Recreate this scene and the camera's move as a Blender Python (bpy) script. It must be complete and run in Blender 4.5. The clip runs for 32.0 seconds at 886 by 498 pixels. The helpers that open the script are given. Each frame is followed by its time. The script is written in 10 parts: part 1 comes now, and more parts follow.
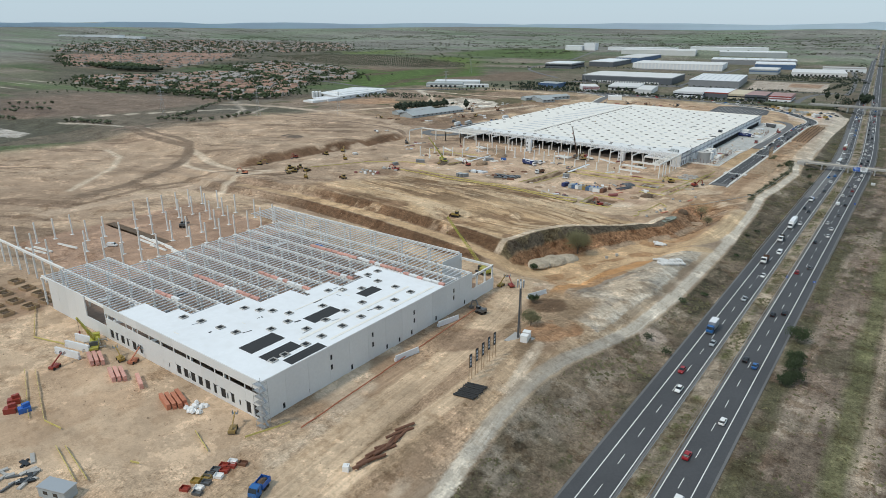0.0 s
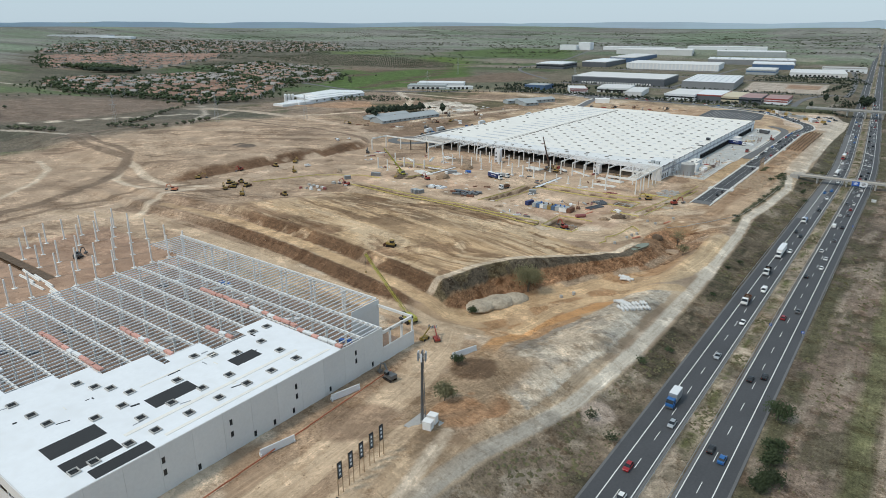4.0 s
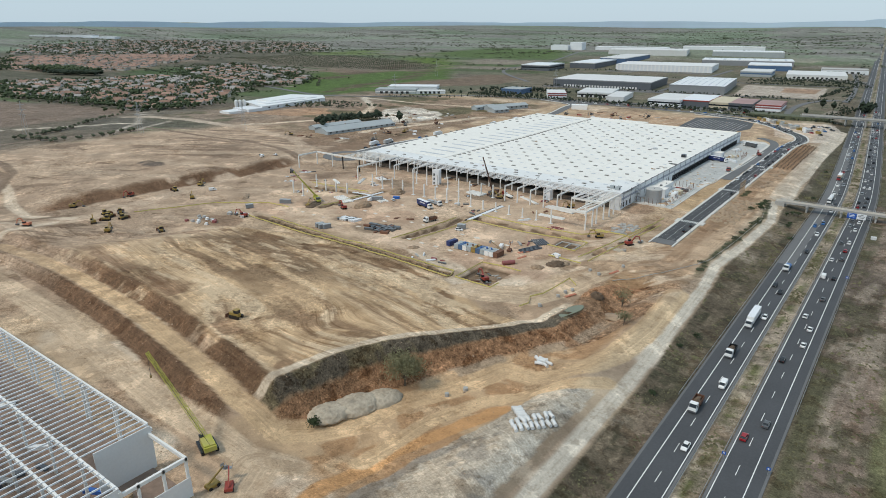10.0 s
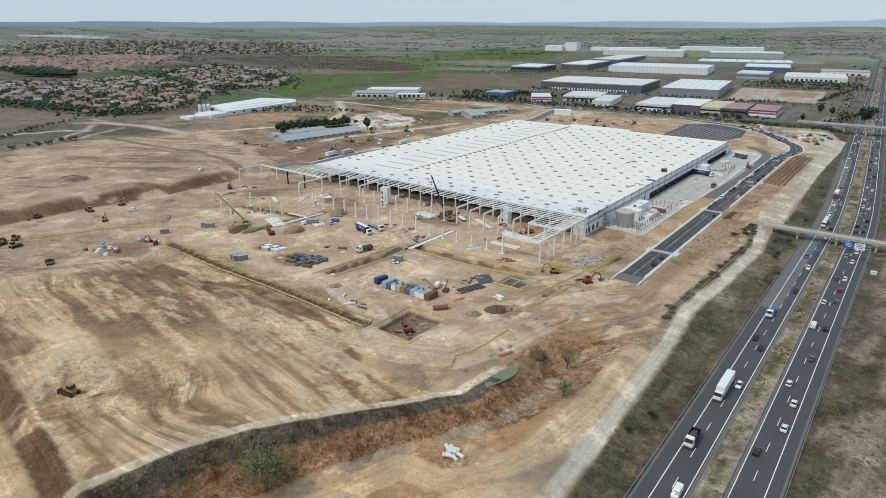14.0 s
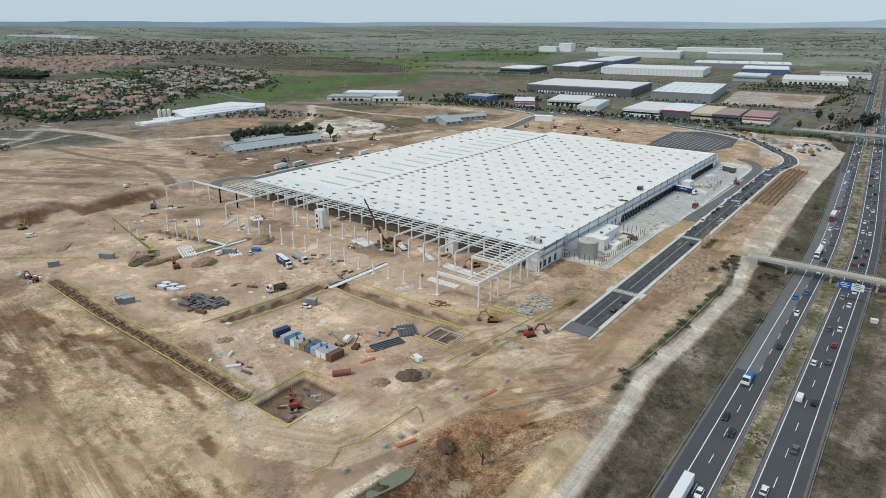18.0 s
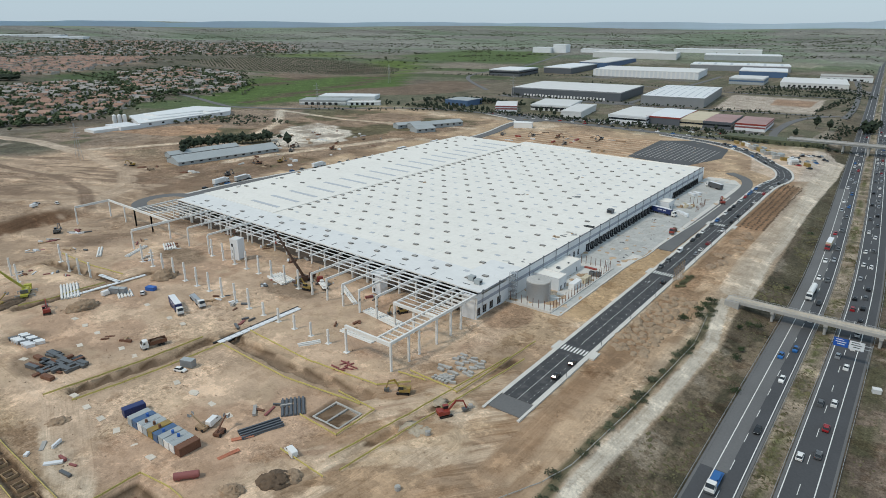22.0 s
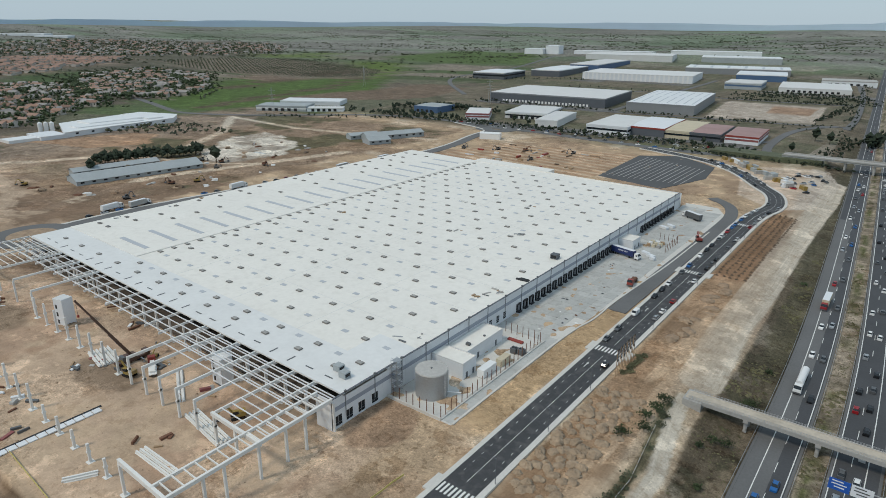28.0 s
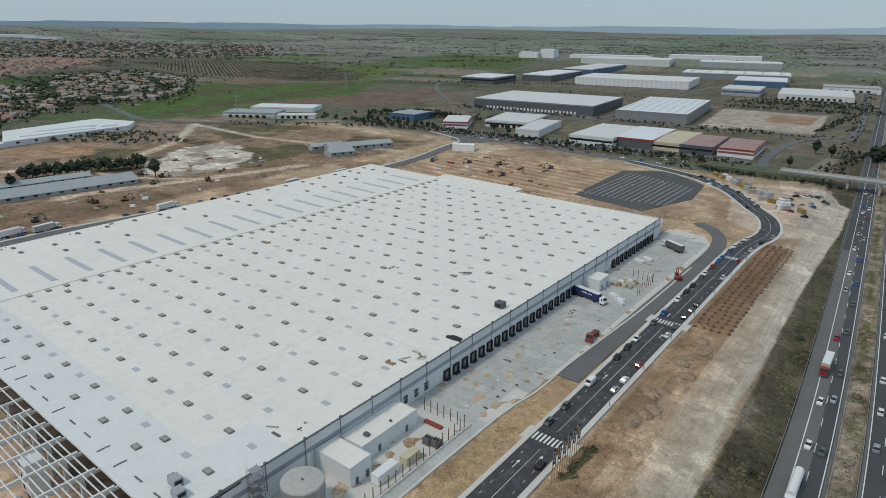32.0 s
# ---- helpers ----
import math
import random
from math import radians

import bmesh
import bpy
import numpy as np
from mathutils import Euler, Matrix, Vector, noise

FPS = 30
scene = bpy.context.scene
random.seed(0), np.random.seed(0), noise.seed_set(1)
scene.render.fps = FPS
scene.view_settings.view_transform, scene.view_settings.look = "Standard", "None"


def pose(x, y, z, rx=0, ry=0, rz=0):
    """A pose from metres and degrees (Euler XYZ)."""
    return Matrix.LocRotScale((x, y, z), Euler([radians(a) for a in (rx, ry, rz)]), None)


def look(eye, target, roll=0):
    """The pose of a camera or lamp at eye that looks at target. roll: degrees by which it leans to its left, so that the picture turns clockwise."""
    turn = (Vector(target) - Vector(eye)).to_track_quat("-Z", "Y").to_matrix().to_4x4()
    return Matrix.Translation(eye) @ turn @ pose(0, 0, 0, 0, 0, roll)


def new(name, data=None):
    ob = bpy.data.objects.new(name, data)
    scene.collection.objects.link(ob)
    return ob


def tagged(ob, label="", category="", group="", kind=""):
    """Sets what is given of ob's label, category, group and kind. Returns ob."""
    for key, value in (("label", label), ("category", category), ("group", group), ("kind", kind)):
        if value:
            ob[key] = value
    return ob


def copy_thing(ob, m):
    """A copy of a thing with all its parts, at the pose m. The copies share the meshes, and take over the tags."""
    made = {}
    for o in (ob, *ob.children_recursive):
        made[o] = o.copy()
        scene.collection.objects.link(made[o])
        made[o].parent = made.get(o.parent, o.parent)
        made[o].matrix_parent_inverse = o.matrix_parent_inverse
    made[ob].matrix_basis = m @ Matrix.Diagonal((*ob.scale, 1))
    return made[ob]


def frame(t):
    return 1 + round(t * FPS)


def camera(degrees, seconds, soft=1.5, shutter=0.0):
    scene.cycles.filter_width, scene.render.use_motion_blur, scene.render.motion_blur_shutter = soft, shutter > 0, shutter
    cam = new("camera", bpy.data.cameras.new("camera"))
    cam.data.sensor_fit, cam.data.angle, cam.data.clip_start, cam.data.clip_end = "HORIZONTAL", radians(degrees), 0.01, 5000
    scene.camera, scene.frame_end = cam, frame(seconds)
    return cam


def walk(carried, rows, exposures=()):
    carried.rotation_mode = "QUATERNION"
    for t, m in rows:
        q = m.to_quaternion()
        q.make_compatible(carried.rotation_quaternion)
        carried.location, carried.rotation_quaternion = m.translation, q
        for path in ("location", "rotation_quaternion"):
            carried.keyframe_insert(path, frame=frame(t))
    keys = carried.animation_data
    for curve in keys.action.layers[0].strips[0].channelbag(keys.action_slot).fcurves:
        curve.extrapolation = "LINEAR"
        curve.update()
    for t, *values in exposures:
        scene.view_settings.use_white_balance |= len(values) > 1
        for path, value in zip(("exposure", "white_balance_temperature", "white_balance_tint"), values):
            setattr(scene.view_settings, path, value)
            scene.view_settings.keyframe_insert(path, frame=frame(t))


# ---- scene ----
cam = camera(69.27, 32.0, soft=0.9)
PATH = [
    (0, look((-21.97, -6.83, 106.69), (-78.037, 69.073, 73.598), 0.158)),
    (1, look((-22.99, 7.79, 106.75), (-79.087, 83.663, 73.625), 0.130)),
    (2, look((-24.00, 22.49, 106.81), (-80.116, 98.328, 73.657), 0.106)),
    (3, look((-24.99, 37.33, 106.88), (-81.128, 113.138, 73.695), 0.084)),
    (4, look((-25.96, 52.39, 106.94), (-82.127, 128.168, 73.737), 0.064)),
    (5, look((-26.92, 67.71, 107.01), (-83.116, 143.455, 73.784), 0.048)),
    (6, look((-27.87, 83.19, 107.08), (-84.098, 158.906, 73.834), 0.034)),
    (7, look((-28.82, 98.70, 107.15), (-85.077, 174.394, 73.886), 0.022)),
    (8, look((-29.78, 114.13, 107.21), (-86.057, 189.792, 73.940), 0.013)),
    (9, look((-30.73, 129.36, 107.28), (-87.041, 205.001, 73.995), 0.007)),
    (10, look((-31.69, 144.42, 107.34), (-88.033, 220.037, 74.050), 0.004)),
    (11, look((-32.66, 159.35, 107.40), (-89.035, 234.944, 74.105), 0.003)),
    (12, look((-33.65, 174.20, 107.46), (-90.052, 249.768, 74.159), 0.005)),
    (13, look((-34.65, 189.01, 107.51), (-91.087, 264.548, 74.210), 0.009)),
    (14, look((-35.68, 203.79, 107.56), (-92.143, 279.308, 74.259), 0.016)),
    (15, look((-36.73, 218.58, 107.60), (-93.224, 294.070, 74.305), 0.026)),
    (16, look((-37.81, 233.38, 107.64), (-94.334, 308.853, 74.346), 0.039)),
    (17, look((-38.92, 248.22, 107.67), (-95.476, 323.670, 74.383), 0.054)),
    (18, look((-40.06, 263.07, 107.70), (-96.653, 338.499, 74.413), 0.072)),
    (19, look((-41.24, 277.90, 107.72), (-97.869, 353.309, 74.437), 0.092)),
    (20, look((-42.47, 292.69, 107.73), (-99.127, 368.074, 74.455), 0.115)),
    (21, look((-43.74, 307.41, 107.74), (-100.432, 382.770, 74.464), 0.141)),
    (22, look((-45.06, 322.04, 107.73), (-101.785, 397.378, 74.464), 0.169)),
    (23, look((-46.44, 336.55, 107.72), (-103.192, 411.865, 74.455), 0.200)),
    (24, look((-47.87, 350.85, 107.70), (-104.655, 426.146, 74.436), 0.234)),
    (25, look((-49.36, 364.85, 107.66), (-106.178, 440.123, 74.406), 0.271)),
    (26, look((-50.91, 378.51, 107.62), (-107.765, 453.757, 74.365), 0.310)),
    (27, look((-52.54, 392.02, 107.56), (-109.418, 467.249, 74.311), 0.351)),
    (28, look((-54.23, 405.66, 107.49), (-111.142, 480.858, 74.244), 0.396)),
    (29, look((-55.99, 419.62, 107.41), (-112.939, 494.794, 74.163), 0.443)),
    (30, look((-57.84, 433.91, 107.32), (-114.814, 509.063, 74.067), 0.492)),
    (31, look((-59.76, 448.47, 107.21), (-116.770, 523.596, 73.957), 0.545)),
    (31.5, look((-60.76, 455.79, 107.15), (-117.779, 530.911, 73.895), 0.572)),
    (32, look((-61.77, 463.12, 107.09), (-118.894, 538.336, 74.227), 0.600)),
]
walk(cam, PATH, exposures=[(0, 0.25), (14, 0.29), (19, 0.21), (25, 0.10), (28, 0.01), (32, -0.15)])

# ---- sky and sun: a bright, thinly overcast spring day ----
SUN_AZ, SUN_EL = radians(205), radians(52)
world = bpy.data.worlds.new("sky")
scene.world = world
world.use_nodes = True
wn = world.node_tree.nodes
sky = wn.new("ShaderNodeTexSky")
sky.sky_type = "NISHITA"
sky.sun_disc = False
sky.sun_elevation, sky.sun_rotation = SUN_EL, SUN_AZ
sky.altitude, sky.air_density, sky.dust_density, sky.ozone_density = 600, 1.0, 0.8, 1.0
wn["Background"].inputs["Strength"].default_value = 0.12
veil = wn.new("ShaderNodeMix")
veil.data_type = "RGBA"
veil.inputs["Factor"].default_value = 0.88
veil.inputs["B"].default_value = (3.35, 4.3, 5.05, 1)
world.node_tree.links.new(sky.outputs[0], veil.inputs["A"])
world.node_tree.links.new(veil.outputs["Result"], wn["Background"].inputs["Color"])
sun_data = bpy.data.lights.new("sun", "SUN")
sun_data.energy, sun_data.angle, sun_data.color = 1.55, radians(9), (1.0, 0.92, 0.79)
sun = new("sun", sun_data)
sun.matrix_world = look((0, 0, 300), (0 - math.sin(SUN_AZ) * math.cos(SUN_EL) * 100, 0 - math.cos(SUN_AZ) * math.cos(SUN_EL) * 100, 300 - math.sin(SUN_EL) * 100))

# ---- materials ----
def surface(name, col, rough=0.7, metal=0.0, vary=0.25, fine=2.0, large=0.12, bump=0.15, dirt=None, dirt_amount=0.0, random_tone=0.0, depth=0.05):
    """A procedural surface: base colour with fine grain, broad stains, a little relief and optional dirt."""
    m = bpy.data.materials.new(name)
    m.use_nodes = True
    nt = m.node_tree
    b = nt.nodes["Principled BSDF"]
    b.inputs["Roughness"].default_value, b.inputs["Metallic"].default_value = rough, metal
    geo = nt.nodes.new("ShaderNodeNewGeometry")
    n1 = nt.nodes.new("ShaderNodeTexNoise")
    n1.inputs["Scale"].default_value, n1.inputs["Detail"].default_value = fine, 4
    n2 = nt.nodes.new("ShaderNodeTexNoise")
    n2.inputs["Scale"].default_value, n2.inputs["Detail"].default_value = large, 3
    for n in (n1, n2):
        nt.links.new(geo.outputs["Position"], n.inputs["Vector"])
    add = nt.nodes.new("ShaderNodeMath")
    add.operation = "ADD"
    nt.links.new(n1.outputs["Fac"], add.inputs[0])
    nt.links.new(n2.outputs["Fac"], add.inputs[1])
    ramp = nt.nodes.new("ShaderNodeMapRange")
    ramp.inputs["From Min"].default_value, ramp.inputs["From Max"].default_value = 0.6, 1.4
    ramp.inputs["To Min"].default_value, ramp.inputs["To Max"].default_value = 1 - vary, 1 + vary
    nt.links.new(add.outputs[0], ramp.inputs["Value"])
    src = ramp.outputs[0]
    if random_tone:
        info = nt.nodes.new("ShaderNodeObjectInfo")
        rr = nt.nodes.new("ShaderNodeMapRange")
        rr.inputs["To Min"].default_value, rr.inputs["To Max"].default_value = 1 - random_tone, 1 + random_tone
        nt.links.new(info.outputs["Random"], rr.inputs["Value"])
        mul = nt.nodes.new("ShaderNodeMath")
        mul.operation = "MULTIPLY"
        nt.links.new(src, mul.inputs[0])
        nt.links.new(rr.outputs[0], mul.inputs[1])
        src = mul.outputs[0]
    mix = nt.nodes.new("ShaderNodeVectorMath")
    mix.operation = "SCALE"
    mix.inputs[0].default_value = col
    nt.links.new(src, mix.inputs["Scale"])
    out = mix.outputs[0]
    if dirt:
        n3 = nt.nodes.new("ShaderNodeTexNoise")
        n3.inputs["Scale"].default_value, n3.inputs["Detail"].default_value = 0.35, 6
        nt.links.new(geo.outputs["Position"], n3.inputs["Vector"])
        dr = nt.nodes.new("ShaderNodeMapRange")
        dr.inputs["From Min"].default_value, dr.inputs["From Max"].default_value = 0.5, 0.72
        dr.inputs["To Max"].default_value = dirt_amount
        nt.links.new(n3.outputs["Fac"], dr.inputs["Value"])
        dm = nt.nodes.new("ShaderNodeMix")
        dm.data_type = "RGBA"
        nt.links.new(dr.outputs[0], dm.inputs["Factor"])
        nt.links.new(out, dm.inputs["A"])
        dm.inputs["B"].default_value = (*dirt, 1)
        out = dm.outputs["Result"]
    nt.links.new(out, b.inputs["Base Color"])
    if bump:
        bp = nt.nodes.new("ShaderNodeBump")
        bp.inputs["Strength"].default_value = bump
        bp.inputs["Distance"].default_value = depth
        nt.links.new(n1.outputs["Fac"], bp.inputs["Height"])
        nt.links.new(bp.outputs[0], b.inputs["Normal"])
    return m


SAND = (0.42, 0.33, 0.235)
m_white = surface("white_roof_membrane", (0.81, 0.783, 0.725), 0.6, vary=0.05, fine=0.6, large=0.05, bump=0.03, dirt=(0.55, 0.52, 0.46), dirt_amount=0.22)
m_roof1 = surface("light_roof_sheet", (0.80, 0.82, 0.84), 0.55, vary=0.05, fine=0.7, large=0.06, bump=0.03, dirt=(0.5, 0.48, 0.44), dirt_amount=0.15)
m_panel = surface("grey_precast_panel", (0.65, 0.65, 0.64), 0.75, vary=0.06, fine=1.5, large=0.08, bump=0.05, random_tone=0.05)
m_panel_w = surface("white_facade_panel", (0.72, 0.74, 0.76), 0.6, vary=0.05, fine=1.5, large=0.1, bump=0.04, random_tone=0.03)
m_band = surface("blue_grey_facade_band", (0.33, 0.36, 0.42), 0.55, vary=0.06)
m_steel = surface("pale_precast_concrete", (0.74, 0.73, 0.70), 0.75, vary=0.08, fine=3, random_tone=0.05)
m_purlin = surface("galvanised_purlin", (0.74, 0.75, 0.76), 0.5, 0.0, vary=0.06)
m_conc = surface("grey_concrete", (0.40, 0.39, 0.37), 0.85, vary=0.15, fine=1.2, large=0.15, bump=0.1, random_tone=0.12)
m_slab = surface("yard_concrete_slab", (0.46, 0.46, 0.44), 0.85, vary=0.12, fine=0.9, large=0.1, bump=0.05, dirt=(0.30, 0.29, 0.27), dirt_amount=0.5, random_tone=0.09)
m_asph = surface("asphalt", (0.066, 0.068, 0.073), 0.85, vary=0.18, fine=1.5, large=0.06, bump=0.08)
m_asph_new = surface("new_dark_asphalt", (0.052, 0.053, 0.056), 0.8, vary=0.2, fine=1.2, large=0.07, bump=0.06, dirt=(0.16, 0.155, 0.15), dirt_amount=0.5)
m_asph_old = surface("worn_pale_asphalt", (0.14, 0.14, 0.14), 0.9, vary=0.15, fine=1.5, large=0.06, bump=0.08)
m_paint = surface("road_paint", (0.75, 0.75, 0.72), 0.6, vary=0.1, fine=4)
m_kerb = surface("pale_kerb_paving", (0.60, 0.58, 0.54), 0.85, vary=0.1, fine=1.5)
# near-black: real black parts, and sheets that paint the shade in openings
m_dark = surface("black_parts_and_opening_shade", (0.012, 0.013, 0.015), 0.6, vary=0.2)
m_glass = surface("tinted_window_glass", (0.02, 0.025, 0.03), 0.08, vary=0.1, bump=0)
m_black = surface("black_roof_felt", (0.028, 0.029, 0.031), 0.8, vary=0.2, fine=2)
m_rubber = surface("rubber_tyre", (0.02, 0.02, 0.021), 0.85, vary=0.2)
m_metal = surface("galvanised_steel", (0.42, 0.43, 0.44), 0.45, 0.6, vary=0.1)
m_yellow = surface("yellow_machine_paint", (0.31, 0.21, 0.05), 0.55, vary=0.15, dirt=(0.20, 0.15, 0.10), dirt_amount=0.8)
m_tape = surface("yellow_warning_mesh", (0.58, 0.50, 0.17), 0.7, vary=0.15)
m_red = surface("red_paint", (0.28, 0.045, 0.03), 0.45, vary=0.12)
m_orange = surface("orange_red_pipe", (0.50, 0.19, 0.11), 0.6, vary=0.15, random_tone=0.12)
m_pink = surface("pale_red_insulation_pack", (0.62, 0.33, 0.27), 0.65, vary=0.2, random_tone=0.15)
m_blue = surface("blue_paint", (0.03, 0.12, 0.42), 0.45, vary=0.12)
m_navy = surface("navy_blue_trailer_side", (0.02, 0.035, 0.13), 0.45, vary=0.08)
m_carwhite = surface("white_vehicle_paint", (0.78, 0.78, 0.77), 0.3, vary=0.03, bump=0)
m_carsilver = surface("silver_vehicle_paint", (0.42, 0.44, 0.46), 0.3, 0.4, vary=0.03, bump=0)
m_cargrey = surface("grey_vehicle_paint", (0.12, 0.125, 0.13), 0.3, 0.2, vary=0.03, bump=0)
m_carblack = surface("black_vehicle_paint", (0.015, 0.016, 0.018), 0.25, vary=0.03, bump=0)
m_carred = surface("red_vehicle_paint", (0.30, 0.015, 0.02), 0.3, vary=0.03, bump=0)
m_carblue = surface("blue_vehicle_paint", (0.02, 0.12, 0.34), 0.3, vary=0.03, bump=0)
m_cream = surface("cream_render", (0.56, 0.49, 0.36), 0.85, vary=0.1)
m_house = surface("pale_house_wall", (0.52, 0.47, 0.42), 0.9, vary=0.1, random_tone=0.2)
m_tile = surface("clay_roof_tiles", (0.25, 0.152, 0.112), 0.9, vary=0.25, random_tone=0.3)
m_shed = surface("weathered_fibre_cement", (0.36, 0.39, 0.40), 0.85, vary=0.12, fine=1, large=0.1)
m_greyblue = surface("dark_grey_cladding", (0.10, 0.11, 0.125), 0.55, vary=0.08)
m_midgrey = surface("mid_grey_cladding", (0.24, 0.25, 0.26), 0.55, vary=0.08)
m_bluewall = surface("blue_cladding", (0.07, 0.13, 0.24), 0.55, vary=0.08)
m_redwall = surface("dark_red_cladding", (0.26, 0.085, 0.08), 0.6, vary=0.1)
m_wood = surface("timber", (0.36, 0.25, 0.15), 0.85, vary=0.2)
m_rust = surface("rusty_steel", (0.16, 0.075, 0.045), 0.85, vary=0.3)
m_leaf = surface("tree_leaves", (0.038, 0.055, 0.022), 0.9, vary=0.45, fine=0.9, large=0.2, bump=0, random_tone=0.2)
m_leaf2 = surface("grey_green_olive_leaves", (0.085, 0.095, 0.055), 0.9, vary=0.4, fine=0.9, large=0.2, bump=0, random_tone=0.2)
m_leafspring = surface("fresh_spring_leaves", (0.175, 0.165, 0.088), 0.9, vary=0.4, fine=1.2, large=0.2, bump=0)
m_pine = surface("dark_conifer_needles", (0.022, 0.034, 0.018), 0.9, vary=0.4, fine=1, large=0.2, bump=0)
m_bark = surface("bark", (0.10, 0.08, 0.06), 0.95, vary=0.3, fine=6)
m_water = surface("muddy_green_water", (0.17, 0.178, 0.115), 0.25, vary=0.05, bump=0)
m_earth = surface("heaped_earth", (0.34, 0.245, 0.165), 0.95, vary=0.35, fine=0.9, large=0.3, bump=0.9, depth=0.5)
m_darkearth = surface("damp_dark_earth", (0.13, 0.09, 0.06), 0.95, vary=0.4, fine=0.9, large=0.3, bump=0.9, depth=0.5)
m_signblue = surface("blue_sign_face", (0.02, 0.10, 0.42), 0.4, vary=0.05)
m_signwhite = surface("white_sign_face", (0.75, 0.77, 0.80), 0.4, vary=0.04)

# ---- builders ----
class Mb:
    """Collects simple solids into one mesh."""

    def __init__(self):
        self.v, self.f = [], []

    def poly(self, pts, faces):
        n = len(self.v)
        self.v += [tuple(p) for p in pts]
        self.f += [tuple(n + i for i in f) for f in faces]
        return self

    def box(self, x0, y0, z0, x1, y1, z1):
        p = [(x0, y0, z0), (x1, y0, z0), (x1, y1, z0), (x0, y1, z0), (x0, y0, z1), (x1, y0, z1), (x1, y1, z1), (x0, y1, z1)]
        return self.poly(p, [(3, 2, 1, 0), (4, 5, 6, 7), (0, 1, 5, 4), (1, 2, 6, 5), (2, 3, 7, 6), (3, 0, 4, 7)])

    def cbox(self, cx, cy, z0, lx, ly, h, turn=0.0):
        """A box centred at cx, cy, turned by some degrees."""
        c, s = math.cos(radians(turn)), math.sin(radians(turn))
        p = []
        for z in (z0, z0 + h):
            for a, b in ((-1, -1), (1, -1), (1, 1), (-1, 1)):
                x, y = a * lx / 2, b * ly / 2
                p.append((cx + x * c - y * s, cy + x * s + y * c, z))
        return self.poly(p, [(3, 2, 1, 0), (4, 5, 6, 7), (0, 1, 5, 4), (1, 2, 6, 5), (2, 3, 7, 6), (3, 0, 4, 7)])

    def prism(self, pts, z0, z1):
        """A flat polygon (counter-clockwise) drawn up from z0 to z1."""
        n = len(pts)
        p = [(x, y, z0) for x, y in pts] + [(x, y, z1) for x, y in pts]
        return self.poly(p, [tuple(range(n - 1, -1, -1)), tuple(range(n, 2 * n))] + [(i, (i + 1) % n, n + (i + 1) % n, n + i) for i in range(n)])

    def beam(self, p, q, w, h):
        """A bar from p to q, w wide and h high, its top at the given line."""
        p, q = Vector(p), Vector(q)
        d = (q - p).normalized()
        side = d.cross(Vector((0, 0, 1)))
        side = side.normalized() if side.length > 1e-4 else Vector((1, 0, 0))
        up = side.cross(d)
        a, b = side * w / 2, up * h
        pts = [p - a - b, p + a - b, p + a, p - a, q - a - b, q + a - b, q + a, q - a]
        return self.poly(pts, [(0, 1, 2, 3), (7, 6, 5, 4), (0, 4, 5, 1), (1, 5, 6, 2), (2, 6, 7, 3), (3, 7, 4, 0)])

    def tube(self, p, q, r0, r1=None, n=10):
        """A round bar from p to q."""
        r1 = r0 if r1 is None else r1
        p, q = Vector(p), Vector(q)
        d = (q - p).normalized()
        a = d.orthogonal().normalized()
        b = d.cross(a)
        pts = []
        for c, r in ((p, r0), (q, r1)):
            pts += [c + (a * math.cos(2 * math.pi * i / n) + b * math.sin(2 * math.pi * i / n)) * r for i in range(n)]
        return self.poly(pts, [tuple(range(n - 1, -1, -1)), tuple(range(n, 2 * n))] + [(i, (i + 1) % n, n + (i + 1) % n, n + i) for i in range(n)])

    def lump(self, cx, cy, cz, rx, ry, rz, rnd, n=9, rings=4, jag=0.22):
        """An uneven dome that stands on cz."""
        pts, faces = [], []
        for k in range(rings):
            e = k / rings * math.pi / 2
            for i in range(n):
                a = 2 * math.pi * (i + 0.5 * (k % 2)) / n
                j = 1 + rnd.uniform(-jag, jag)
                pts.append((cx + rx * math.cos(a) * math.cos(e) * j, cy + ry * math.sin(a) * math.cos(e) * j, cz + rz * math.sin(e) * j))
        pts.append((cx, cy, cz + rz))
        for k in range(rings - 1):
            for i in range(n):
                faces.append((k * n + i, k * n + (i + 1) % n, (k + 1) * n + (i + 1) % n, (k + 1) * n + i))
        top = len(pts) - 1
        faces += [((rings - 1) * n + i, (rings - 1) * n + (i + 1) % n, top) for i in range(n)]
        faces.append(tuple(range(n - 1, -1, -1)))
        return self.poly(pts, faces)

    def mesh(self, name, mat, smooth=False):
        me = bpy.data.meshes.new(name)
        me.from_pydata(self.v, [], self.f)
        me.materials.append(mat)
        if smooth:
            me.polygons.foreach_set("use_smooth", [True] * len(me.polygons))
        me.update()
        return me


def part(name, mb, mat, parent=None, label="", kind="", smooth=False, at=None):
    """Links the mesh as ONE object under its thing or part."""
    ob = new(name, mb if isinstance(mb, bpy.types.Mesh) else mb.mesh(name, mat, smooth))
    if parent is not None:
        ob.parent = parent
    if at is not None:
        ob.matrix_local = at
    return tagged(ob, label, kind=kind)


def thing(name, label, category, group="", kind="", at=None):
    ob = new(name)
    ob.empty_display_size = 0.5
    if at is not None:
        ob.matrix_world = at
    return tagged(ob, label, category, group, kind)


def solid(name, mb, mat, label, category, group="", kind="", at=None, smooth=False):
    """A thing that is one mesh."""
    ob = part(name, mb, mat, None, smooth=smooth)
    if at is not None:
        ob.matrix_world = at
    return tagged(ob, label, category, group, kind)


def put(x, y, turn=0.0, dz=0.0):
    """A pose on the ground."""
    return pose(x, y, gz(x, y) + dz, 0, 0, turn)

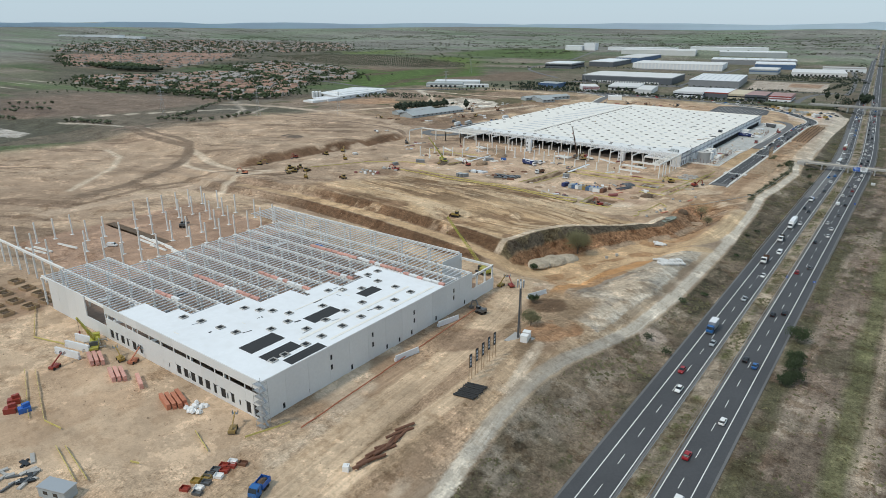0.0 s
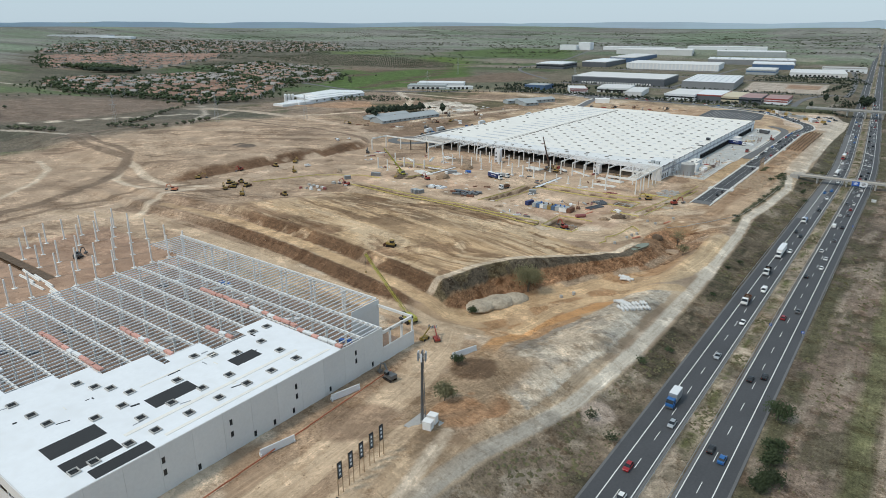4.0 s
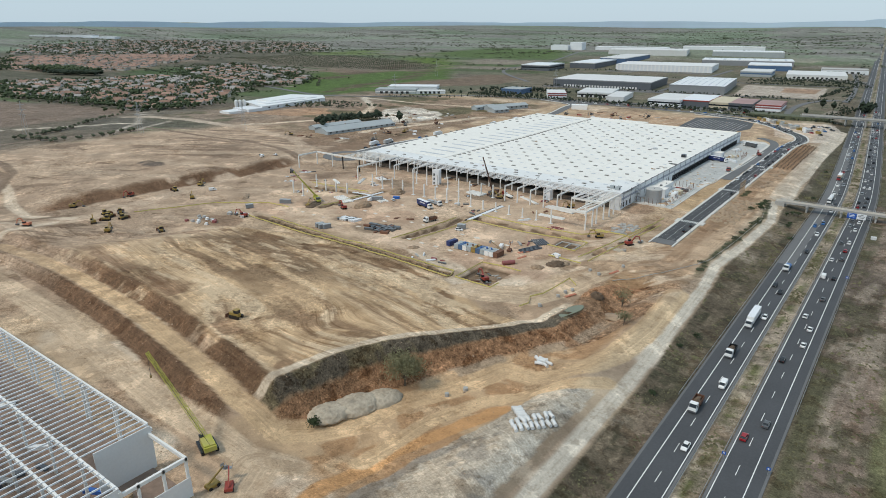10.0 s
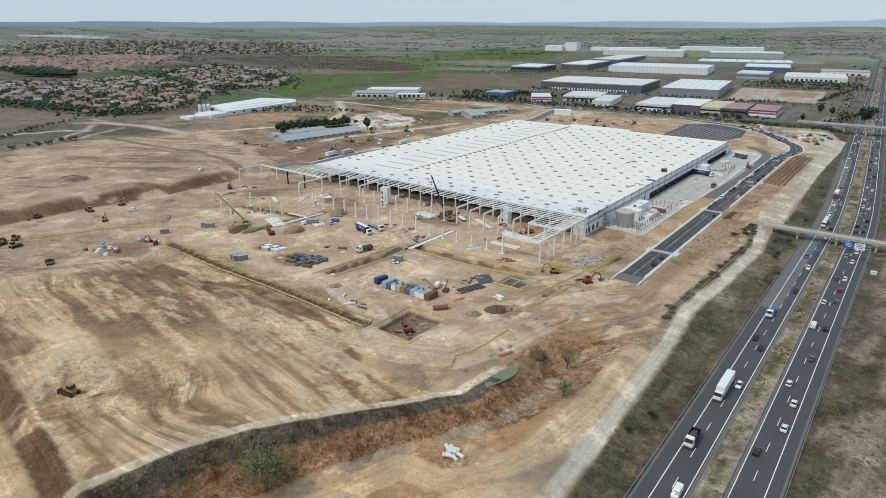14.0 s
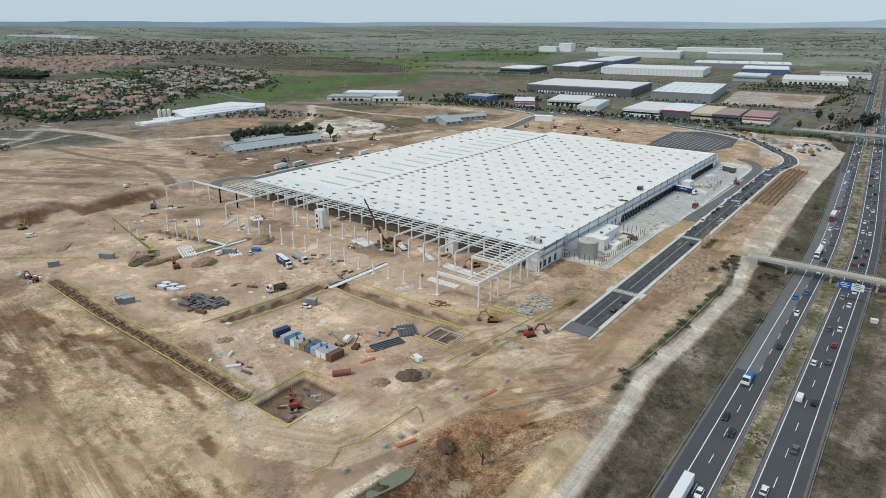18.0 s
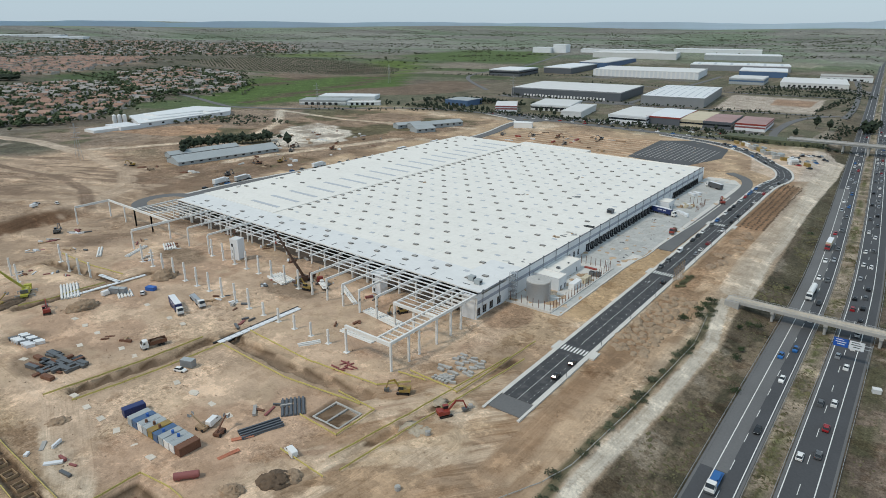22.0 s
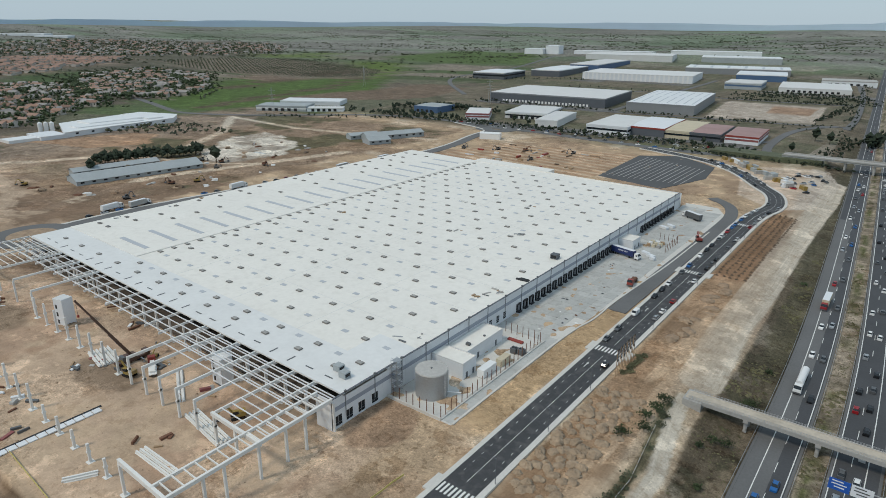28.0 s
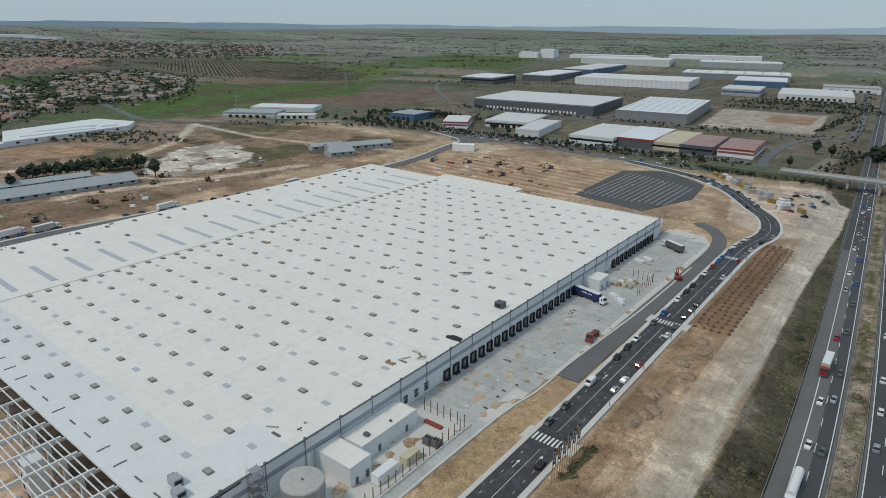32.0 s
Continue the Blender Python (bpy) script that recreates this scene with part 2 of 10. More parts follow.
# ---- the lie of the land ----
def ss(a, b, v):
    """Smooth step from 0 at a to 1 at b."""
    k = np.clip((np.asarray(v, float) - a) / (b - a), 0, 1)
    return k * k * (3 - 2 * k)


def road_shift(y):
    """How far the motorway bends to the west as it goes north."""
    y = np.asarray(y, float)
    return -0.06 * np.maximum(0, np.sqrt((y - 640) ** 2 + 60 ** 2) + (y - 640) - 30) / 2


EMB_Y = np.array([200.0, 243, 271, 298, 317, 344, 365])
EMB_X = np.array([-178.0, -173, -168, -156.5, -148, -133, -131])


def emb_x(y):
    """The top edge of the dark faced embankment."""
    return np.interp(y, EMB_Y, EMB_X)


def edge_y(x):
    """The northern rim of the graded plateau, where the building platform begins."""
    return np.interp(x, [-520, -353, -325, -249, -182, -157, -130], [300, 308, 349, 367, 352, 338, 338])


def verge_x(y):
    """The western edge of the motorway's rough verge, along the gravel track."""
    return np.interp(y, [60, 111, 130, 150, 169, 186, 210, 258, 330, 420, 450, 490, 546, 575, 600, 640, 850, 1000], [-93, -97.5, -100, -101, -99.5, -96, -91, -88.3, -88.8, -92, -94.8, -91.8, -89.5, -92.5, -91, -90, -89, -97])


def cut_x(y):
    """The foot of the cut bank west of the main haul road."""
    return np.interp(y, [230, 290, 333, 376, 418, 474, 520], [-450, -442, -440, -437, -428, -428, -440])


def ramp_y(x):
    """The middle line of the haul ramp that climbs along the plateau's southern slope."""
    return np.interp(x, [-390, -355, -318, -264, -216, -178, -158], [254, 257, 257.5, 253.6, 246.5, 239.8, 238])


# trenches: half width, depth, line; pits: depth, x0, y0, x1, y1
TRENCHES = [
    (2.3, 2.2, [(-240, 392), (-236.5, 415), (-235.5, 436)]),
    (2.4, 1.9, [(-234, 443), (-200, 441), (-166, 444)]),
    (1.8, 1.9, [(-320, 406), (-318.5, 421), (-315, 438), (-315, 458)]),
    (2.2, 2.0, [(-365, 437), (-345, 440), (-320, 444)]),
    (2.6, 0.9, [(-334, 369.5), (-268, 364.5), (-191.5, 362.5)]),
    (1.2, 0.9, [(-150, 420), (-146, 450), (-141, 490)]),
]
PITS = [(2.2, -184.5, 362.0, -169.0, 381.0), (1.0, -172.3, 426.5, -160.5, 437.5), (1.6, -379, 157.6, -323, 162.0)]


def near_line(x, y, pts):
    best = 1e9 + 0 * x
    for (ax, ay), (bx, by) in zip(pts[:-1], pts[1:]):
        dx, dy = bx - ax, by - ay
        k = np.clip(((x - ax) * dx + (y - ay) * dy) / (dx * dx + dy * dy), 0, 1)
        best = np.minimum(best, np.hypot(x - ax - k * dx, y - ay - k * dy))
    return best


def dug(x, y):
    """Depth of trenches and pits."""
    d = 0 * x
    for w, deep, pts in TRENCHES:
        d = np.maximum(d, deep * ss(w + 0.5, w - 0.6, near_line(x, y, pts)))
    for deep, x0, y0, x1, y1 in PITS:
        e = np.minimum.reduce([x - x0, x1 - x, y - y0, y1 - y])
        d = np.maximum(d, deep * ss(-0.6, 0.9, e))
    return d


def height(x, y):
    x, y = np.asarray(x, float), np.asarray(y, float)
    u = x - road_shift(y)
    h = 0.0 * x
    # motorway cutting
    east = ss(-104, -78, u)
    h = h + (-3.6) * east
    # low mound with the mast, beside the motorway
    h = h + 5.2 * np.exp(-((x + 116) / 15) ** 2 - ((y - 150) / 42) ** 2)
    h = h + 2.6 * np.exp(-((x + 112) / 18) ** 2 - ((y - 262) / 48) ** 2)
    # graded plateau
    ex = emb_x(y)
    q = y - ramp_y(x)
    share = 0.45 * ss(-158, -192, x)
    south = share * ss(-11, -4.5, q) + (1 - share) * ss(3.2, 10.5, q)
    top = 7.4 - 6.4 * ss(-60, 0, y - edge_y(x))
    inside = ss(9, 0, x - ex) * south * ss(6, -2, y - edge_y(x)) * ss(-520, -380, x)
    h = h + top * inside
    # pit between the embankment and the track
    pit = ss(2, 16, x - ex) * ss(-103, -120, x) * ss(222, 250, y) * ss(418, 392, y)
    h = h - 5.0 * pit
    h = h - 1.6 * np.exp(-((x + 134) / 8) ** 2 - ((y - 376) / 12) ** 2)
    # rising land in the west, behind a cut bank
    h = h + 5.5 * ss(0, 15, cut_x(y) - x) * ss(285, 325, y) * ss(560, 470, y)
    h = h + 3.5 * ss(-380, -520, x) * ss(40, 300, 340 - y)
    h = h - dug(x, y)
    # ramps, and the far plain lifted to meet the horizon in the camera's view
    r = np.hypot(x + 100, y - 250)
    far = np.clip((r - 1400) / 3600, 0, 1.6)
    h = h + 88 * far ** 1.35
    roll = np.sin(x * 0.0021 + 1.3) * np.cos(y * 0.0017 - 0.4) + 0.6 * np.sin(x * 0.0043 - y * 0.0031)
    h = h + roll * 9 * ss(1300, 3200, r)
    # ragged little heaps
    rough = np.sin(x * 0.61 + np.sin(y * 0.23) * 2) * np.sin(y * 0.53 + np.sin(x * 0.31) * 2)
    off = ss(-110, -128, x) * ss(900, 760, r)
    h = h + 0.12 * rough * np.maximum(off, ss(-80, -104, u) * ss(900, 760, r))
    return h


def gz(x, y):
    return float(height(x, y))

# ---- ground ----
_lat = np.random.RandomState(7).rand(256, 256)


def vnoise(x, y, size, seed=0):
    """Smooth value noise between 0 and 1 with features of that size in metres."""
    u, v = np.asarray(x, float) / size + 17.3 * seed, np.asarray(y, float) / size + 9.1 * seed
    i, j = np.floor(u).astype(int), np.floor(v).astype(int)
    a, b = u - i, v - j
    a, b = a * a * (3 - 2 * a), b * b * (3 - 2 * b)
    g = lambda p, q: _lat[p % 256, q % 256]
    return (g(i, j) * (1 - a) + g(i + 1, j) * a) * (1 - b) + (g(i, j + 1) * (1 - a) + g(i + 1, j + 1) * a) * b


def fbm(x, y, size, seed=0):
    return 0.5 * vnoise(x, y, size, seed) + 0.3 * vnoise(x, y, size / 2.3, seed + 1) + 0.2 * vnoise(x, y, size / 5.1, seed + 2)


def line_dist(x, y, pts):
    """Distance to a polyline, and the signed offset across it."""
    best = np.full(x.shape, 1e9)
    for (ax, ay), (bx, by) in zip(pts[:-1], pts[1:]):
        dx, dy = bx - ax, by - ay
        k = np.clip(((x - ax) * dx + (y - ay) * dy) / (dx * dx + dy * dy), 0, 1)
        best = np.minimum(best, np.hypot(x - ax - k * dx, y - ay - k * dy))
    return best


def poly_in(x, y, pts):
    """Whether points lie in a polygon."""
    res = np.zeros(x.shape, bool)
    n = len(pts)
    for i in range(n):
        (ax, ay), (bx, by) = pts[i], pts[(i + 1) % n]
        if ay == by:
            continue
        c = ((ay > y) != (by > y)) & (x < (bx - ax) * (y - ay) / (by - ay) + ax)
        res ^= c
    return res


DUST, PALE = (0.50, 0.405, 0.30), (0.56, 0.49, 0.40)
GREYTRACK = (0.53, 0.475, 0.395)

OCHRE, GREYROAD = (0.50, 0.375, 0.24), (0.27, 0.245, 0.21)
# dirt roads and tyre lanes: colour, half width, points
TRACKS = [
    (GREYTRACK, 2.2, [(-96, 88), (-100, 111), (-102.5, 130), (-103.5, 150), (-102, 169), (-98.5, 185), (-93.5, 210), (-92, 235), (-91, 253), (-91, 275), (-91.5, 332), (-94.5, 418), (-97.5, 447), (-94.5, 485), (-92.2, 546), (-96.5, 572), (-98, 587)]),
    (PALE, 6.8, [(-97, 600), (-99.5, 640), (-99.5, 700), (-101, 800), (-100, 880), (-102, 945)]),
    (PALE, 1.6, [(-111.5, 170), (-109, 158), (-106, 142)]),
    (GREYROAD, 2.3, [(-100, 111), (-102.5, 130), (-103.5, 150), (-102, 169), (-98.5, 185), (-95, 200)]),
    (DUST, 5.0, [(-430, 211), (-376, 238), (-341, 236.6), (-285, 235.5), (-233, 230.6), (-194, 227), (-159, 226.6), (-146, 232)]),
    (OCHRE, 3.4, [(-386, 254), (-355, 257), (-318, 257.5), (-264, 253.8), (-216, 246.5), (-178, 239.8), (-160, 240), (-150, 257)]),
    (OCHRE, 5.0, [(-160, 243), (-150, 257), (-147, 274), (-137, 291), (-130, 312), (-118, 312), (-106, 322), (-101, 337), (-99, 364), (-101, 402)]),
    (OCHRE, 3.2, [(-135, 246), (-132, 272), (-124, 291), (-111, 303), (-96, 318)]),
    ((0.46, 0.375, 0.295), 6.5, [(-425, 150), (-422, 200), (-418, 234), (-411, 294), (-418, 343), (-427, 390), (-434, 444), (-446, 496), (-474, 533), (-527, 562), (-614, 575), (-721, 576), (-783, 562), (-800, 540)]),
    (PALE, 3.0, [(-539, 311), (-505, 302), (-475, 292), (-438, 286), (-415, 300)]),
    (PALE, 2.6, [(-514, 296), (-485, 275), (-455, 268), (-433, 267), (-418, 275)]),
    (PALE, 3.2, [(-797, 340), (-780, 376), (-762, 415), (-735, 460), (-725, 516)]),
    (PALE, 2.8, [(-383, 233), (-400, 255), (-412, 290)]),
    (PALE, 2.2, [(-470, 180), (-520, 235), (-560, 262), (-600, 272)]),
    ((0.20, 0.155, 0.118), 4.4, [(-683, 338), (-645, 326), (-614, 319), (-578, 317), (-538, 314), (-514, 296), (-484, 264), (-471, 237), (-458, 213), (-452, 180)]),
    ((0.205, 0.158, 0.12), 3.2, [(-675, 345), (-620, 333), (-582, 330), (-548, 322), (-520, 303)]),
    ((0.24, 0.185, 0.145), 2.6, [(-675, 317), (-682, 371), (-677, 420), (-668, 480), (-659, 531)]),
    ((0.22, 0.165, 0.125), 4.0, [(-681, 502), (-640, 503), (-595, 505), (-529, 516), (-480, 508), (-442, 492)]),
    ((0.23, 0.175, 0.13), 2.4, [(-430, 160), (-440, 220), (-432, 262), (-424, 300)]),
    (PALE, 6.5, [(-424, 325), (-347, 390), (-240, 388), (-200, 372), (-172, 355), (-160, 372), (-160, 395), (-153, 432), (-140, 455)]),
    (DUST, 9.0, [(-172, 352), (-150, 362), (-140, 400), (-135, 440)]),
    (DUST, 7.0, [(-128, 60), (-131, 100), (-133, 150), (-140, 190), (-146, 214), (-152, 226)]),
    (DUST, 3.2, [(-119, 62), (-119, 100), (-115, 136), (-121, 165)]),
]


def along(x, y, pts):
    """Signed offset across a polyline and the way along it."""
    best, off, way = np.full(x.shape, 1e9), np.zeros(x.shape), np.zeros(x.shape)
    run = 0.0
    for (ax, ay), (bx, by) in zip(pts[:-1], pts[1:]):
        dx, dy = bx - ax, by - ay
        n = math.hypot(dx, dy)
        k = np.clip(((x - ax) * dx + (y - ay) * dy) / (n * n), 0, 1)
        d = np.hypot(x - ax - k * dx, y - ay - k * dy)
        m = d < best
        best = np.where(m, d, best)
        off = np.where(m, d * np.sign((x - ax) * dy - (y - ay) * dx), off)
        way = np.where(m, run + k * n, way)
        run += n
    return best, off, way


def ground_colour(x, y, h):
    n_big, n_mid, n_fine = fbm(x, y, 60, 1), fbm(x, y, 17, 5), fbm(x, y, 5, 9)
    wob = (n_mid - 0.5) * 10
    r = np.hypot(x + 100, y - 250)
    col = np.zeros(x.shape + (3,))
    flow = np.zeros(x.shape + (3,))
    rough = np.zeros(x.shape)
    jit = lambda c, a=0.25: np.array(c) * (1 - a + 2 * a * n_mid)[..., None]

    def lanes(mask, across, way, strength):
        """Tyre marks follow these lines where the mask holds."""
        m = mask > 0.5
        flow[m] = np.stack([across + 0 * x, way + 0 * x, strength + 0 * x], -1)[m]

    def lay(c, mask, a=0.2):
        m = np.clip(mask, 0, 1)[..., None]
        col[:] = col * (1 - m) + jit(c, a) * m

    # base soil
    lay(SAND, np.ones(x.shape), 0.25)
    lay((0.33, 0.25, 0.18), ss(0.5, 0.62, n_big))
    lay(PALE, ss(0.62, 0.75, fbm(x, y, 24, 13)) * 0.7)
    yard = ss(-330, -300, x + wob) * ss(-138, -146, x + wob * 0.5) * ss(96, 88, y)
    lay((0.50, 0.40, 0.30), yard * 0.85, 0.12)
    lay((0.42, 0.315, 0.225), yard * ss(0.52, 0.58, fbm(x, y, 34, 211)) * 0.7, 0.15)
    # farmland, in parcels
    cell = 190.0
    gx, gy = (x * 0.93 + y * 0.37) / cell, (y * 0.93 - x * 0.37) / (cell * 0.42)
    ci, cj = np.floor(gx).astype(int), np.floor(gy + 0.37 * np.floor(gx)).astype(int)
    pick, pick2 = _lat[ci % 256, cj % 256], _lat[(ci * 3 + 11) % 256, (cj * 5 + 7) % 256]
    edge = np.minimum(gx - np.floor(gx), 1 - gx + np.floor(gx))
    pal = np.array([(0.15, 0.125, 0.095), (0.19, 0.165, 0.13), (0.115, 0.115, 0.075), (0.085, 0.115, 0.05), (0.13, 0.12, 0.085), (0.22, 0.19, 0.15), (0.10, 0.125, 0.06), (0.15, 0.15, 0.10)])
    fields = pal[(pick * 7.99).astype(int)] * (0.8 + 0.4 * pick2)[..., None]
    fields = fields * (0.85 + 0.3 * n_big)[..., None]
    far = ss(0, 60, np.maximum.reduce([x * 0 + (-470 - x) * ss(520, 600, y + 0 * x) - 330, y - 960 + wob, -x - 620 - wob * 2, x + 38 + wob * 0.3]))
    far = np.where(y < -40, 1, far)
    col[:] = col * (1 - far[..., None]) + fields * far[..., None]
    warp = 15 * fbm(x, y, 70, 111)
    lanes(far < 0.5, y * 0.86 + x * 0.34 + warp * 2 + 12 * np.sin(x * 0.013), x * 0.86 - y * 0.34, 0.14)
    lanes((far < 0.5) & (y < 232) & (x > -150), x + warp * 0.4, y, 0.6)
    rough[:] = np.where(far > 0.5, 0.45, 0.05 + 0.4 * ss(0.5, 0.6, fbm(x, y, 40, 171)))
    # aerial haze painted into the colour of the far plain: fields fade to grey-green
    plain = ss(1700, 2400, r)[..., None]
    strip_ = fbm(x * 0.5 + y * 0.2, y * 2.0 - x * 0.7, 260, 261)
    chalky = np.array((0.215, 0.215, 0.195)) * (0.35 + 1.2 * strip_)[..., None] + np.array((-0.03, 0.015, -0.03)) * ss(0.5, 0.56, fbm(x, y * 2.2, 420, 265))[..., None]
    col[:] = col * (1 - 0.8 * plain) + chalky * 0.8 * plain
    # brown ploughland and olive parcels in the west
    for c, pts in (((0.15, 0.127, 0.096), [(-640, 330), (-700, 200), (-1100, 250), (-1150, 480), (-930, 600), (-660, 490)]), ((0.20, 0.15, 0.115), [(-1072, 364), (-1063, 435), (-1009, 595), (-839, 569), (-788, 457), (-785, 382), (-839, 308), (-899, 298)]), ((0.16, 0.118, 0.092), [(-1063, 360), (-905, 300), (-845, 312), (-840, 345), (-960, 372)]), ((0.125, 0.112, 0.088), [(-735, 422), (-801, 541), (-719, 538), (-668, 481)]), ((0.095, 0.09, 0.066), [(-889, 290), (-799, 322), (-714, 318), (-731, 278), (-706, 226), (-800, 200)]), ((0.42, 0.39, 0.35), [(-815, 267), (-753, 270), (-732, 252), (-760, 236)])):
        lay(c, poly_in(x + wob * 0.4, y + wob * 0.4, pts) * 1.0, 0.14)
    for w, pts in ((2.6, [(-640, 430), (-720, 510), (-850, 590)]), (2.4, [(-668, 481), (-719, 538), (-735, 560)]), (3.0, [(-771, 312), (-719, 326), (-660, 345)]), (3.0, [(-1235, 424), (-1362, 512), (-1477, 611)])):
        lay((0.40, 0.35, 0.29), ss(w + 0.8, w - 0.8, line_dist(x, y, pts) + wob * 0.1), 0.1)
    # village ground
    lay((0.105, 0.096, 0.07), poly_in(x, y, [(-830, 640), (-1000, 900), (-1030, 1080), (-1400, 1250), (-1800, 1760), (-2400, 2150), (-3000, 1700), (-2500, 1000), (-1450, 600), (-1100, 540), (-850, 580)]) * 0.9, 0.35)
    lay((0.27, 0.20, 0.155), poly_in(x, y, [(-2157, 935), (-2035, 1181), (-1887, 1353), (-1738, 1233), (-1557, 944), (-1606, 902), (-1741, 780)]) * 0.8, 0.25)
    # green wheat and ploughed stripes
    for c, pts in (((0.082, 0.128, 0.034), [(-1005, 978), (-1211, 1227), (-1191, 1338), (-963, 1417), (-768, 1156), (-754, 928), (-809, 878), (-900, 868)]), ((0.20, 0.15, 0.11), [(-1211, 1227), (-1191, 1300), (-1010, 1395), (-1020, 1340), (-1150, 1190)]), ((0.105, 0.15, 0.036), [(-1292, 1631), (-1231, 1776), (-976, 1434), (-1000, 1396)]), ((0.068, 0.10, 0.04), [(-1537, 936), (-1586, 985), (-1531, 1073), (-1458, 1094), (-1328, 949), (-1351, 851)]), ((0.17, 0.145, 0.11), [(-1705, 1352), (-1658, 1527), (-1476, 1626), (-1085, 1533), (-1003, 1413), (-1063, 1314), (-1267, 1277), (-1487, 1286)]), ((0.09, 0.13, 0.045), [(-1400, 1900), (-1231, 1776), (-900, 1900), (-1100, 2300), (-1400, 2200)]), ((0.12, 0.16, 0.05), [(-1750, 1700), (-1600, 1620), (-1450, 1720), (-1700, 1950)]), ((0.17, 0.125, 0.09), [(-840, 1000), (-700, 1130), (-620, 1330), (-820, 1380)])):
        lay(c, poly_in(x + wob, y + wob, pts) * 1.0, 0.22)
    for w, pts in ((11, [(-825, 899), (-867, 1016), (-905, 1200), (-1010, 1400)]), (16, [(-1012, 1052), (-1090, 1240), (-1140, 1480)])):
        lay((0.115, 0.082, 0.058), ss(w + 3, w - 3, line_dist(x, y, pts) + wob), 0.2)
    # rough land between the west road and the village road
    lane = ss(-440, -452, x) * ss(-800, -770, x) * ss(560, 600, y) * ss(960, 930, y)
    lay((0.26, 0.20, 0.15), lane, 0.3)
    lay((0.125, 0.115, 0.07), lane * ss(0.5, 0.56, fbm(x, y, 60, 181)), 0.3)
    lay((0.37, 0.24, 0.155), poly_in(x + wob, y + wob, [(-720, 650), (-700, 735), (-675, 748), (-630, 712), (-650, 670)]) * 1.0, 0.25)
    rough[:] = np.maximum(rough, lane * 0.6)
    # industrial estate aprons
    estate = poly_in(x, y, [(-640, 1000), (-140, 1010), (-95, 1700), (-380, 2100), (-900, 2000), (-700, 1300)]) * 1.0
    lay((0.125, 0.12, 0.078), estate, 0.35)
    lay((0.17, 0.145, 0.105), estate * ss(0.5, 0.56, fbm(x, y, 60, 191)), 0.3)
    for c, pts in (((0.42, 0.36, 0.30), [(-283, 1249), (-306, 1436), (-177, 1455), (-164, 1252)]), ((0.33, 0.22, 0.15), [(-230, 1330), (-240, 1420), (-185, 1430), (-180, 1340)]), ((0.15, 0.148, 0.145), [(-600, 1195), (-600, 1218), (-390, 1240), (-380, 1205)]), ((0.16, 0.157, 0.15), [(-500, 1012), (-500, 1030), (-190, 1066), (-175, 1045)]), ((0.17, 0.165, 0.16), [(-300, 1620), (-300, 1650), (-130, 1670), (-130, 1620)]), ((0.15, 0.148, 0.145), [(-660, 1630), (-660, 1664), (-430, 1690), (-430, 1640)])):
        lay(c, poly_in(x + wob * 0.3, y + wob * 0.3, pts) * 1.0, 0.15)
    # motorway verges
    u = x - road_shift(y)
    vb = verge_x(y)
    verge = ss(0, 1.6, u - vb + wob * 0.12) * ss(1400, 1000, y)
    lay((0.175, 0.136, 0.098), verge, 0.35)
    lay((0.098, 0.080, 0.055), verge * ss(0.42, 0.52, n_big + 0.10 * ss(300, 420, y)) * 0.9, 0.4)
    lay((0.32, 0.265, 0.205), verge * ss(0.57, 0.63, fbm(x, y, 26, 127)) * ss(330, 240, y) * 0.75, 0.25)
    lay((0.06, 0.056, 0.034), verge * ss(0.53, 0.6, fbm(x, y, 7, 121)) * ss(0.36, 0.48, n_big) * 0.8, 0.3)
    lay((0.19, 0.15, 0.105), verge * ss(0.56, 0.62, fbm(x * 1.8, y * 0.6, 12, 125)) * 0.7, 0.3)
    north = verge * ss(600, 640, y) * ss(-88, -84, u + wob * 0.3)
    lay((0.085, 0.076, 0.048), north * 0.85, 0.35)
    rough[:] = np.maximum(rough, verge * 0.6)
    lanes(verge, u + 0.2 * warp, y, 0.35)
    lay((0.30, 0.26, 0.21), verge * ss(0.6, 0.66, fbm(x, y, 14, 21)) * ss(-80, -92, u) * 0.55, 0.3)
    med = ss(-66, -64, u) * ss(-57, -59, u)
    lay((0.335, 0.275, 0.21), med, 0.35)
    lay((0.105, 0.108, 0.045), med * ss(0.40, 0.54, fbm(x, y, 9, 31)) * ss(2.4, 0.8, np.abs(u + 61.4)), 0.3)
    lay((0.15, 0.125, 0.09), med * ss(0.52, 0.58, fbm(x, y, 5, 33)) * 0.7, 0.3)
    # right-hand fields beyond the motorway
    east = ss(-46, -44.5, u) * ss(1500, 900, y)
    lay((0.215, 0.165, 0.128), east, 0.3)
    lay((0.125, 0.098, 0.075), east * ss(0.47, 0.54, fbm(x * 2.2, y * 0.5, 30, 43)) * 0.8, 0.3)
    lay((0.085, 0.078, 0.048), east * ss(0.55, 0.62, fbm(x * 1.6, y * 0.7, 12, 45)) * 0.75, 0.3)
    lay((0.31, 0.255, 0.20), east * ss(0.60, 0.66, fbm(x * 2.5, y * 0.6, 18, 47)) * 0.7, 0.2)
    lanes(u > -45, u + 0.15 * warp, y, 0.45)
    lay((0.092, 0.085, 0.05), ss(-46, -45, u) * ss(-37.5, -40, u + wob * 0.5) * ss(0.36, 0.48, n_mid), 0.35)
    lay((0.125, 0.125, 0.06), ss(-26, -24, u + wob * 0.3) * ss(-17.5, -19.5, u + wob * 0.3) * ss(620, 480, y) * 0.85, 0.3)
    lay((0.33, 0.265, 0.20), ss(2.0, 1.0, np.abs(u + 16 - wob * 0.1)) * ss(520, 300, y) * 0.9, 0.2)
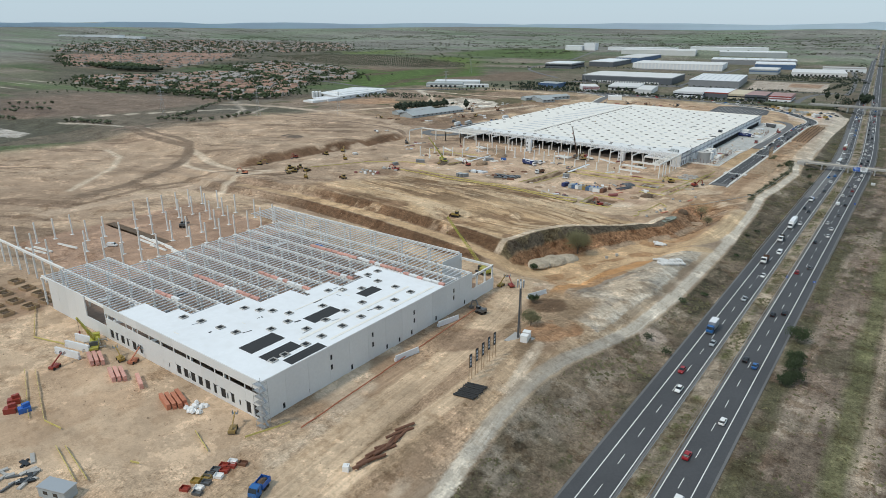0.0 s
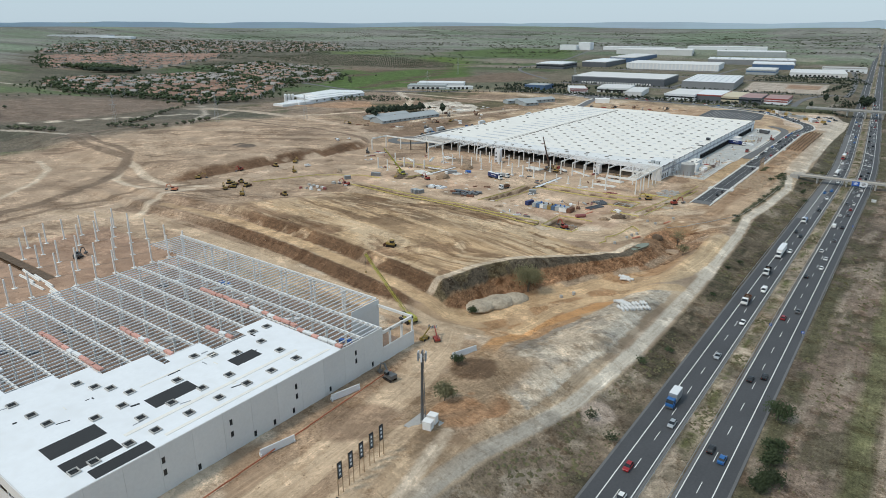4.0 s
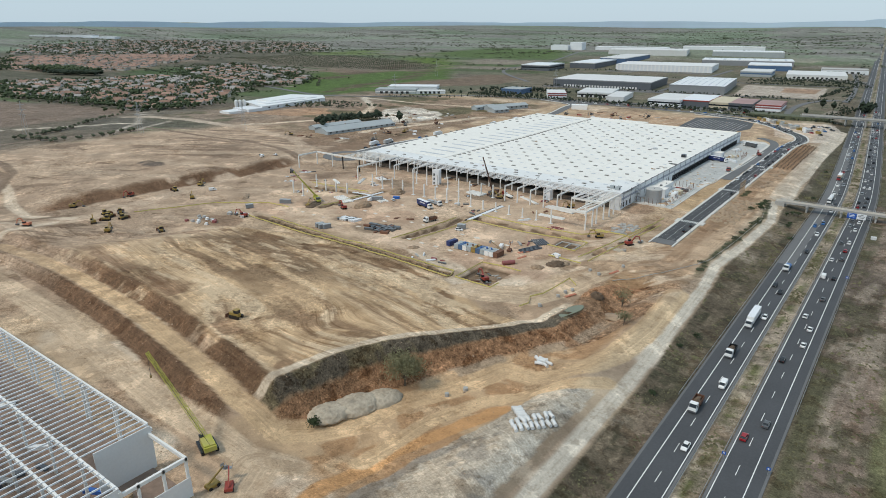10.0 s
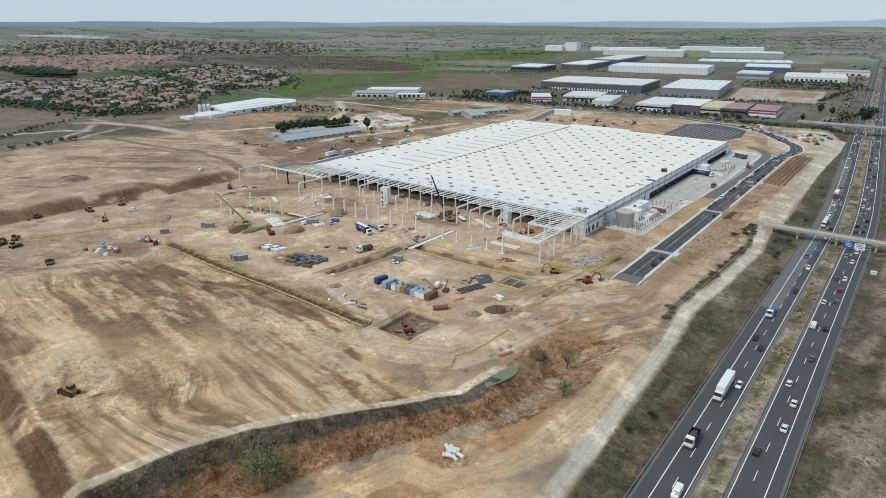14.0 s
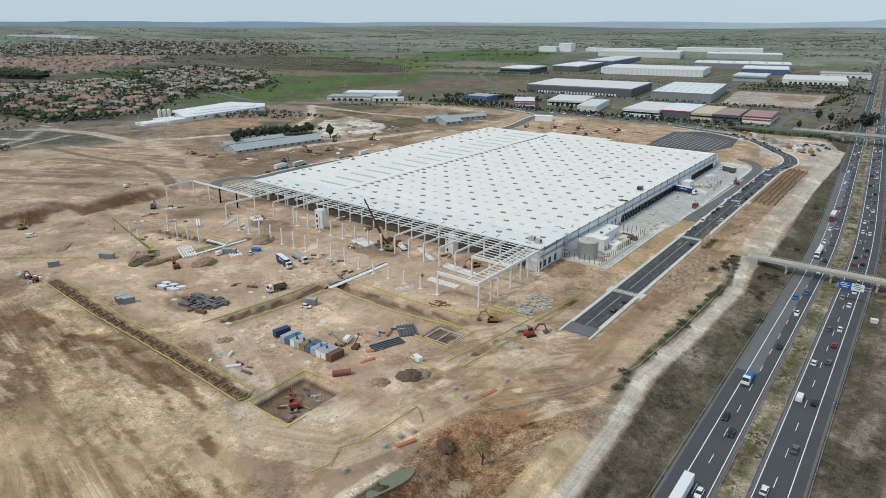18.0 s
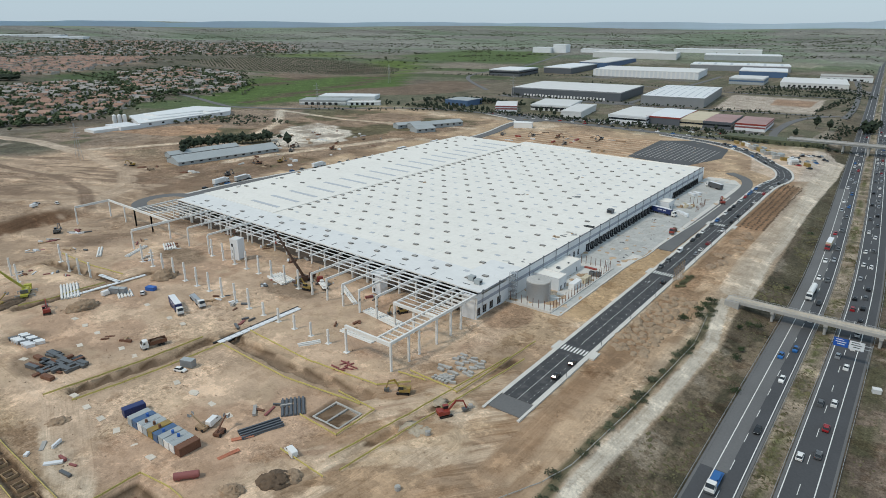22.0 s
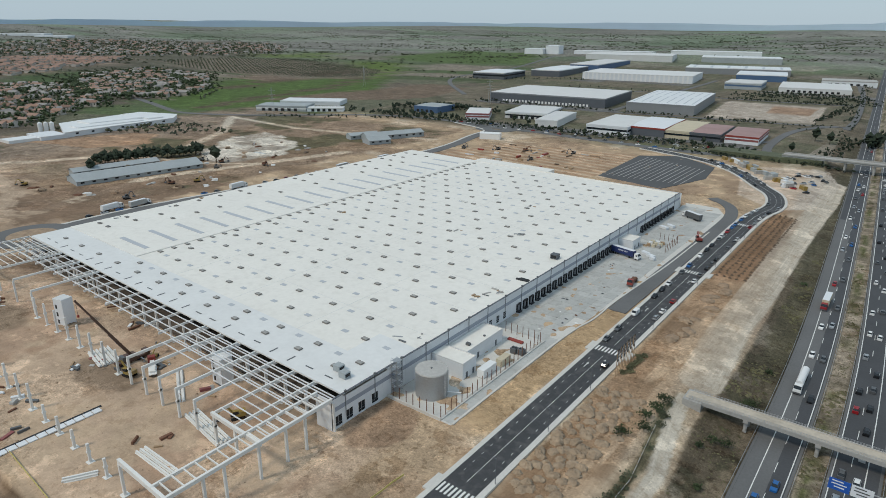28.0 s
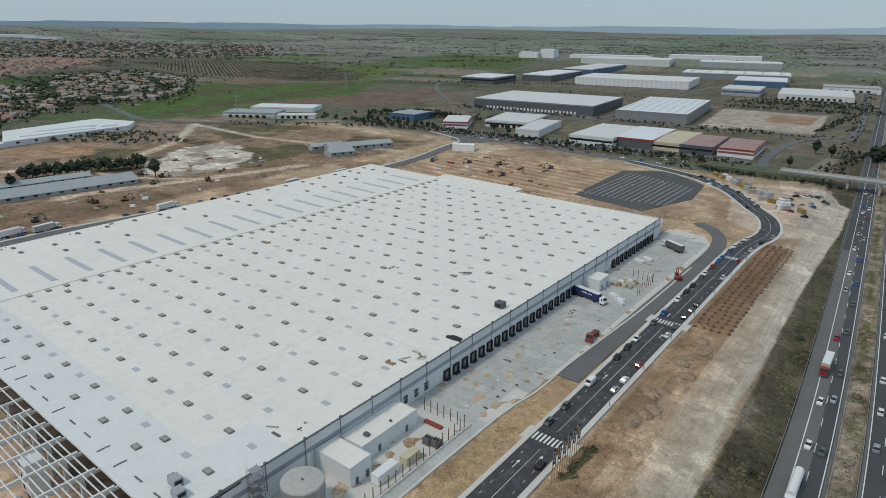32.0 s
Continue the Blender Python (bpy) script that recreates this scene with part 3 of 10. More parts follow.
    lay((0.115, 0.105, 0.062), ss(-12, -6, u) * ss(0.52, 0.6, fbm(x, y, 45, 41)) * ss(1500, 900, y) * 0.7, 0.3)
    # plateau and its banks
    ex, ey = emb_x(y), edge_y(x)
    q = y - ramp_y(x)
    plat = ss(3, -4, x - ex) * ss(7, 9.5, q) * ss(3, -3, y - ey) * ss(-430, -370, x)
    lay((0.47, 0.352, 0.225), plat, 0.2)
    comb = fbm((y * 0.95 + 0.16 * x) * 4.0, x * 0.55, 40, 321)
    worked = np.maximum(np.exp(-((x + 285) / 62) ** 2 - ((y - 312) / 34) ** 2), np.exp(-((x + 245) / 60) ** 2 - ((y - 274) / 13) ** 2))
    lay((0.20, 0.14, 0.09), plat * ss(0.47, 0.52, comb) * np.clip(1.6 * worked, 0, 1) * 0.85, 0.3)
    lay((0.55, 0.435, 0.30), plat * ss(0.42, 0.38, comb) * 0.6, 0.1)
    bump = lambda cx, cy, rx, ry, hh: hh * np.exp(-((x - cx) / rx) ** 2 - ((y - cy) / ry) ** 2)
    turn = y * 0.95 + 0.16 * x + 6 * fbm(x, y, 90, 131) + bump(-206, 268, 16, 9, 9) + bump(-184, 281, 15, 15, 9) + bump(-296, 300, 26, 12, 6)
    lanes(plat, turn, x + 5 * n_mid, 0.35 + 0.85 * ss(0.44, 0.56, fbm(x, y, 44, 133)))
    band = np.sin(turn * 0.62 + 3 * n_big) + 0.7 * np.sin(turn * 1.37 + 1.0)
    lay((0.235, 0.16, 0.10), plat * ss(0.3, 0.75, band) * ss(0.44, 0.54, fbm(x, y, 34, 51)) * 0.75, 0.3)
    lay((0.20, 0.138, 0.088), plat * ss(7, 3, np.abs(y - np.interp(x, [-330, -287, -218, -195], [262, 272, 273, 284]) + wob * 0.5)) * ss(0.36, 0.48, n_mid) * ss(-360, -320, x) * 0.85, 0.35)
    lay((0.20, 0.138, 0.088), plat * ss(6, 2, np.abs(y - np.interp(x, [-350, -315, -242, -189], [352, 346, 343, 350]) + wob * 0.4)) * ss(0.36, 0.46, n_mid) * 0.9, 0.35)
    lay((0.19, 0.125, 0.075), plat * ss(7, 4, np.abs(ey - 9 - y + 3 * np.sin(x * 0.05))) * ss(0.36, 0.46, n_mid), 0.25)
    lay((0.56, 0.46, 0.33), plat * ss(0.56, 0.6, fbm(turn * 4, x, 26, 137)) * 0.7, 0.1)
    slope = ss(2, -6, x - ex) * ss(-400, -380, x)
    low, up = ss(-11.8, -10.8, q + wob * 0.15) * ss(-3.6, -4.6, q + wob * 0.12), ss(3.3, 4.2, q + wob * 0.12) * ss(11.5, 9.5, q + wob * 0.25)
    lay((0.15, 0.095, 0.06), slope * low * ss(-148, -156, x), 0.35)
    lay((0.165, 0.105, 0.065), slope * up * ss(0.34, 0.42, fbm(x, y, 16, 141)), 0.4)
    lay((0.21, 0.14, 0.09), slope * ss(-372, -340, x) * ss(11, 12, q) * ss(24, 16, q + wob) * ss(0.42, 0.5, n_mid) * 0.9, 0.3)
    rough[:] = np.maximum(rough, slope * np.maximum(low, up) * 0.5)
    lanes(slope * np.maximum(low, up) > 0.5, q, x, 0.8)
    # dark faced embankment, red cut under it and the pit floor
    d = x - ex
    yy = ss(241, 246, y) * ss(372, 358, y)
    pitm = ss(0, 3, d) * ss(-104, -110, x + wob * 0.4) * ss(226, 240, y) * ss(420, 404, y)
    lay((0.42, 0.31, 0.20), pitm, 0.25)
    lay((0.33, 0.215, 0.125), pitm * ss(0.52, 0.57, fbm(x, y, 20, 61)), 0.3)
    cut = poly_in(x + wob * 0.5, y + wob * 0.5, [(-134, 346), (-133, 386), (-127, 396), (-104, 414), (-96, 402), (-105, 372), (-112, 348), (-120, 339)]) * 1.0
    lay((0.25, 0.162, 0.102), cut, 0.35)
    lay((0.32, 0.22, 0.145), cut * ss(0.48, 0.53, fbm(x, y, 13, 63)), 0.35)
    lay((0.29, 0.17, 0.10), cut * ss(-14, -9, y - (394 + 0.75 * (x + 126)) - wob * 0.3), 0.3)
    rough[:] = np.maximum(rough, cut * 0.9)
    face = yy * ss(-0.6, 0.2, d) * ss(5.6, 4.9, d + wob * 0.2)
    lay((0.088, 0.077, 0.060), face, 0.3)
    lay((0.11, 0.095, 0.06), face * ss(0.54, 0.6, fbm(x, y, 8, 65)), 0.3)
    red = yy * ss(4.9, 5.6, d + wob * 0.2) * ss(13.5, 12, d + wob * 0.3)
    lay((0.215, 0.128, 0.075), red, 0.4)
    lay((0.285, 0.235, 0.18), 0.75 * yy * ss(11.5, 12.5, d + wob * 0.3) * ss(18, 16.5, d + wob * 0.4) * ss(286, 292, y) * ss(0.42, 0.48, fbm(x, y, 9, 221)), 0.25)
    rough[:] = np.maximum(rough, np.maximum(face, red))
    lay((0.53, 0.465, 0.375), yy * ss(-4.1, -3.6, d) * ss(-0.3, -0.7, d), 0.05)
    # pale chalky spoil beside the track, and ochre lanes
    chalk = poly_in(x + wob * 0.4, y + wob * 0.6, [(-101, 196), (-119, 198), (-124, 226), (-122, 250), (-118, 272), (-110, 300), (-97, 312), (-97, 250)]) * 1.0
    lay((0.43, 0.395, 0.335), chalk, 0.2)
    lay((0.27, 0.25, 0.22), chalk * ss(0.53, 0.57, fbm(x, y, 9, 71)) * 0.8, 0.2)
    lay((0.47, 0.41, 0.33), chalk * ss(0.55, 0.6, fbm(x, y, 14, 75)) * 0.8, 0.2)
    lanes(chalk, 1.4 * turn + 8 * fbm(x, y, 22, 77) + 0.7 * x, y, 0.6)
    rough[:] = np.maximum(rough, chalk * 0.4)
    lay((0.46, 0.27, 0.13), ss(3.4, 2.4, line_dist(x, y, [(-127, 205), (-133, 230), (-130.6, 255), (-123.5, 272), (-117, 288)]) + wob * 0.25) * 0.95, 0.25)
    lay((0.27, 0.25, 0.22), ss(2.2, 1.5, line_dist(x, y, [(-121, 204), (-124.1, 239), (-122.5, 255), (-116, 268)]) + wob * 0.25) * 0.9, 0.25)
    # dark colour patch for the hollow by the mast
    lay((0.20, 0.135, 0.085), ss(1.0, 0.8, ((x + 129) / 7) ** 2 + ((y - 205) / 7) ** 2 + (n_mid - 0.5)), 0.3)
    lay((0.30, 0.185, 0.11), ss(1.0, 0.85, ((x + 119) / 14) ** 2 + ((y - 189) / 8) ** 2 + (n_mid - 0.5) * 1.2), 0.3)
    # mound by the mast
    lay((0.28, 0.215, 0.15), ss(0.5, 0.54, fbm(x, y, 22, 73)) * ss(-108, -114, x) * ss(-138, -130, x) * ss(232, 215, y) * ss(60, 90, y), 0.25)
    # roads of beaten earth
    for c, w, pts in TRACKS:
        dd, off, way = along(x, y, pts)
        m = ss(w + 0.5, w - 0.5, dd + wob * (0.06 if w < 4 else 0.16))
        m = m * (1 - 0.22 * ss(0.5, 0.66, fbm(off * 6, way, 24, 161)))
        lay(c, m, 0.08)
        lay(np.array(c) * 0.72, ss(0.55, 0.2, np.abs(np.abs(off) - min(0.95, w * 0.45))) * (dd < w) * 0.5, 0.1)
        lanes(dd < w, off, way * 0.5, 0.55)
        rough[dd < w] = 0.14
    # dark ruts across the western lands
    west = ss(-300, -380, x) * ss(1, 0, far) * ss(320, 240, np.abs(y - 330))
    lay((0.42, 0.33, 0.252), west * 0.85, 0.2)
    lay((0.31, 0.24, 0.18), west * ss(0.5, 0.58, fbm(x, y, 80, 251)) * 0.65, 0.25)
    drift = 0.53 * x - 0.85 * y + 0.8 * warp
    streak = fbm(drift * 5, 0.85 * x + 0.53 * y, 60, 253)
    lay((0.20, 0.148, 0.11), west * ss(0.54, 0.60, streak) * ss(0.42, 0.5, fbm(x, y, 70, 151)) * 0.75, 0.25)
    lay((0.47, 0.385, 0.30), west * ss(0.44, 0.38, streak) * ss(0.46, 0.54, fbm(x, y, 60, 153)) * 0.6, 0.15)
    lanes((west > 0.5) & (flow[..., 2] < 0.52), drift, 0.85 * x + 0.53 * y, 0.3)
    for c, w, pts in TRACKS[8:19]:
        lay(c, ss(w + 0.8, w - 0.8, line_dist(x, y, pts) + wob * 0.2) * ss(-300, -380, x) * 0.9, 0.1)
    cd = cut_x(y) - x
    lay((0.165, 0.105, 0.068), ss(-1, 1, cd + wob * 0.3) * ss(15, 9, cd + wob) * ss(292, 304, y) * ss(500, 470, y) * ss(0.30, 0.38, fbm(x, y, 26, 81)), 0.35)
    lay((0.12, 0.10, 0.085), ss(1.0, 0.7, ((x + 502) / 15) ** 2 + ((y - 400) / 9) ** 2 + (n_mid - 0.5)) * ss(0.4, 0.5, n_mid), 0.2)
    # worn patches of the building platform
    plot = ss(372, 380, y) * ss(520, 500, y) * ss(-150, -156, x) * ss(-380, -360, x)
    lay((0.50, 0.395, 0.305), plot * 0.85, 0.1)
    lay((0.40, 0.29, 0.215), plot * ss(0.5, 0.56, fbm(x, y, 38, 103)) * 0.7, 0.15)
    lay((0.50, 0.40, 0.30), plot * ss(0.58, 0.7, fbm(x, y, 19, 107)) * 0.8, 0.1)
    # darker blotches around stores and heaps
    for cx, cy, rx, ry in ((-268, 393, 13, 9), (-290, 397, 9, 7), (-328, 407, 10, 6), (-250, 485, 14, 8), (-325, 480, 16, 10), (-158, 401, 5, 4)):
        lay((0.20, 0.155, 0.115), ss(1.2, 0.5, ((x - cx) / rx) ** 2 + ((y - cy) / ry) ** 2 + (n_mid - 0.5) * 1.5) * 0.75, 0.3)
    bays = ss(-384, -380, x) * ss(-286, -290, x) * ss(108, 112, y) * ss(216, 212, y)
    lay((0.36, 0.255, 0.195), bays * 0.9, 0.15)
    # trench and pit sides coloured darker by dug depth, deep floors paler
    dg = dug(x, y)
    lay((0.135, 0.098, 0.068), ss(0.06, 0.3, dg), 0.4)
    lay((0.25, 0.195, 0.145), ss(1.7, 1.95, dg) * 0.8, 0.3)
    for cx, cy, rx, ry in ((-162, 520, 9, 13), (-306, 78, 22, 15), (-152, 446, 7, 9), (-345, 352, 14, 9)):
        lay((0.27, 0.19, 0.135), ss(1.1, 0.8, ((x - cx) / rx) ** 2 + ((y - cy) / ry) ** 2 + (n_mid - 0.5) * 1.2) * 0.8, 0.3)
    spoil = np.zeros(x.shape)
    for w, deep, pts in TRENCHES:
        dd = near_line(x, y, pts)
        spoil = np.maximum(spoil, ss(w + 4.5, w + 1.5, dd) * ss(w, w + 1, dd))
    lay((0.33, 0.26, 0.185), spoil * 0.7, 0.3)
    # churned ground between the pit and the inner road
    churn = ss(-170, -160, x + wob) * ss(-98, -102, x) * ss(386, 398, y + wob) * ss(500, 470, y)
    lay((0.34, 0.245, 0.165), churn * ss(0.5, 0.55, fbm(x * 0.6 + y * 0.8, (y * 0.6 - x * 0.8) * 3, 30, 241)) * 0.75, 0.25)
    lay((0.56, 0.47, 0.37), churn * ss(0.54, 0.59, fbm(x * 0.6 + y * 0.8, (y * 0.6 - x * 0.8) * 3, 22, 243)) * 0.7, 0.12)
    lay((0.21, 0.15, 0.10), churn * ss(0.6, 0.63, fbm(x, y, 16, 245)) * 0.7, 0.25)
    lanes((churn > 0.5) & (flow[..., 2] < 0.5), 0.8 * x - 0.6 * y + 0.4 * warp, 0.6 * x + 0.8 * y, 0.95)
    # soil strips by the inner road
    strip = ss(-121, -119, x) * ss(1, -4, u - np.interp(y, [570, 620], [-99, -93]) + wob * 0.3) * ss(420, 445, y) * ss(930, 900, y)
    lay((0.44, 0.34, 0.245), strip, 0.25)
    lay((0.29, 0.205, 0.135), strip * ss(0.5, 0.56, fbm(x * 3, y * 0.5, 26, 231)) * 0.8, 0.2)
    lanes(strip, x + 0.3 * warp, y, 0.45)
    lay((0.27, 0.185, 0.12), strip * ss(-110, -114, x + wob * 0.4) * 0.7, 0.25)
    lay((0.23, 0.15, 0.095), ss(-122, -120, x) * ss(-103, -105, x) * ss(690, 700, y) * ss(826, 815, y), 0.2)
    lay((0.40, 0.30, 0.19), ss(-146, -144, x) * ss(-134, -136, x) * ss(525, 540, y) * ss(700, 690, y), 0.2)
    # western yard, chalk tip and building plots in the north
    lay((0.25, 0.185, 0.13), poly_in(x, y, [(-430, 540), (-415, 850), (-470, 900), (-520, 700), (-560, 560)]) * ss(0.42, 0.5, n_big) * 0.85, 0.35)
    for w, pts in ((5, [(-640, 590), (-623, 614), (-597, 674), (-587, 725), (-640, 800), (-724, 871)]), (4, [(-724, 871), (-600, 862), (-500, 880), (-440, 900)]), (5, [(-470, 560), (-500, 640), (-480, 720), (-460, 800)]), (3, [(-597, 674), (-520, 690), (-480, 720)])):
        lay(PALE, ss(w + 1.2, w - 1.2, line_dist(x, y, pts) + wob * 0.3) * 0.85, 0.15)
    tip = poly_in(x + wob * 1.6, y + wob * 1.6, [(-551, 711), (-606, 781), (-599, 825), (-533, 804), (-494, 756), (-497, 716), (-517, 700)]) * 1.0
    lay((0.60, 0.585, 0.54), tip, 0.12)
    lay((0.30, 0.27, 0.235), tip * ss(0.5, 0.54, fbm(x, y, 18, 201)) * 0.8, 0.2)
    rough[:] = np.maximum(rough, tip * 0.7)
    lay((0.20, 0.145, 0.105), poly_in(x + wob * 1.5, y + wob * 1.5, [(-512, 558), (-513, 595), (-481, 647), (-461, 684), (-436, 668), (-436, 617), (-433, 555), (-447, 531)]) * ss(0.36, 0.46, n_mid) * 0.9, 0.35)
    lots = poly_in(x, y, [(-396, 832), (-378, 925), (-253, 950), (-248, 852), (-270, 812), (-380, 812)])
    lay((0.37, 0.26, 0.175), lots * 1.0, 0.2)
    lay((0.50, 0.42, 0.33), lots * ss(0.3, 0.8, np.sin((y + 0.1 * x) * 0.62)) * 0.9, 0.1)
    lay((0.53, 0.46, 0.39), poly_in(x, y, [(-150, 860), (-170, 960), (-112, 985), (-98, 940), (-106, 850), (-120, 830)]) * 0.8, 0.15)
    # hollow given only by a dark colour patch, orange spoil round the mast, dug ground south of it
    blob = lambda cx, cy, rx, ry, k=1.0: ss(1.15, 0.8, ((x - cx) / rx) ** 2 + ((y - cy) / ry) ** 2 + (n_mid - 0.5) * 1.4 * k)
    lay((0.15, 0.105, 0.07), blob(-128, 206, 8, 8), 0.3)
    lay((0.36, 0.225, 0.135), blob(-116, 180, 8, 9) * 0.9, 0.3)
    lay((0.27, 0.20, 0.145), blob(-137, 163, 9, 12) * 0.9, 0.3)
    lay((0.43, 0.35, 0.29), blob(-87, 211, 5, 7) * 0.8, 0.2)
    # overgrown edge west of the gravel track
    edge_w = ss(-9.5, -8.2, u - vb + wob * 0.2) * ss(-5.4, -6.4, u - vb + wob * 0.15) * ss(418, 440, y) * ss(592, 580, y)
    lay((0.115, 0.105, 0.062), edge_w * 0.9, 0.35)
    lay((0.20, 0.16, 0.115), ss(-10, -8.5, u - vb + wob * 0.2) * ss(-5.6, -6.4, u - vb + wob * 0.15) * ss(190, 210, y) * ss(300, 280, y) * 0.6, 0.3)
    # the gravel track and lanes lie over everything else
    for c, w, pts in TRACKS[:8]:
        lay(c, ss(w + 0.25, w - 0.25, line_dist(x, y, pts)) * (0.9 if w == 2.2 else 0.5), 0.05)
    # the site's soil is tinted warmer than the farmland
    warm = (ss(-100, -106, u) * (1 - far))[..., None]
    col = col * (1 + warm * (np.array([1.06, 0.985, 0.915]) - 1))
    return np.clip(col * (0.9 + 0.2 * n_fine)[..., None], 0, 1), flow, rough


def spaced(parts):
    out = []
    for a, b, step in parts:
        out += list(np.arange(a, b - 1e-6, step))
    return np.array(sorted(out) + [parts[-1][1]])


def grow(start, stop, step, rate=1.13):
    out, v = [], start
    while abs(v - start) < abs(stop - start):
        out.append(v)
        step *= rate
        v += math.copysign(step, stop - start)
    return out + [stop]


def build_ground():
    xs = np.array(sorted(grow(-720, -5200, 4.5)[1:] + list(spaced([(-720, -440, 2.6), (-440, -345, 1.6), (-345, -190, 1.0), (-190, -84, 0.7), (-84, -10, 1.6), (-10, 20, 2.5)])) + grow(20, 3600, 3.0)[1:]))
    ys = np.array(sorted(grow(40, -260, 3.0)[1:] + list(spaced([(40, 190, 1.3), (190, 420, 0.9), (420, 620, 1.1), (620, 980, 2.4)])) + grow(980, 5200, 4.5, 1.045)[1:]))
    X, Y = np.meshgrid(xs, ys)
    Z = height(X, Y)
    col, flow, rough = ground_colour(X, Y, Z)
    site = ss(-80, -100, X - road_shift(Y)) * ss(950, 800, np.hypot(X + 100, Y - 250))
    Z = Z + (fbm(X, Y, 6, 91) - 0.5) * 0.5 * site * ss(-108, -114, X) * (1 - ss(-7, -5, X - emb_x(Y)) * ss(3, 1, X - emb_x(Y)) * ss(240, 246, Y) * ss(372, 360, Y)) + (vnoise(X, Y, 2.6, 97) - 0.5) * 0.12 * site
    ny, nx = X.shape
    me = bpy.data.meshes.new("ground")
    me.vertices.add(nx * ny)
    me.vertices.foreach_set("co", np.stack([X, Y, Z], -1).astype(np.float32).ravel())
    i = np.arange((ny - 1) * (nx - 1))
    a = (i // (nx - 1)) * nx + i % (nx - 1)
    quads = np.stack([a, a + 1, a + nx + 1, a + nx], -1).astype(np.int32)
    me.loops.add(quads.size)
    me.loops.foreach_set("vertex_index", quads.ravel())
    me.polygons.add(len(quads))
    me.polygons.foreach_set("loop_start", np.arange(0, quads.size, 4, dtype=np.int32))
    me.polygons.foreach_set("use_smooth", np.ones(len(quads), bool))
    me.update(calc_edges=True)
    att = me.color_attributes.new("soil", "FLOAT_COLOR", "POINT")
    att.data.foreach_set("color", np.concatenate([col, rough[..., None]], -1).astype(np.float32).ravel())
    fa = me.attributes.new("tyre_flow", "FLOAT_VECTOR", "POINT")
    fa.data.foreach_set("vector", flow.astype(np.float32).ravel())
    m = bpy.data.materials.new("soil_and_fields")
    m.use_nodes = True
    nt = m.node_tree
    link = nt.links.new
    b = nt.nodes["Principled BSDF"]
    b.inputs["Roughness"].default_value = 0.95
    b.inputs["Specular IOR Level"].default_value = 0.2

    def noise(vec, scale, detail=5, rough_=0.6):
        n = nt.nodes.new("ShaderNodeTexNoise")
        n.inputs["Scale"].default_value, n.inputs["Detail"].default_value, n.inputs["Roughness"].default_value = scale, detail, rough_
        link(vec, n.inputs["Vector"])
        return n.outputs["Fac"]

    def spread(v, a, c, lo, hi):
        mr = nt.nodes.new("ShaderNodeMapRange")
        for nm, val in (("From Min", a), ("From Max", c), ("To Min", lo), ("To Max", hi)):
            mr.inputs[nm].default_value = val
        link(v, mr.inputs["Value"])
        return mr.outputs[0]

    def calc(op, p, q):
        n = nt.nodes.new("ShaderNodeMath")
        n.operation = op
        for k, v in enumerate((p, q)):
            if isinstance(v, (int, float)):
                n.inputs[k].default_value = v
            else:
                link(v, n.inputs[k])
        return n.outputs[0]

    def scale_by(c, f):
        n = nt.nodes.new("ShaderNodeVectorMath")
        n.operation = "SCALE"
        link(c, n.inputs[0])
        link(f, n.inputs["Scale"])
        return n.outputs[0]

    def tint(c, f, shade):
        n = nt.nodes.new("ShaderNodeMix")
        n.data_type, n.blend_type = "RGBA", "MULTIPLY"
        link(f, n.inputs["Factor"])
        link(c, n.inputs["A"])
        n.inputs["B"].default_value = (*shade, 1)
        return n.outputs["Result"]

    at = nt.nodes.new("ShaderNodeAttribute")
    at.attribute_name = "soil"
    fl = nt.nodes.new("ShaderNodeAttribute")
    fl.attribute_name = "tyre_flow"
    geo = nt.nodes.new("ShaderNodeNewGeometry")
    pos, last, wild = geo.outputs["Position"], at.outputs["Color"], at.outputs["Alpha"]
    sep = nt.nodes.new("ShaderNodeSeparateXYZ")
    link(fl.outputs["Vector"], sep.inputs[0])
    ruts = []
    for su, sv in ((0.5, 0.02), (1.5, 0.05)):
        cv = nt.nodes.new("ShaderNodeCombineXYZ")
        link(calc("MULTIPLY", sep.outputs["X"], su), cv.inputs["X"])
        link(calc("MULTIPLY", sep.outputs["Y"], sv), cv.inputs["Y"])
        ruts.append(noise(cv.outputs[0], 1.0, 3, 0.65))
    worn = noise(pos, 0.035, 4)
    wide = calc("MULTIPLY", calc("MULTIPLY", spread(ruts[0], 0.5, 0.62, 0, 1), sep.outputs["Z"]), spread(worn, 0.4, 0.6, 0.15, 0.85))
    last = tint(last, wide, (0.68, 0.62, 0.56))
    slim = calc("MULTIPLY", calc("MULTIPLY", spread(ruts[1], 0.5, 0.64, 0, 1), sep.outputs["Z"]), spread(worn, 0.35, 0.55, 0.9, 0.3))
    last = tint(last, slim, (0.64, 0.59, 0.54))
    pale = calc("MULTIPLY", calc("MULTIPLY", spread(ruts[1], 0.46, 0.34, 0, 0.45), sep.outputs["Z"]), spread(ruts[0], 0.5, 0.4, 0, 1))
    last = scale_by(last, calc("ADD", pale, 1.0))
    # broad stains, crisp damp and dusty patches, and clods where the ground is wild
    last = scale_by(last, spread(noise(pos, 0.05, 8, 0.62), 0.3, 0.7, 0.78, 1.22))
    loose = calc("ADD", wild, 0.35)
    damp = calc("MULTIPLY", spread(noise(pos, 0.085, 10, 0.72), 0.545, 0.575, 0, 0.75), loose)
    last = tint(last, damp, (0.60, 0.53, 0.46))
    moved = nt.nodes.new("ShaderNodeVectorMath")
    moved.operation = "ADD"
    link(pos, moved.inputs[0])
    moved.inputs[1].default_value = (311.0, 127.0, 53.0)
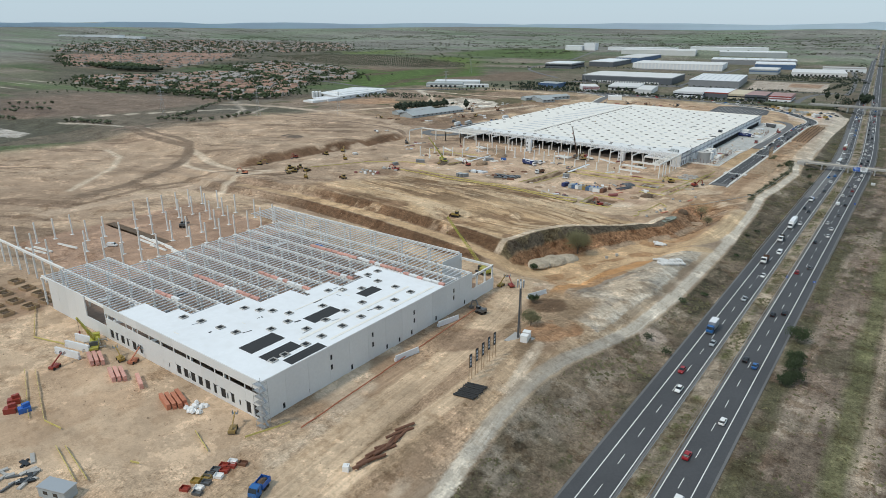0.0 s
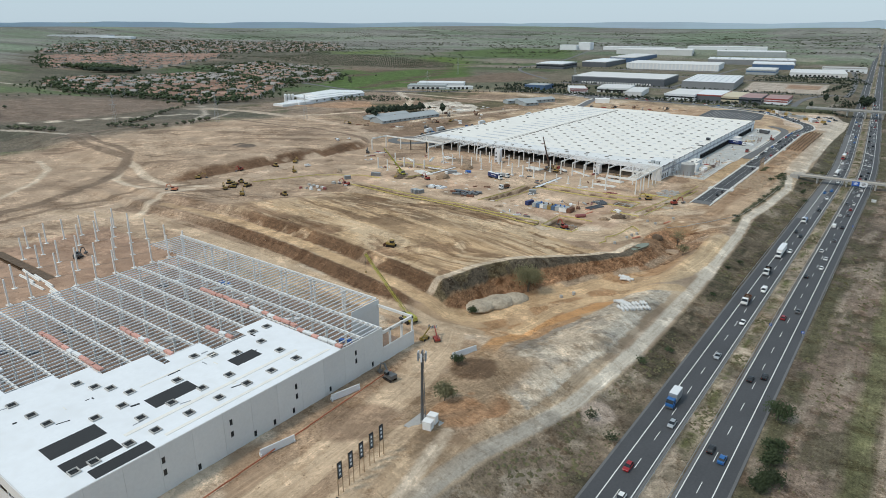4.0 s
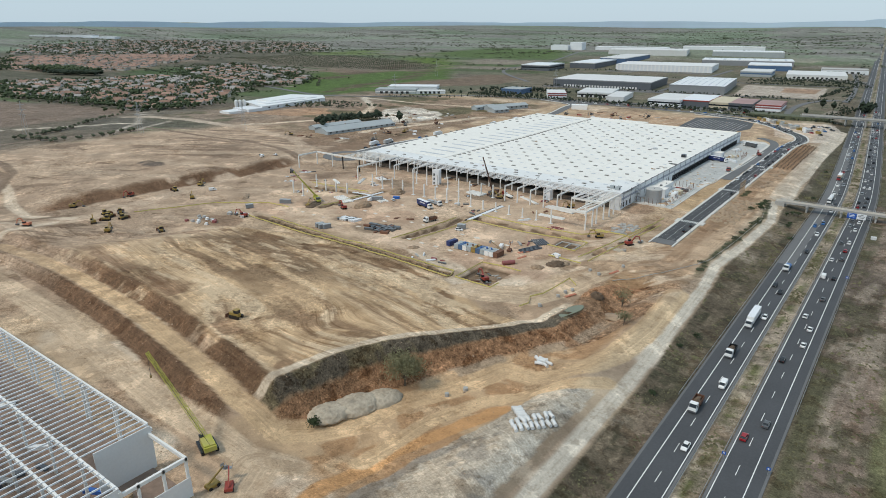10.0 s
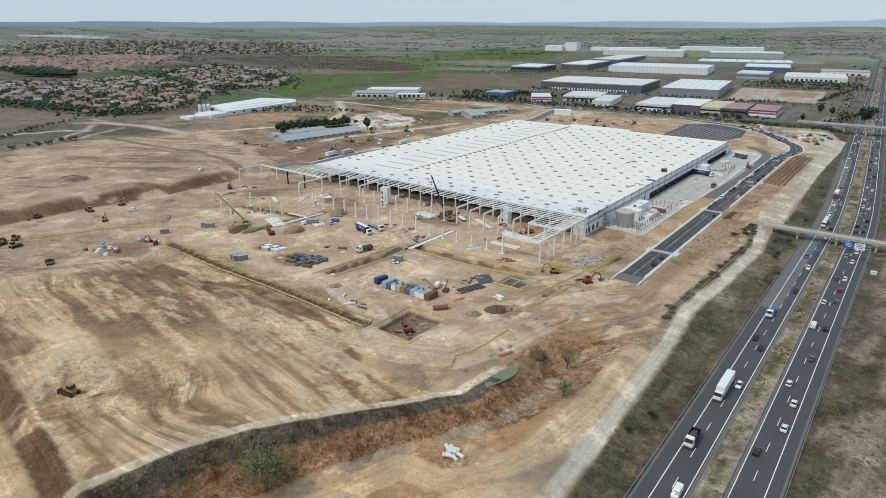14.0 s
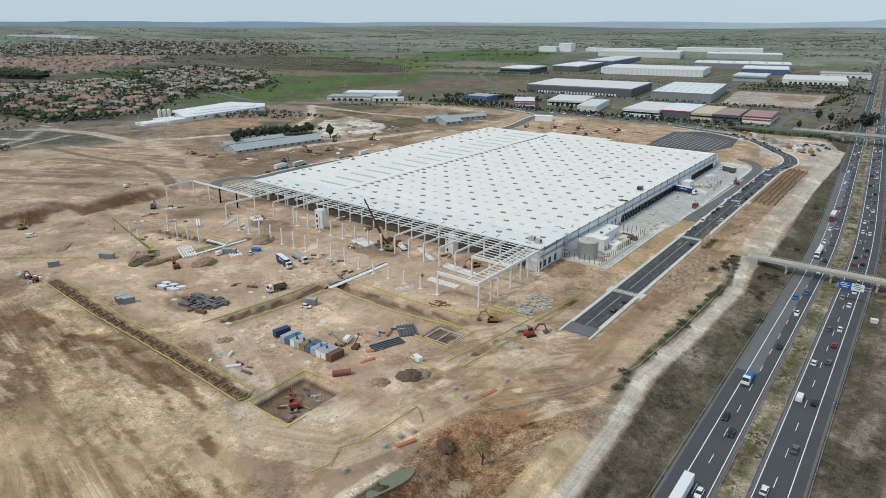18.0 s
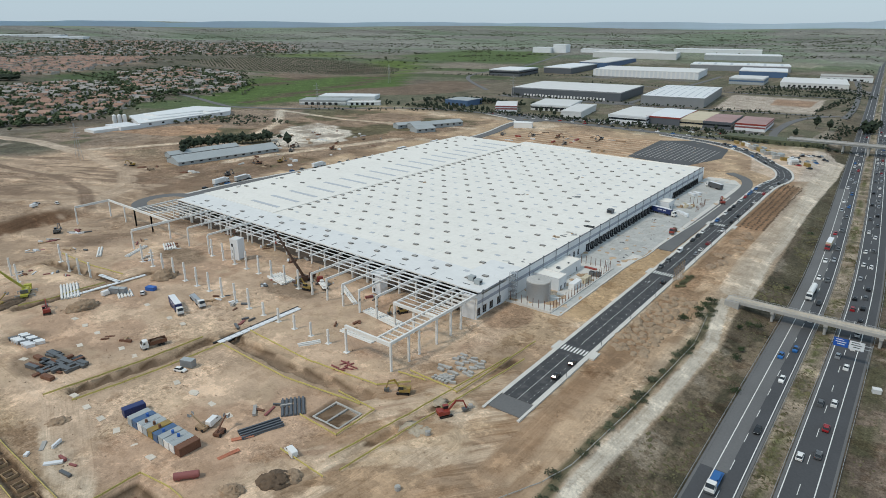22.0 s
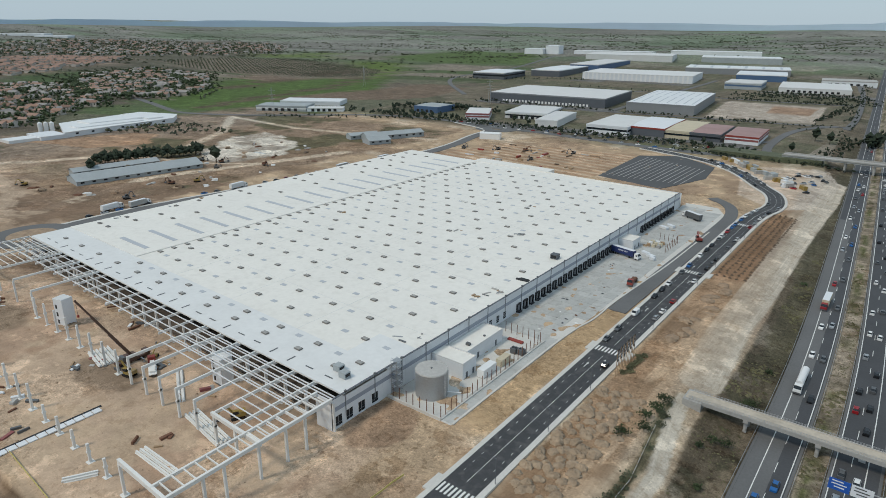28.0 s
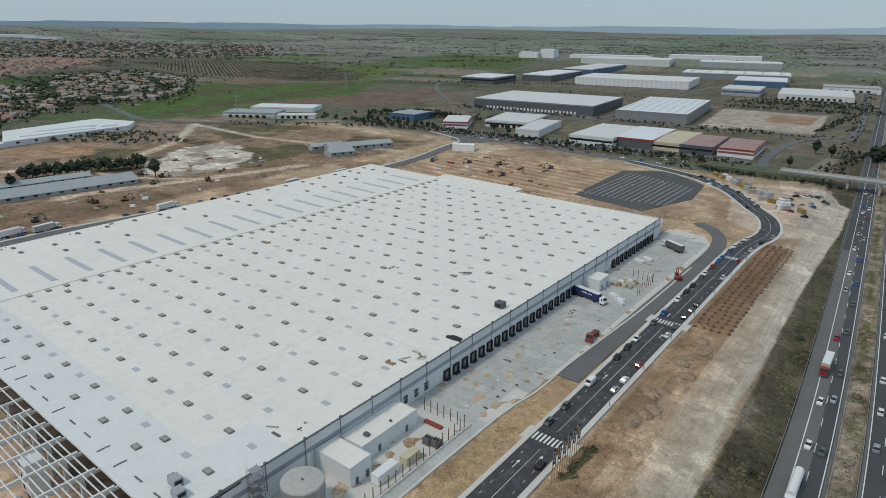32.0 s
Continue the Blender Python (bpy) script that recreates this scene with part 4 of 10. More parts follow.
    away = moved.outputs[0]
    dusty = calc("MULTIPLY", spread(noise(away, 0.06, 10, 0.72), 0.55, 0.58, 0, 0.34), spread(wild, 0.0, 1.0, 1.0, 0.8))
    last = scale_by(last, calc("ADD", 1.0, dusty))
    clods = calc("MULTIPLY", spread(noise(away, 0.45, 8, 0.75), 0.565, 0.60, 0, 0.7), loose)
    last = tint(last, clods, (0.50, 0.44, 0.38))
    mid = noise(pos, 0.42, 7, 0.68)
    last = scale_by(last, calc("ADD", 1.0, calc("MULTIPLY", calc("ADD", wild, 0.15), spread(mid, 0.35, 0.65, -0.35, 0.35))))
    fine = noise(pos, 1.7, 5, 0.7)
    last = scale_by(last, calc("ADD", 1.0, calc("MULTIPLY", calc("ADD", wild, 0.2), spread(fine, 0.38, 0.62, -0.3, 0.3))))
    tufts = calc("MULTIPLY", spread(noise(pos, 0.7, 6, 0.75), 0.56, 0.60, 0, 1), calc("MULTIPLY", wild, 0.85))
    last = tint(last, tufts, (0.46, 0.46, 0.42))
    straw = calc("MULTIPLY", spread(noise(away, 0.8, 6, 0.75), 0.58, 0.62, 0, 0.7), wild)
    last = scale_by(last, calc("ADD", 1.0, straw))
    link(last, b.inputs["Base Color"])
    bp = nt.nodes.new("ShaderNodeBump")
    bp.inputs["Strength"].default_value, bp.inputs["Distance"].default_value = 0.45, 0.4
    link(calc("ADD", mid, calc("MULTIPLY", ruts[1], sep.outputs["Z"])), bp.inputs["Height"])
    link(bp.outputs[0], b.inputs["Normal"])
    me.materials.append(m)
    return tagged(new("ground", me), "bare graded earth, dry verges and farmland reaching to the hills", "ground", kind="structure")


ground = build_ground()

# ---- motorway ----
def ribbon(u0, u1, y0, y1, dz, step=12.0, thick=0.3):
    """A strip between two offsets of the motorway's axis, laid over the ground."""
    mb = Mb()
    ys = np.arange(y0, y1 + 0.1, step)
    pts, faces = [], []
    for y in ys:
        s, zr = float(road_shift(y)), road_z(y)
        pts += [(u0 + s, y, zr + dz), (u1 + s, y, zr + dz), (u1 + s, y, zr + dz - thick), (u0 + s, y, zr + dz - thick)]
    for i in range(len(ys) - 1):
        a, b = 4 * i, 4 * i + 4
        faces += [(a, a + 1, b + 1, b), (a + 1, a + 2, b + 2, b + 1), (a + 3, a, b, b + 3)]
    return mb.poly(pts, faces)


def road_z(y):
    x = -60.5 + float(road_shift(y))
    return -3.45 + max(0.0, gz(x, y) + 3.6)


for name, a, b in (("road_south_bound", -76.6, -64.2), ("road_north_bound", -57.6, -45.6)):
    road = tagged(part(name, ribbon(a, b, -180, 3200, 0.0), m_asph), "dark grey asphalt motorway carriageway with white lines", "road", kind="structure")
    lines = Mb()
    lo, hi = (-72.3, -65.4) if name == "road_south_bound" else (-56.6, -49.3)
    for u in (lo, hi):
        q = ribbon(u - 0.13, u + 0.13, -180, 3200, 0.02, thick=0.01)
        lines.poly(q.v, q.f)
    part("edge_line", lines, m_paint, road)
    dash = Mb()
    mid = (lo + hi) / 2
    for k in range(int((1500 + 180) / 15.0)):
        y = -180 + k * 15.0
        q = ribbon(mid - 0.09, mid + 0.09, y, y + 5.2, 0.02, 5.0, 0.01)
        dash.poly(q.v, q.f)
    part("lane_dashes", dash, m_paint, road, kind="stuff")
    side = Mb()
    for u in (a + 0.4, b - 0.4):
        q = ribbon(u - 0.35, u + 0.35, -180, 1500, 0.012, thick=0.01)
        side.poly(q.v, q.f)
    part("gravel_margin", side, m_asph_old, road)
old = ribbon(-75.8, -69.0, 478, 860, 0.008, thick=0.005)
tagged(part("road_patch", old, m_asph_old), "worn paler asphalt of the slow lane and hard shoulder", "road", kind="structure")
q = ribbon(-49.0, -46.4, 560, 900, 0.008, thick=0.005)
tagged(part("road_slip_lane", q, m_asph), "asphalt slip lane beside the motorway", "road", kind="structure")


def guard_rail(u, y0, y1):
    rail = thing("guard_rail", "galvanised steel guard rail on posts beside the motorway", "guard rail", "motorway guard rails", at=pose(u, y0, 0))
    mb = Mb()
    ys = np.arange(y0, y1 + 1, 16.0)
    for y, y2 in zip(ys[:-1], ys[1:]):
        mb.beam((u + float(road_shift(y)), y, road_z(y) + 0.78), (u + float(road_shift(y2)), y2, road_z(y2) + 0.78), 0.08, 0.32)
    b = part("rail", mb, m_metal, rail)
    b.matrix_parent_inverse = rail.matrix_world.inverted()
    posts = Mb()
    for y in np.arange(y0, min(y1, 900), 4.0):
        s, zz = u + float(road_shift(y)), road_z(y)
        posts.box(s - 0.06, y - 0.05, zz - 0.4, s + 0.06, y + 0.05, zz + 0.7)
    c = part("post_row", posts, m_metal, rail, kind="stuff")
    c.matrix_parent_inverse = rail.matrix_world.inverted()


bpy.context.view_layer.update()
guard_rail(-63.9, -100, 1200)
guard_rail(-57.9, -100, 1200)
guard_rail(-45.2, 340, 1200)
guard_rail(-77.0, 330, 1200)

# ---- inner road with its pavements and crossings ----
INNER = [(-128, 470), (-128, 720), (-128, 790), (-126.5, 815), (-123.5, 833), (-124, 850), (-130, 872), (-143, 893), (-166, 930), (-194, 957), (-222, 971), (-262, 985)]


def smooth_line(pts, step=4.0):
    """Evenly spaced points of a smooth curve through the given ones, with their headings."""
    p = [Vector((x, y, 0)) for x, y in pts]
    out = []
    for i in range(len(p) - 1):
        a, b, c, d = p[max(0, i - 1)], p[i], p[i + 1], p[min(len(p) - 1, i + 2)]
        n = max(1, int((c - b).length / step))
        for k in range(n):
            t = k / n
            out.append(0.5 * ((2 * b) + (c - a) * t + (2 * a - 5 * b + 4 * c - d) * t * t + (3 * b - a - 3 * c + d) * t ** 3))
    out.append(p[-1])
    return out


def strip(pts, off0, off1, z0, z1, follow=True):
    """A slab between two offsets of a line, set on the ground."""
    mb, v, f = Mb(), [], []
    n = len(pts)
    for i, p in enumerate(pts):
        d = (pts[min(i + 1, n - 1)] - pts[max(i - 1, 0)]).normalized()
        s = Vector((d.y, -d.x, 0))
        a, b = p + s * off0, p + s * off1
        g = gz(p.x, p.y) if follow else 0
        v += [(a.x, a.y, g + z1), (b.x, b.y, g + z1), (b.x, b.y, g + z0), (a.x, a.y, g + z0)]
    for i in range(n - 1):
        a, b = 4 * i, 4 * i + 4
        f += [(a, a + 1, b + 1, b), (a + 1, a + 2, b + 2, b + 1), (a + 3, a, b, b + 3)]
    f += [(3, 2, 1, 0), (4 * n - 4, 4 * n - 3, 4 * n - 2, 4 * n - 1)]
    return mb.poly(v, f)


inner = smooth_line(INNER)
inner_road = tagged(part("road_inner", strip(inner, -4.9, 4.9, -0.5, 0.42, False), m_asph_new), "new black asphalt access road with white lines", "road", kind="structure")
for a, b in ((-6.3, -4.9), (4.9, 6.5)):
    tagged(part("pavement_kerb", strip(inner, a, b, -0.5, 0.56, False), m_kerb), "pale concrete kerb and pavement strip", "pavement", kind="structure")
dash = Mb()
for off in (-3.2, 0.0, 3.2):
    acc = smooth_line(INNER, 1.0)
    for i in range(0, len(acc) - 4, 4 if off else 1):
        if any(abs(acc[i].y - y) < 5 for y in (508.5, 599, 693)):
            continue
        q = strip(acc[i:i + 2], off - 0.06, off + 0.06, 0.4, 0.44, False)
        dash.poly(q.v, q.f)
part("lane_dashes", dash, m_paint, inner_road, kind="stuff")
stripe_mesh = Mb().box(-0.3, -1.9, 0, 0.3, 1.9, 0.02).mesh("zebra_stripe", m_paint)
for y in (508.5, 599, 693, 786):
    for k in range(8):
        part("zebra_stripe", stripe_mesh, None, inner_road, at=pose(-132.2 + 1.2 * k, y, 0.43))
for x, y in ((-130, 585), (-126, 590), (-130, 700), (-126, 680), (-130, 640)):
    part("lane_arrow", Mb().box(-0.12, -1.6, 0, 0.12, 1.0, 0.02).poly([(-0.5, 1.0, 0.02), (0.5, 1.0, 0.02), (0, 2.2, 0.02), (-0.5, 1.0, 0), (0.5, 1.0, 0), (0, 2.2, 0)], [(0, 1, 2), (5, 4, 3), (0, 3, 4, 1), (1, 4, 5, 2), (2, 5, 3, 0)]), m_paint, inner_road, at=pose(x, y, 0.43))
for y in (508.5, 599, 693):
    tagged(part("pavement_refuge", Mb().box(-135.6, y - 3, -0.4, -134.3, y + 3.5, 0.57).box(-121.5, y - 2.5, -0.4, -119.8, y + 3, 0.57), m_kerb), "pale paved waiting area beside a crossing", "pavement", kind="structure")
# unfinished southern end
tagged(part("road_sub_base", Mb().box(-133.5, 462, -0.4, -122.5, 471, 0.3), m_asph_old), "grey sub-base where the new road ends", "road", kind="structure")
for x0, x1 in ((-134.4, -133.6), (-122.4, -121.6)):
    tagged(part("kerb_stub", Mb().box(x0, 460, -0.3, x1, 508, 0.5), m_kerb), "new pale kerb line along the road edge", "kerb", kind="structure")
# old service road between yard and access road
SERV = [(-139, 632), (-138.5, 700), (-138, 760), (-139, 800), (-146, 824), (-160, 838)]
serv = smooth_line(SERV)
tagged(part("road_service", strip(serv, -3.6, 3.6, -0.4, 0.34, False), m_asph_old), "grey service road beside the concrete yard", "road", kind="structure")
# west road and roundabout
WR = [(-424, 548), (-424, 600), (-414, 680), (-408, 760), (-404, 860), (-420, 940), (-432, 985), (-490, 1010)]
wr = smooth_line(WR)
west_road = tagged(part("road_west", strip(wr, -5, 5, -0.4, 0.22), m_asph_old), "grey asphalt road along the hall's west side", "road", kind="structure")
tagged(part("pavement_west", strip(wr, -7.2, -5, -0.4, 0.34), m_kerb), "pale kerb along the west road", "pavement", kind="structure")


def disc(cx, cy, r, z0, z1, n=40, r_in=None):
    mb = Mb()
    if r_in is None:
        return mb.prism([(cx + r * math.cos(2 * math.pi * i / n), cy + r * math.sin(2 * math.pi * i / n)) for i in range(n)], z0, z1)
    for i in range(n):
        a, b = 2 * math.pi * i / n, 2 * math.pi * (i + 1) / n
        q = [(cx + r_in * math.cos(a), cy + r_in * math.sin(a)), (cx + r * math.cos(a), cy + r * math.sin(a)), (cx + r * math.cos(b), cy + r * math.sin(b)), (cx + r_in * math.cos(b), cy + r_in * math.sin(b))]
        mb.prism(q, z0, z1)
    return mb


tagged(part("roundabout", disc(-421, 531, 21, -0.5, gz(-421, 531) + 0.3, 40, 12), m_asph_old), "grey asphalt roundabout with an earth island", "road", kind="structure")
tagged(part("roundabout_island", disc(-421, 531, 12, -0.5, gz(-421, 531) + 0.5), m_earth), "sandy island of the roundabout", "road", kind="structure")
# car park north of the hall
m_carpark = surface("fresh_grey_asphalt", (0.085, 0.087, 0.09), 0.9, vary=0.15, fine=1.2, large=0.05, bump=0.05)
pk = [(-247, 853), (-252, 948), (-222, 968), (-186, 938), (-180, 892), (-196, 842)]
tagged(part("car_park", Mb().prism(pk[::-1], -0.4, 0.2), m_carpark), "grey asphalt car park with painted bays", "car park", kind="structure")
for k in range(14):
    x = -243 + 4.1 * k
    tagged(part("car_park_island", Mb().box(x, 860 + 2.5 * (k > 8), -0.2, x + 0.55, 946 - 1.8 * k, 0.34), m_conc), "concrete divider between parking rows", "kerb", kind="structure")

# ---- concrete yard along the docks, in separate slabs ----
yard = thing("concrete_yard", "dock yard paved with pale grey concrete slabs", "yard", kind="structure")
slab_mesh = Mb().box(-2.44, -2.44, -0.5, 2.44, 2.44, 0).mesh("slab", m_slab)
bed = Mb().prism([(-169.6, 530.5), (-145.5, 530.5), (-145.5, 600), (-143.5, 640), (-141.8, 690), (-140.5, 760), (-142, 800), (-150, 815), (-169.6, 815)], -0.5, 0.10)
tagged(part("yard_base", bed, m_kerb), "pale concrete base of the dock yard", "yard", kind="structure")
for i in range(5):
    for j in range(43):
        x, y = -167.1 + 5 * i, 594.5 + 5 * j
        lim = float(np.interp(y, [530, 600, 640, 690, 760, 800, 815], [-145.5, -145.5, -143.5, -141.8, -140.5, -142, -152]))
        if x + 2.4 > lim or (y > 800 and x > -155):
            continue
        part("slab", slab_mesh, None, yard, at=Matrix.Translation((x, y, 0.16)))
for j in range(13):
    part("slab", slab_mesh, None, yard, at=Matrix.Translation((-147.9, 533.5 + 5 * j, 0.155)))
tagged(part("yard_kerb", strip(smooth_line([(-145.3, 531), (-145.3, 598), (-143.2, 620), (-143.3, 640), (-142, 668), (-140.6, 700), (-140, 760)]), -0.35, 0.35, -0.4, 0.4, False), m_kerb), "pale kerb edge of the dock yard", "kerb", kind="structure")
# plant pen: tank, pump houses, boxes, fence posts
tank = thing("water_tank", "large galvanised cylindrical water tank with a flat grey top", "tank", at=pose(-160.3, 540.5, 0.1))
part("shell", Mb().tube((0, 0, 0), (0, 0, 8.2), 5.0, n=48), m_metal, tank, smooth=False)
part("roof", Mb().tube((0, 0, 8.2), (0, 0, 8.55), 5.1, 4.9, n=48), m_conc, tank)
part("hatch", Mb().tube((0, 0, 8.5), (0, 0, 8.8), 0.3, n=12), m_cargrey, tank)
part("ladder", Mb().beam((5.1, -0.3, 0), (5.1, -0.3, 8.4), 0.06, 0.06).beam((5.1, 0.3, 0), (5.1, 0.3, 8.4), 0.06, 0.06), m_carwhite, tank)
for k in range(7):
    part("ring_seam", disc(0, 0, 5.04, 1.1 + k * 1.05, 1.16 + k * 1.05, 48, 4.9), m_metal, tank)
part("pipe", Mb().tube((4.6, 2.0, 1.2), (8.4, 4.0, 1.2), 0.18).tube((3.5, 3.8, 0.3), (3.5, 3.8, 7.0), 0.15), m_carwhite, tank)


def flat_house(x0, y0, x1, y1, h, label):
    b = thing("pump_house", label, "building", "plant houses beside the hall", at=pose((x0 + x1) / 2, (y0 + y1) / 2, 0.1))
    lx, ly = (x1 - x0) / 2, (y1 - y0) / 2
    part("wall", Mb().box(-lx, -ly, 0, lx, ly, h), m_panel_w, b)
    part("roof", Mb().box(-lx + 0.2, -ly + 0.2, h, lx - 0.2, ly - 0.2, h + 0.08), m_white, b)
    for q in ((-lx, -ly, lx, -ly + 0.2), (-lx, ly - 0.2, lx, ly), (-lx, -ly + 0.2, -lx + 0.2, ly - 0.2), (lx - 0.2, -ly + 0.2, lx, ly - 0.2)):
        part("parapet", Mb().box(q[0], q[1], h, q[2], q[3], h + 0.35), m_panel, b)
    for k in range(2):
        yy = -ly * 0.4 + k * ly
        part("door", Mb().box(lx, yy - 0.5, 0, lx + 0.06, yy + 0.5, 2.1), m_greyblue, b)
    return b


flat_house(-169.5, 552.3, -157.0, 559.7, 5.4, "white flat-roofed pump house beside the tank")
b = flat_house(-169.5, 561.0, -161.5, 583.0, 4.6, "low white flat-roofed plant house along the hall")
part("roof_unit", Mb().box(0.5, -7, 4.7, 2.0, -5.8, 5.5), m_cargrey, b)
part("roof_unit", Mb().box(1.6, 2, 4.7, 2.3, 2.6, 5.2), m_cargrey, b)
flat_house(-169.5, 706, -162, 716, 4.6, "white flat-roofed plant house among the docks")
for x, y, lx, ly, h, m, lab in ((-153.4, 560.7, 2.6, 7.5, 2.8, m_carwhite, "white container-like plant cabinet in the pen"), (-152.6, 569.5, 2.4, 5.5, 2.5, m_cream, "cream plant cabinet in the pen"), (-153.5, 578, 2.2, 2.2, 2.0, m_cargrey, "dark cooling unit in the pen"), (-151.0, 578.5, 2.2, 2.2, 2.0, m_cargrey, "dark cooling unit in the pen"), (-157.5, 585.5, 6.0, 1.4, 0.6, m_red, "low stack of red beams in the pen")):
    c = thing("plant_cabinet", lab, "cabinet", "plant cabinets", at=pose(x, y, 0.1))
    part("casing", Mb().box(-lx / 2, -ly / 2, 0.1, lx / 2, ly / 2, h), m, c)
    part("plinth", Mb().box(-lx / 2 - 0.1, -ly / 2 - 0.1, 0, lx / 2 + 0.1, ly / 2 + 0.1, 0.1), m_conc, c)
    if m is m_cargrey:
        for s in (-0.5, 0.5):
            part("fan", Mb().tube((s, 0, h), (s, 0, h + 0.12), 0.42, n=16), m_dark, c)
post_mesh = Mb().box(-0.09, -0.09, 0, 0.09, 0.09, 4.2).mesh("steel_post", m_rust)
pen = [(-168 + 2.6 * k, 531.4) for k in range(8)] + [(-149.6, 533.5 + 2.7 * k) for k in range(21)] + [(-150.0 - 2.4 * k, 590) for k in range(7)] + [(-148 - 2.2 * k, 731) for k in range(5)] + [(-147.5, 712 + 2.6 * k) for k in range(8)]
for x, y in pen:
    ob = new("steel_post", post_mesh)
    ob.matrix_world = pose(x, y, 0.1)
    tagged(ob, "rusty brown steel fence post without mesh", "post", "posts of the plant pen")
tagged(part("pen_wall", Mb().box(-169.5, 530.3, -0.5, -149.2, 530.8, 0.9).box(-149.4, 530.8, -0.5, -149.0, 592, 0.55), m_kerb), "low pale concrete wall round the plant pen", "wall", kind="structure")
for k in range(9):
    solid("pallet_stack", Mb().box(-0.9, -1.2, 0, 0.9, 1.2, 0.7).box(-0.8, -1.0, 0.7, 0.8, 1.0, 1.3), random.Random(k).choice([m_wood, m_cream, m_carwhite, m_conc]), "stack of pale material on pallets in the yard", "pallet stack", "stacks in the dock yard", at=pose(-153 - 2.6 * (k % 3), 718 + 3.2 * (k // 3), 0.17, 0, 0, 5 * k))
for x, y, lx, ly in ((-154.5, 704, 4.5, 2.0), (-151.0, 701.5, 4.5, 2.0), (-149, 698.5, 3.0, 1.6), (-162, 752, 5, 2.2), (-160, 757, 5, 2.2)):
    solid("skip_box", Mb().box(-lx / 2, -ly / 2, 0.1, lx / 2, ly / 2, 1.3).box(-lx / 2 - 0.1, -ly / 2 - 0.1, 1.2, lx / 2 + 0.1, ly / 2 + 0.1, 1.35), m_panel_w, "pale box of material standing in the dock yard", "skip", "boxes in the dock yard", at=pose(x, y, 0.17, 0, 0, -25))
for k in range(24):
    r = random.Random(100 + k)
    solid("debris", Mb().lump(0, 0, 0, r.uniform(0.3, 1.0), r.uniform(0.2, 0.7), r.uniform(0.15, 0.5), r, 7, 2), r.choice([m_conc, m_cargrey, m_carwhite, m_rust]), "small heap of building debris in the yard", "debris", "debris in the dock yard", at=pose(r.uniform(-165, -146), r.uniform(596, 690), 0.17))
# lamp posts along the inner road, and banner frames
for k in range(12):
    y = 490 + 27 * k
    l = thing("street_lamp", "slim grey lamp post on the pavement", "street lamp", "lamp posts of the access road", at=pose(-121.9, y, 0.56))
    part("pole", Mb().tube((0, 0, 0), (0, 0, 7.5), 0.09, 0.06, 8), m_greyblue, l)
    part("lamp_head", Mb().box(-1.0, -0.12, 7.4, 0.1, 0.12, 7.55), m_greyblue, l)


def banner(x, y, h, group, face):
    b = thing("banner_mast", "tall pale pole with a black upright banner frame", "banner", group, at=put(x, y, 0))
    part("pole", Mb().tube((0, 0, 0), (0, 0, h), 0.12, 0.1, 8), m_wood, b)
    part("pole", Mb().tube((0.0, 1.5, 0), (0.0, 1.5, h), 0.12, 0.1, 8), m_wood, b)
    part("banner_frame", Mb().box(-0.06, -0.05, h - 4.4, 0.06, 1.55, h), m_black, b)
    part("banner_face", Mb().box(0.061, 0.3, h - 4.0, 0.09, 1.2, h - 0.4), m_greyblue, b)
    for q in range(3):
        part("text_bar", Mb().box(0.091, 0.5, h - 3.6 + q * 1.1, 0.1, 1.0, h - 3.0 + q * 1.1), m_signwhite, b)


for k in range(6):
    banner(-119.4, 584.5 + 2.7 * k, 9.6, "banners by the access road", 1)
for k in range(5):
    banner(-116.5 - 0.35 * k, 134.5 + 3.9 * k, 9.0, "banners by the mast", 1)

# ---- unfinished hall in the south ----
W1X0, W1X1, W1Y0, W1Y1, W1H = -290.0, -155.0, 88.0, 193.0, 12.8
hall1 = thing("unfinished_hall", "half-roofed logistics hall with grey precast walls and open purlins", "warehouse", at=pose(-222, 140, 0))
bpy.context.view_layer.update()
H1INV = hall1.matrix_world.inverted()


def p1(name, mb, mat, label="", kind="", smooth=False, at=None):
    ob = part(name, mb, mat, hall1, label, kind, smooth)
    ob.matrix_parent_inverse = H1INV
    if at is not None:
        ob.matrix_basis = at
    return ob


def wall_with_holes(axis, fixed, t, a, b, z0, z1, holes):
    """A wall slab along an axis with rectangular holes (from, to, sill, head) that do not overlap lengthwise."""
    mb = Mb()

    def seg(s, e, lo, hi):
        if e - s > 0.01 and hi - lo > 0.01:
            if axis == "y":
                mb.box(fixed - t, s, lo, fixed, e, hi)
            else:
                mb.box(s, fixed, lo, e, fixed + t, hi)

    cuts = sorted({a, b, *[min(max(h[0], a), b) for h in holes], *[min(max(h[1], a), b) for h in holes]})
    for s, e in zip(cuts[:-1], cuts[1:]):
        m = (s + e) / 2
        lo = z0
        for h in sorted([h for h in holes if h[0] < m < h[1]], key=lambda h: h[2]):
            seg(s, e, lo, h[2])
            lo = h[3]
        seg(s, e, lo, z1)
    return mb


# east wall in precast panels with small windows
side_holes = [(y - 0.45, y + 0.45, z - 0.9, z + 0.9) for y, z in ((115, 8.8), (115, 5.4), (134, 8.9), (134, 5.3), (156, 8.8), (156, 5.6), (180.5, 8.9), (180.5, 6.0), (95.6, 1.6), (105.8, 1.5), (123.8, 1.4), (141, 1.5), (147.6, 1.5), (154.5, 1.6), (169, 1.6), (188, 1.5))]
for i in range(12):
    a, b = W1Y0 + i * 8.75 + 0.02, W1Y0 + (i + 1) * 8.75 - 0.02
    p1("wall_panel", wall_with_holes("y", W1X1, 0.25, a, b, 0, W1H, [h for h in side_holes if a < h[0] < b]), m_panel)
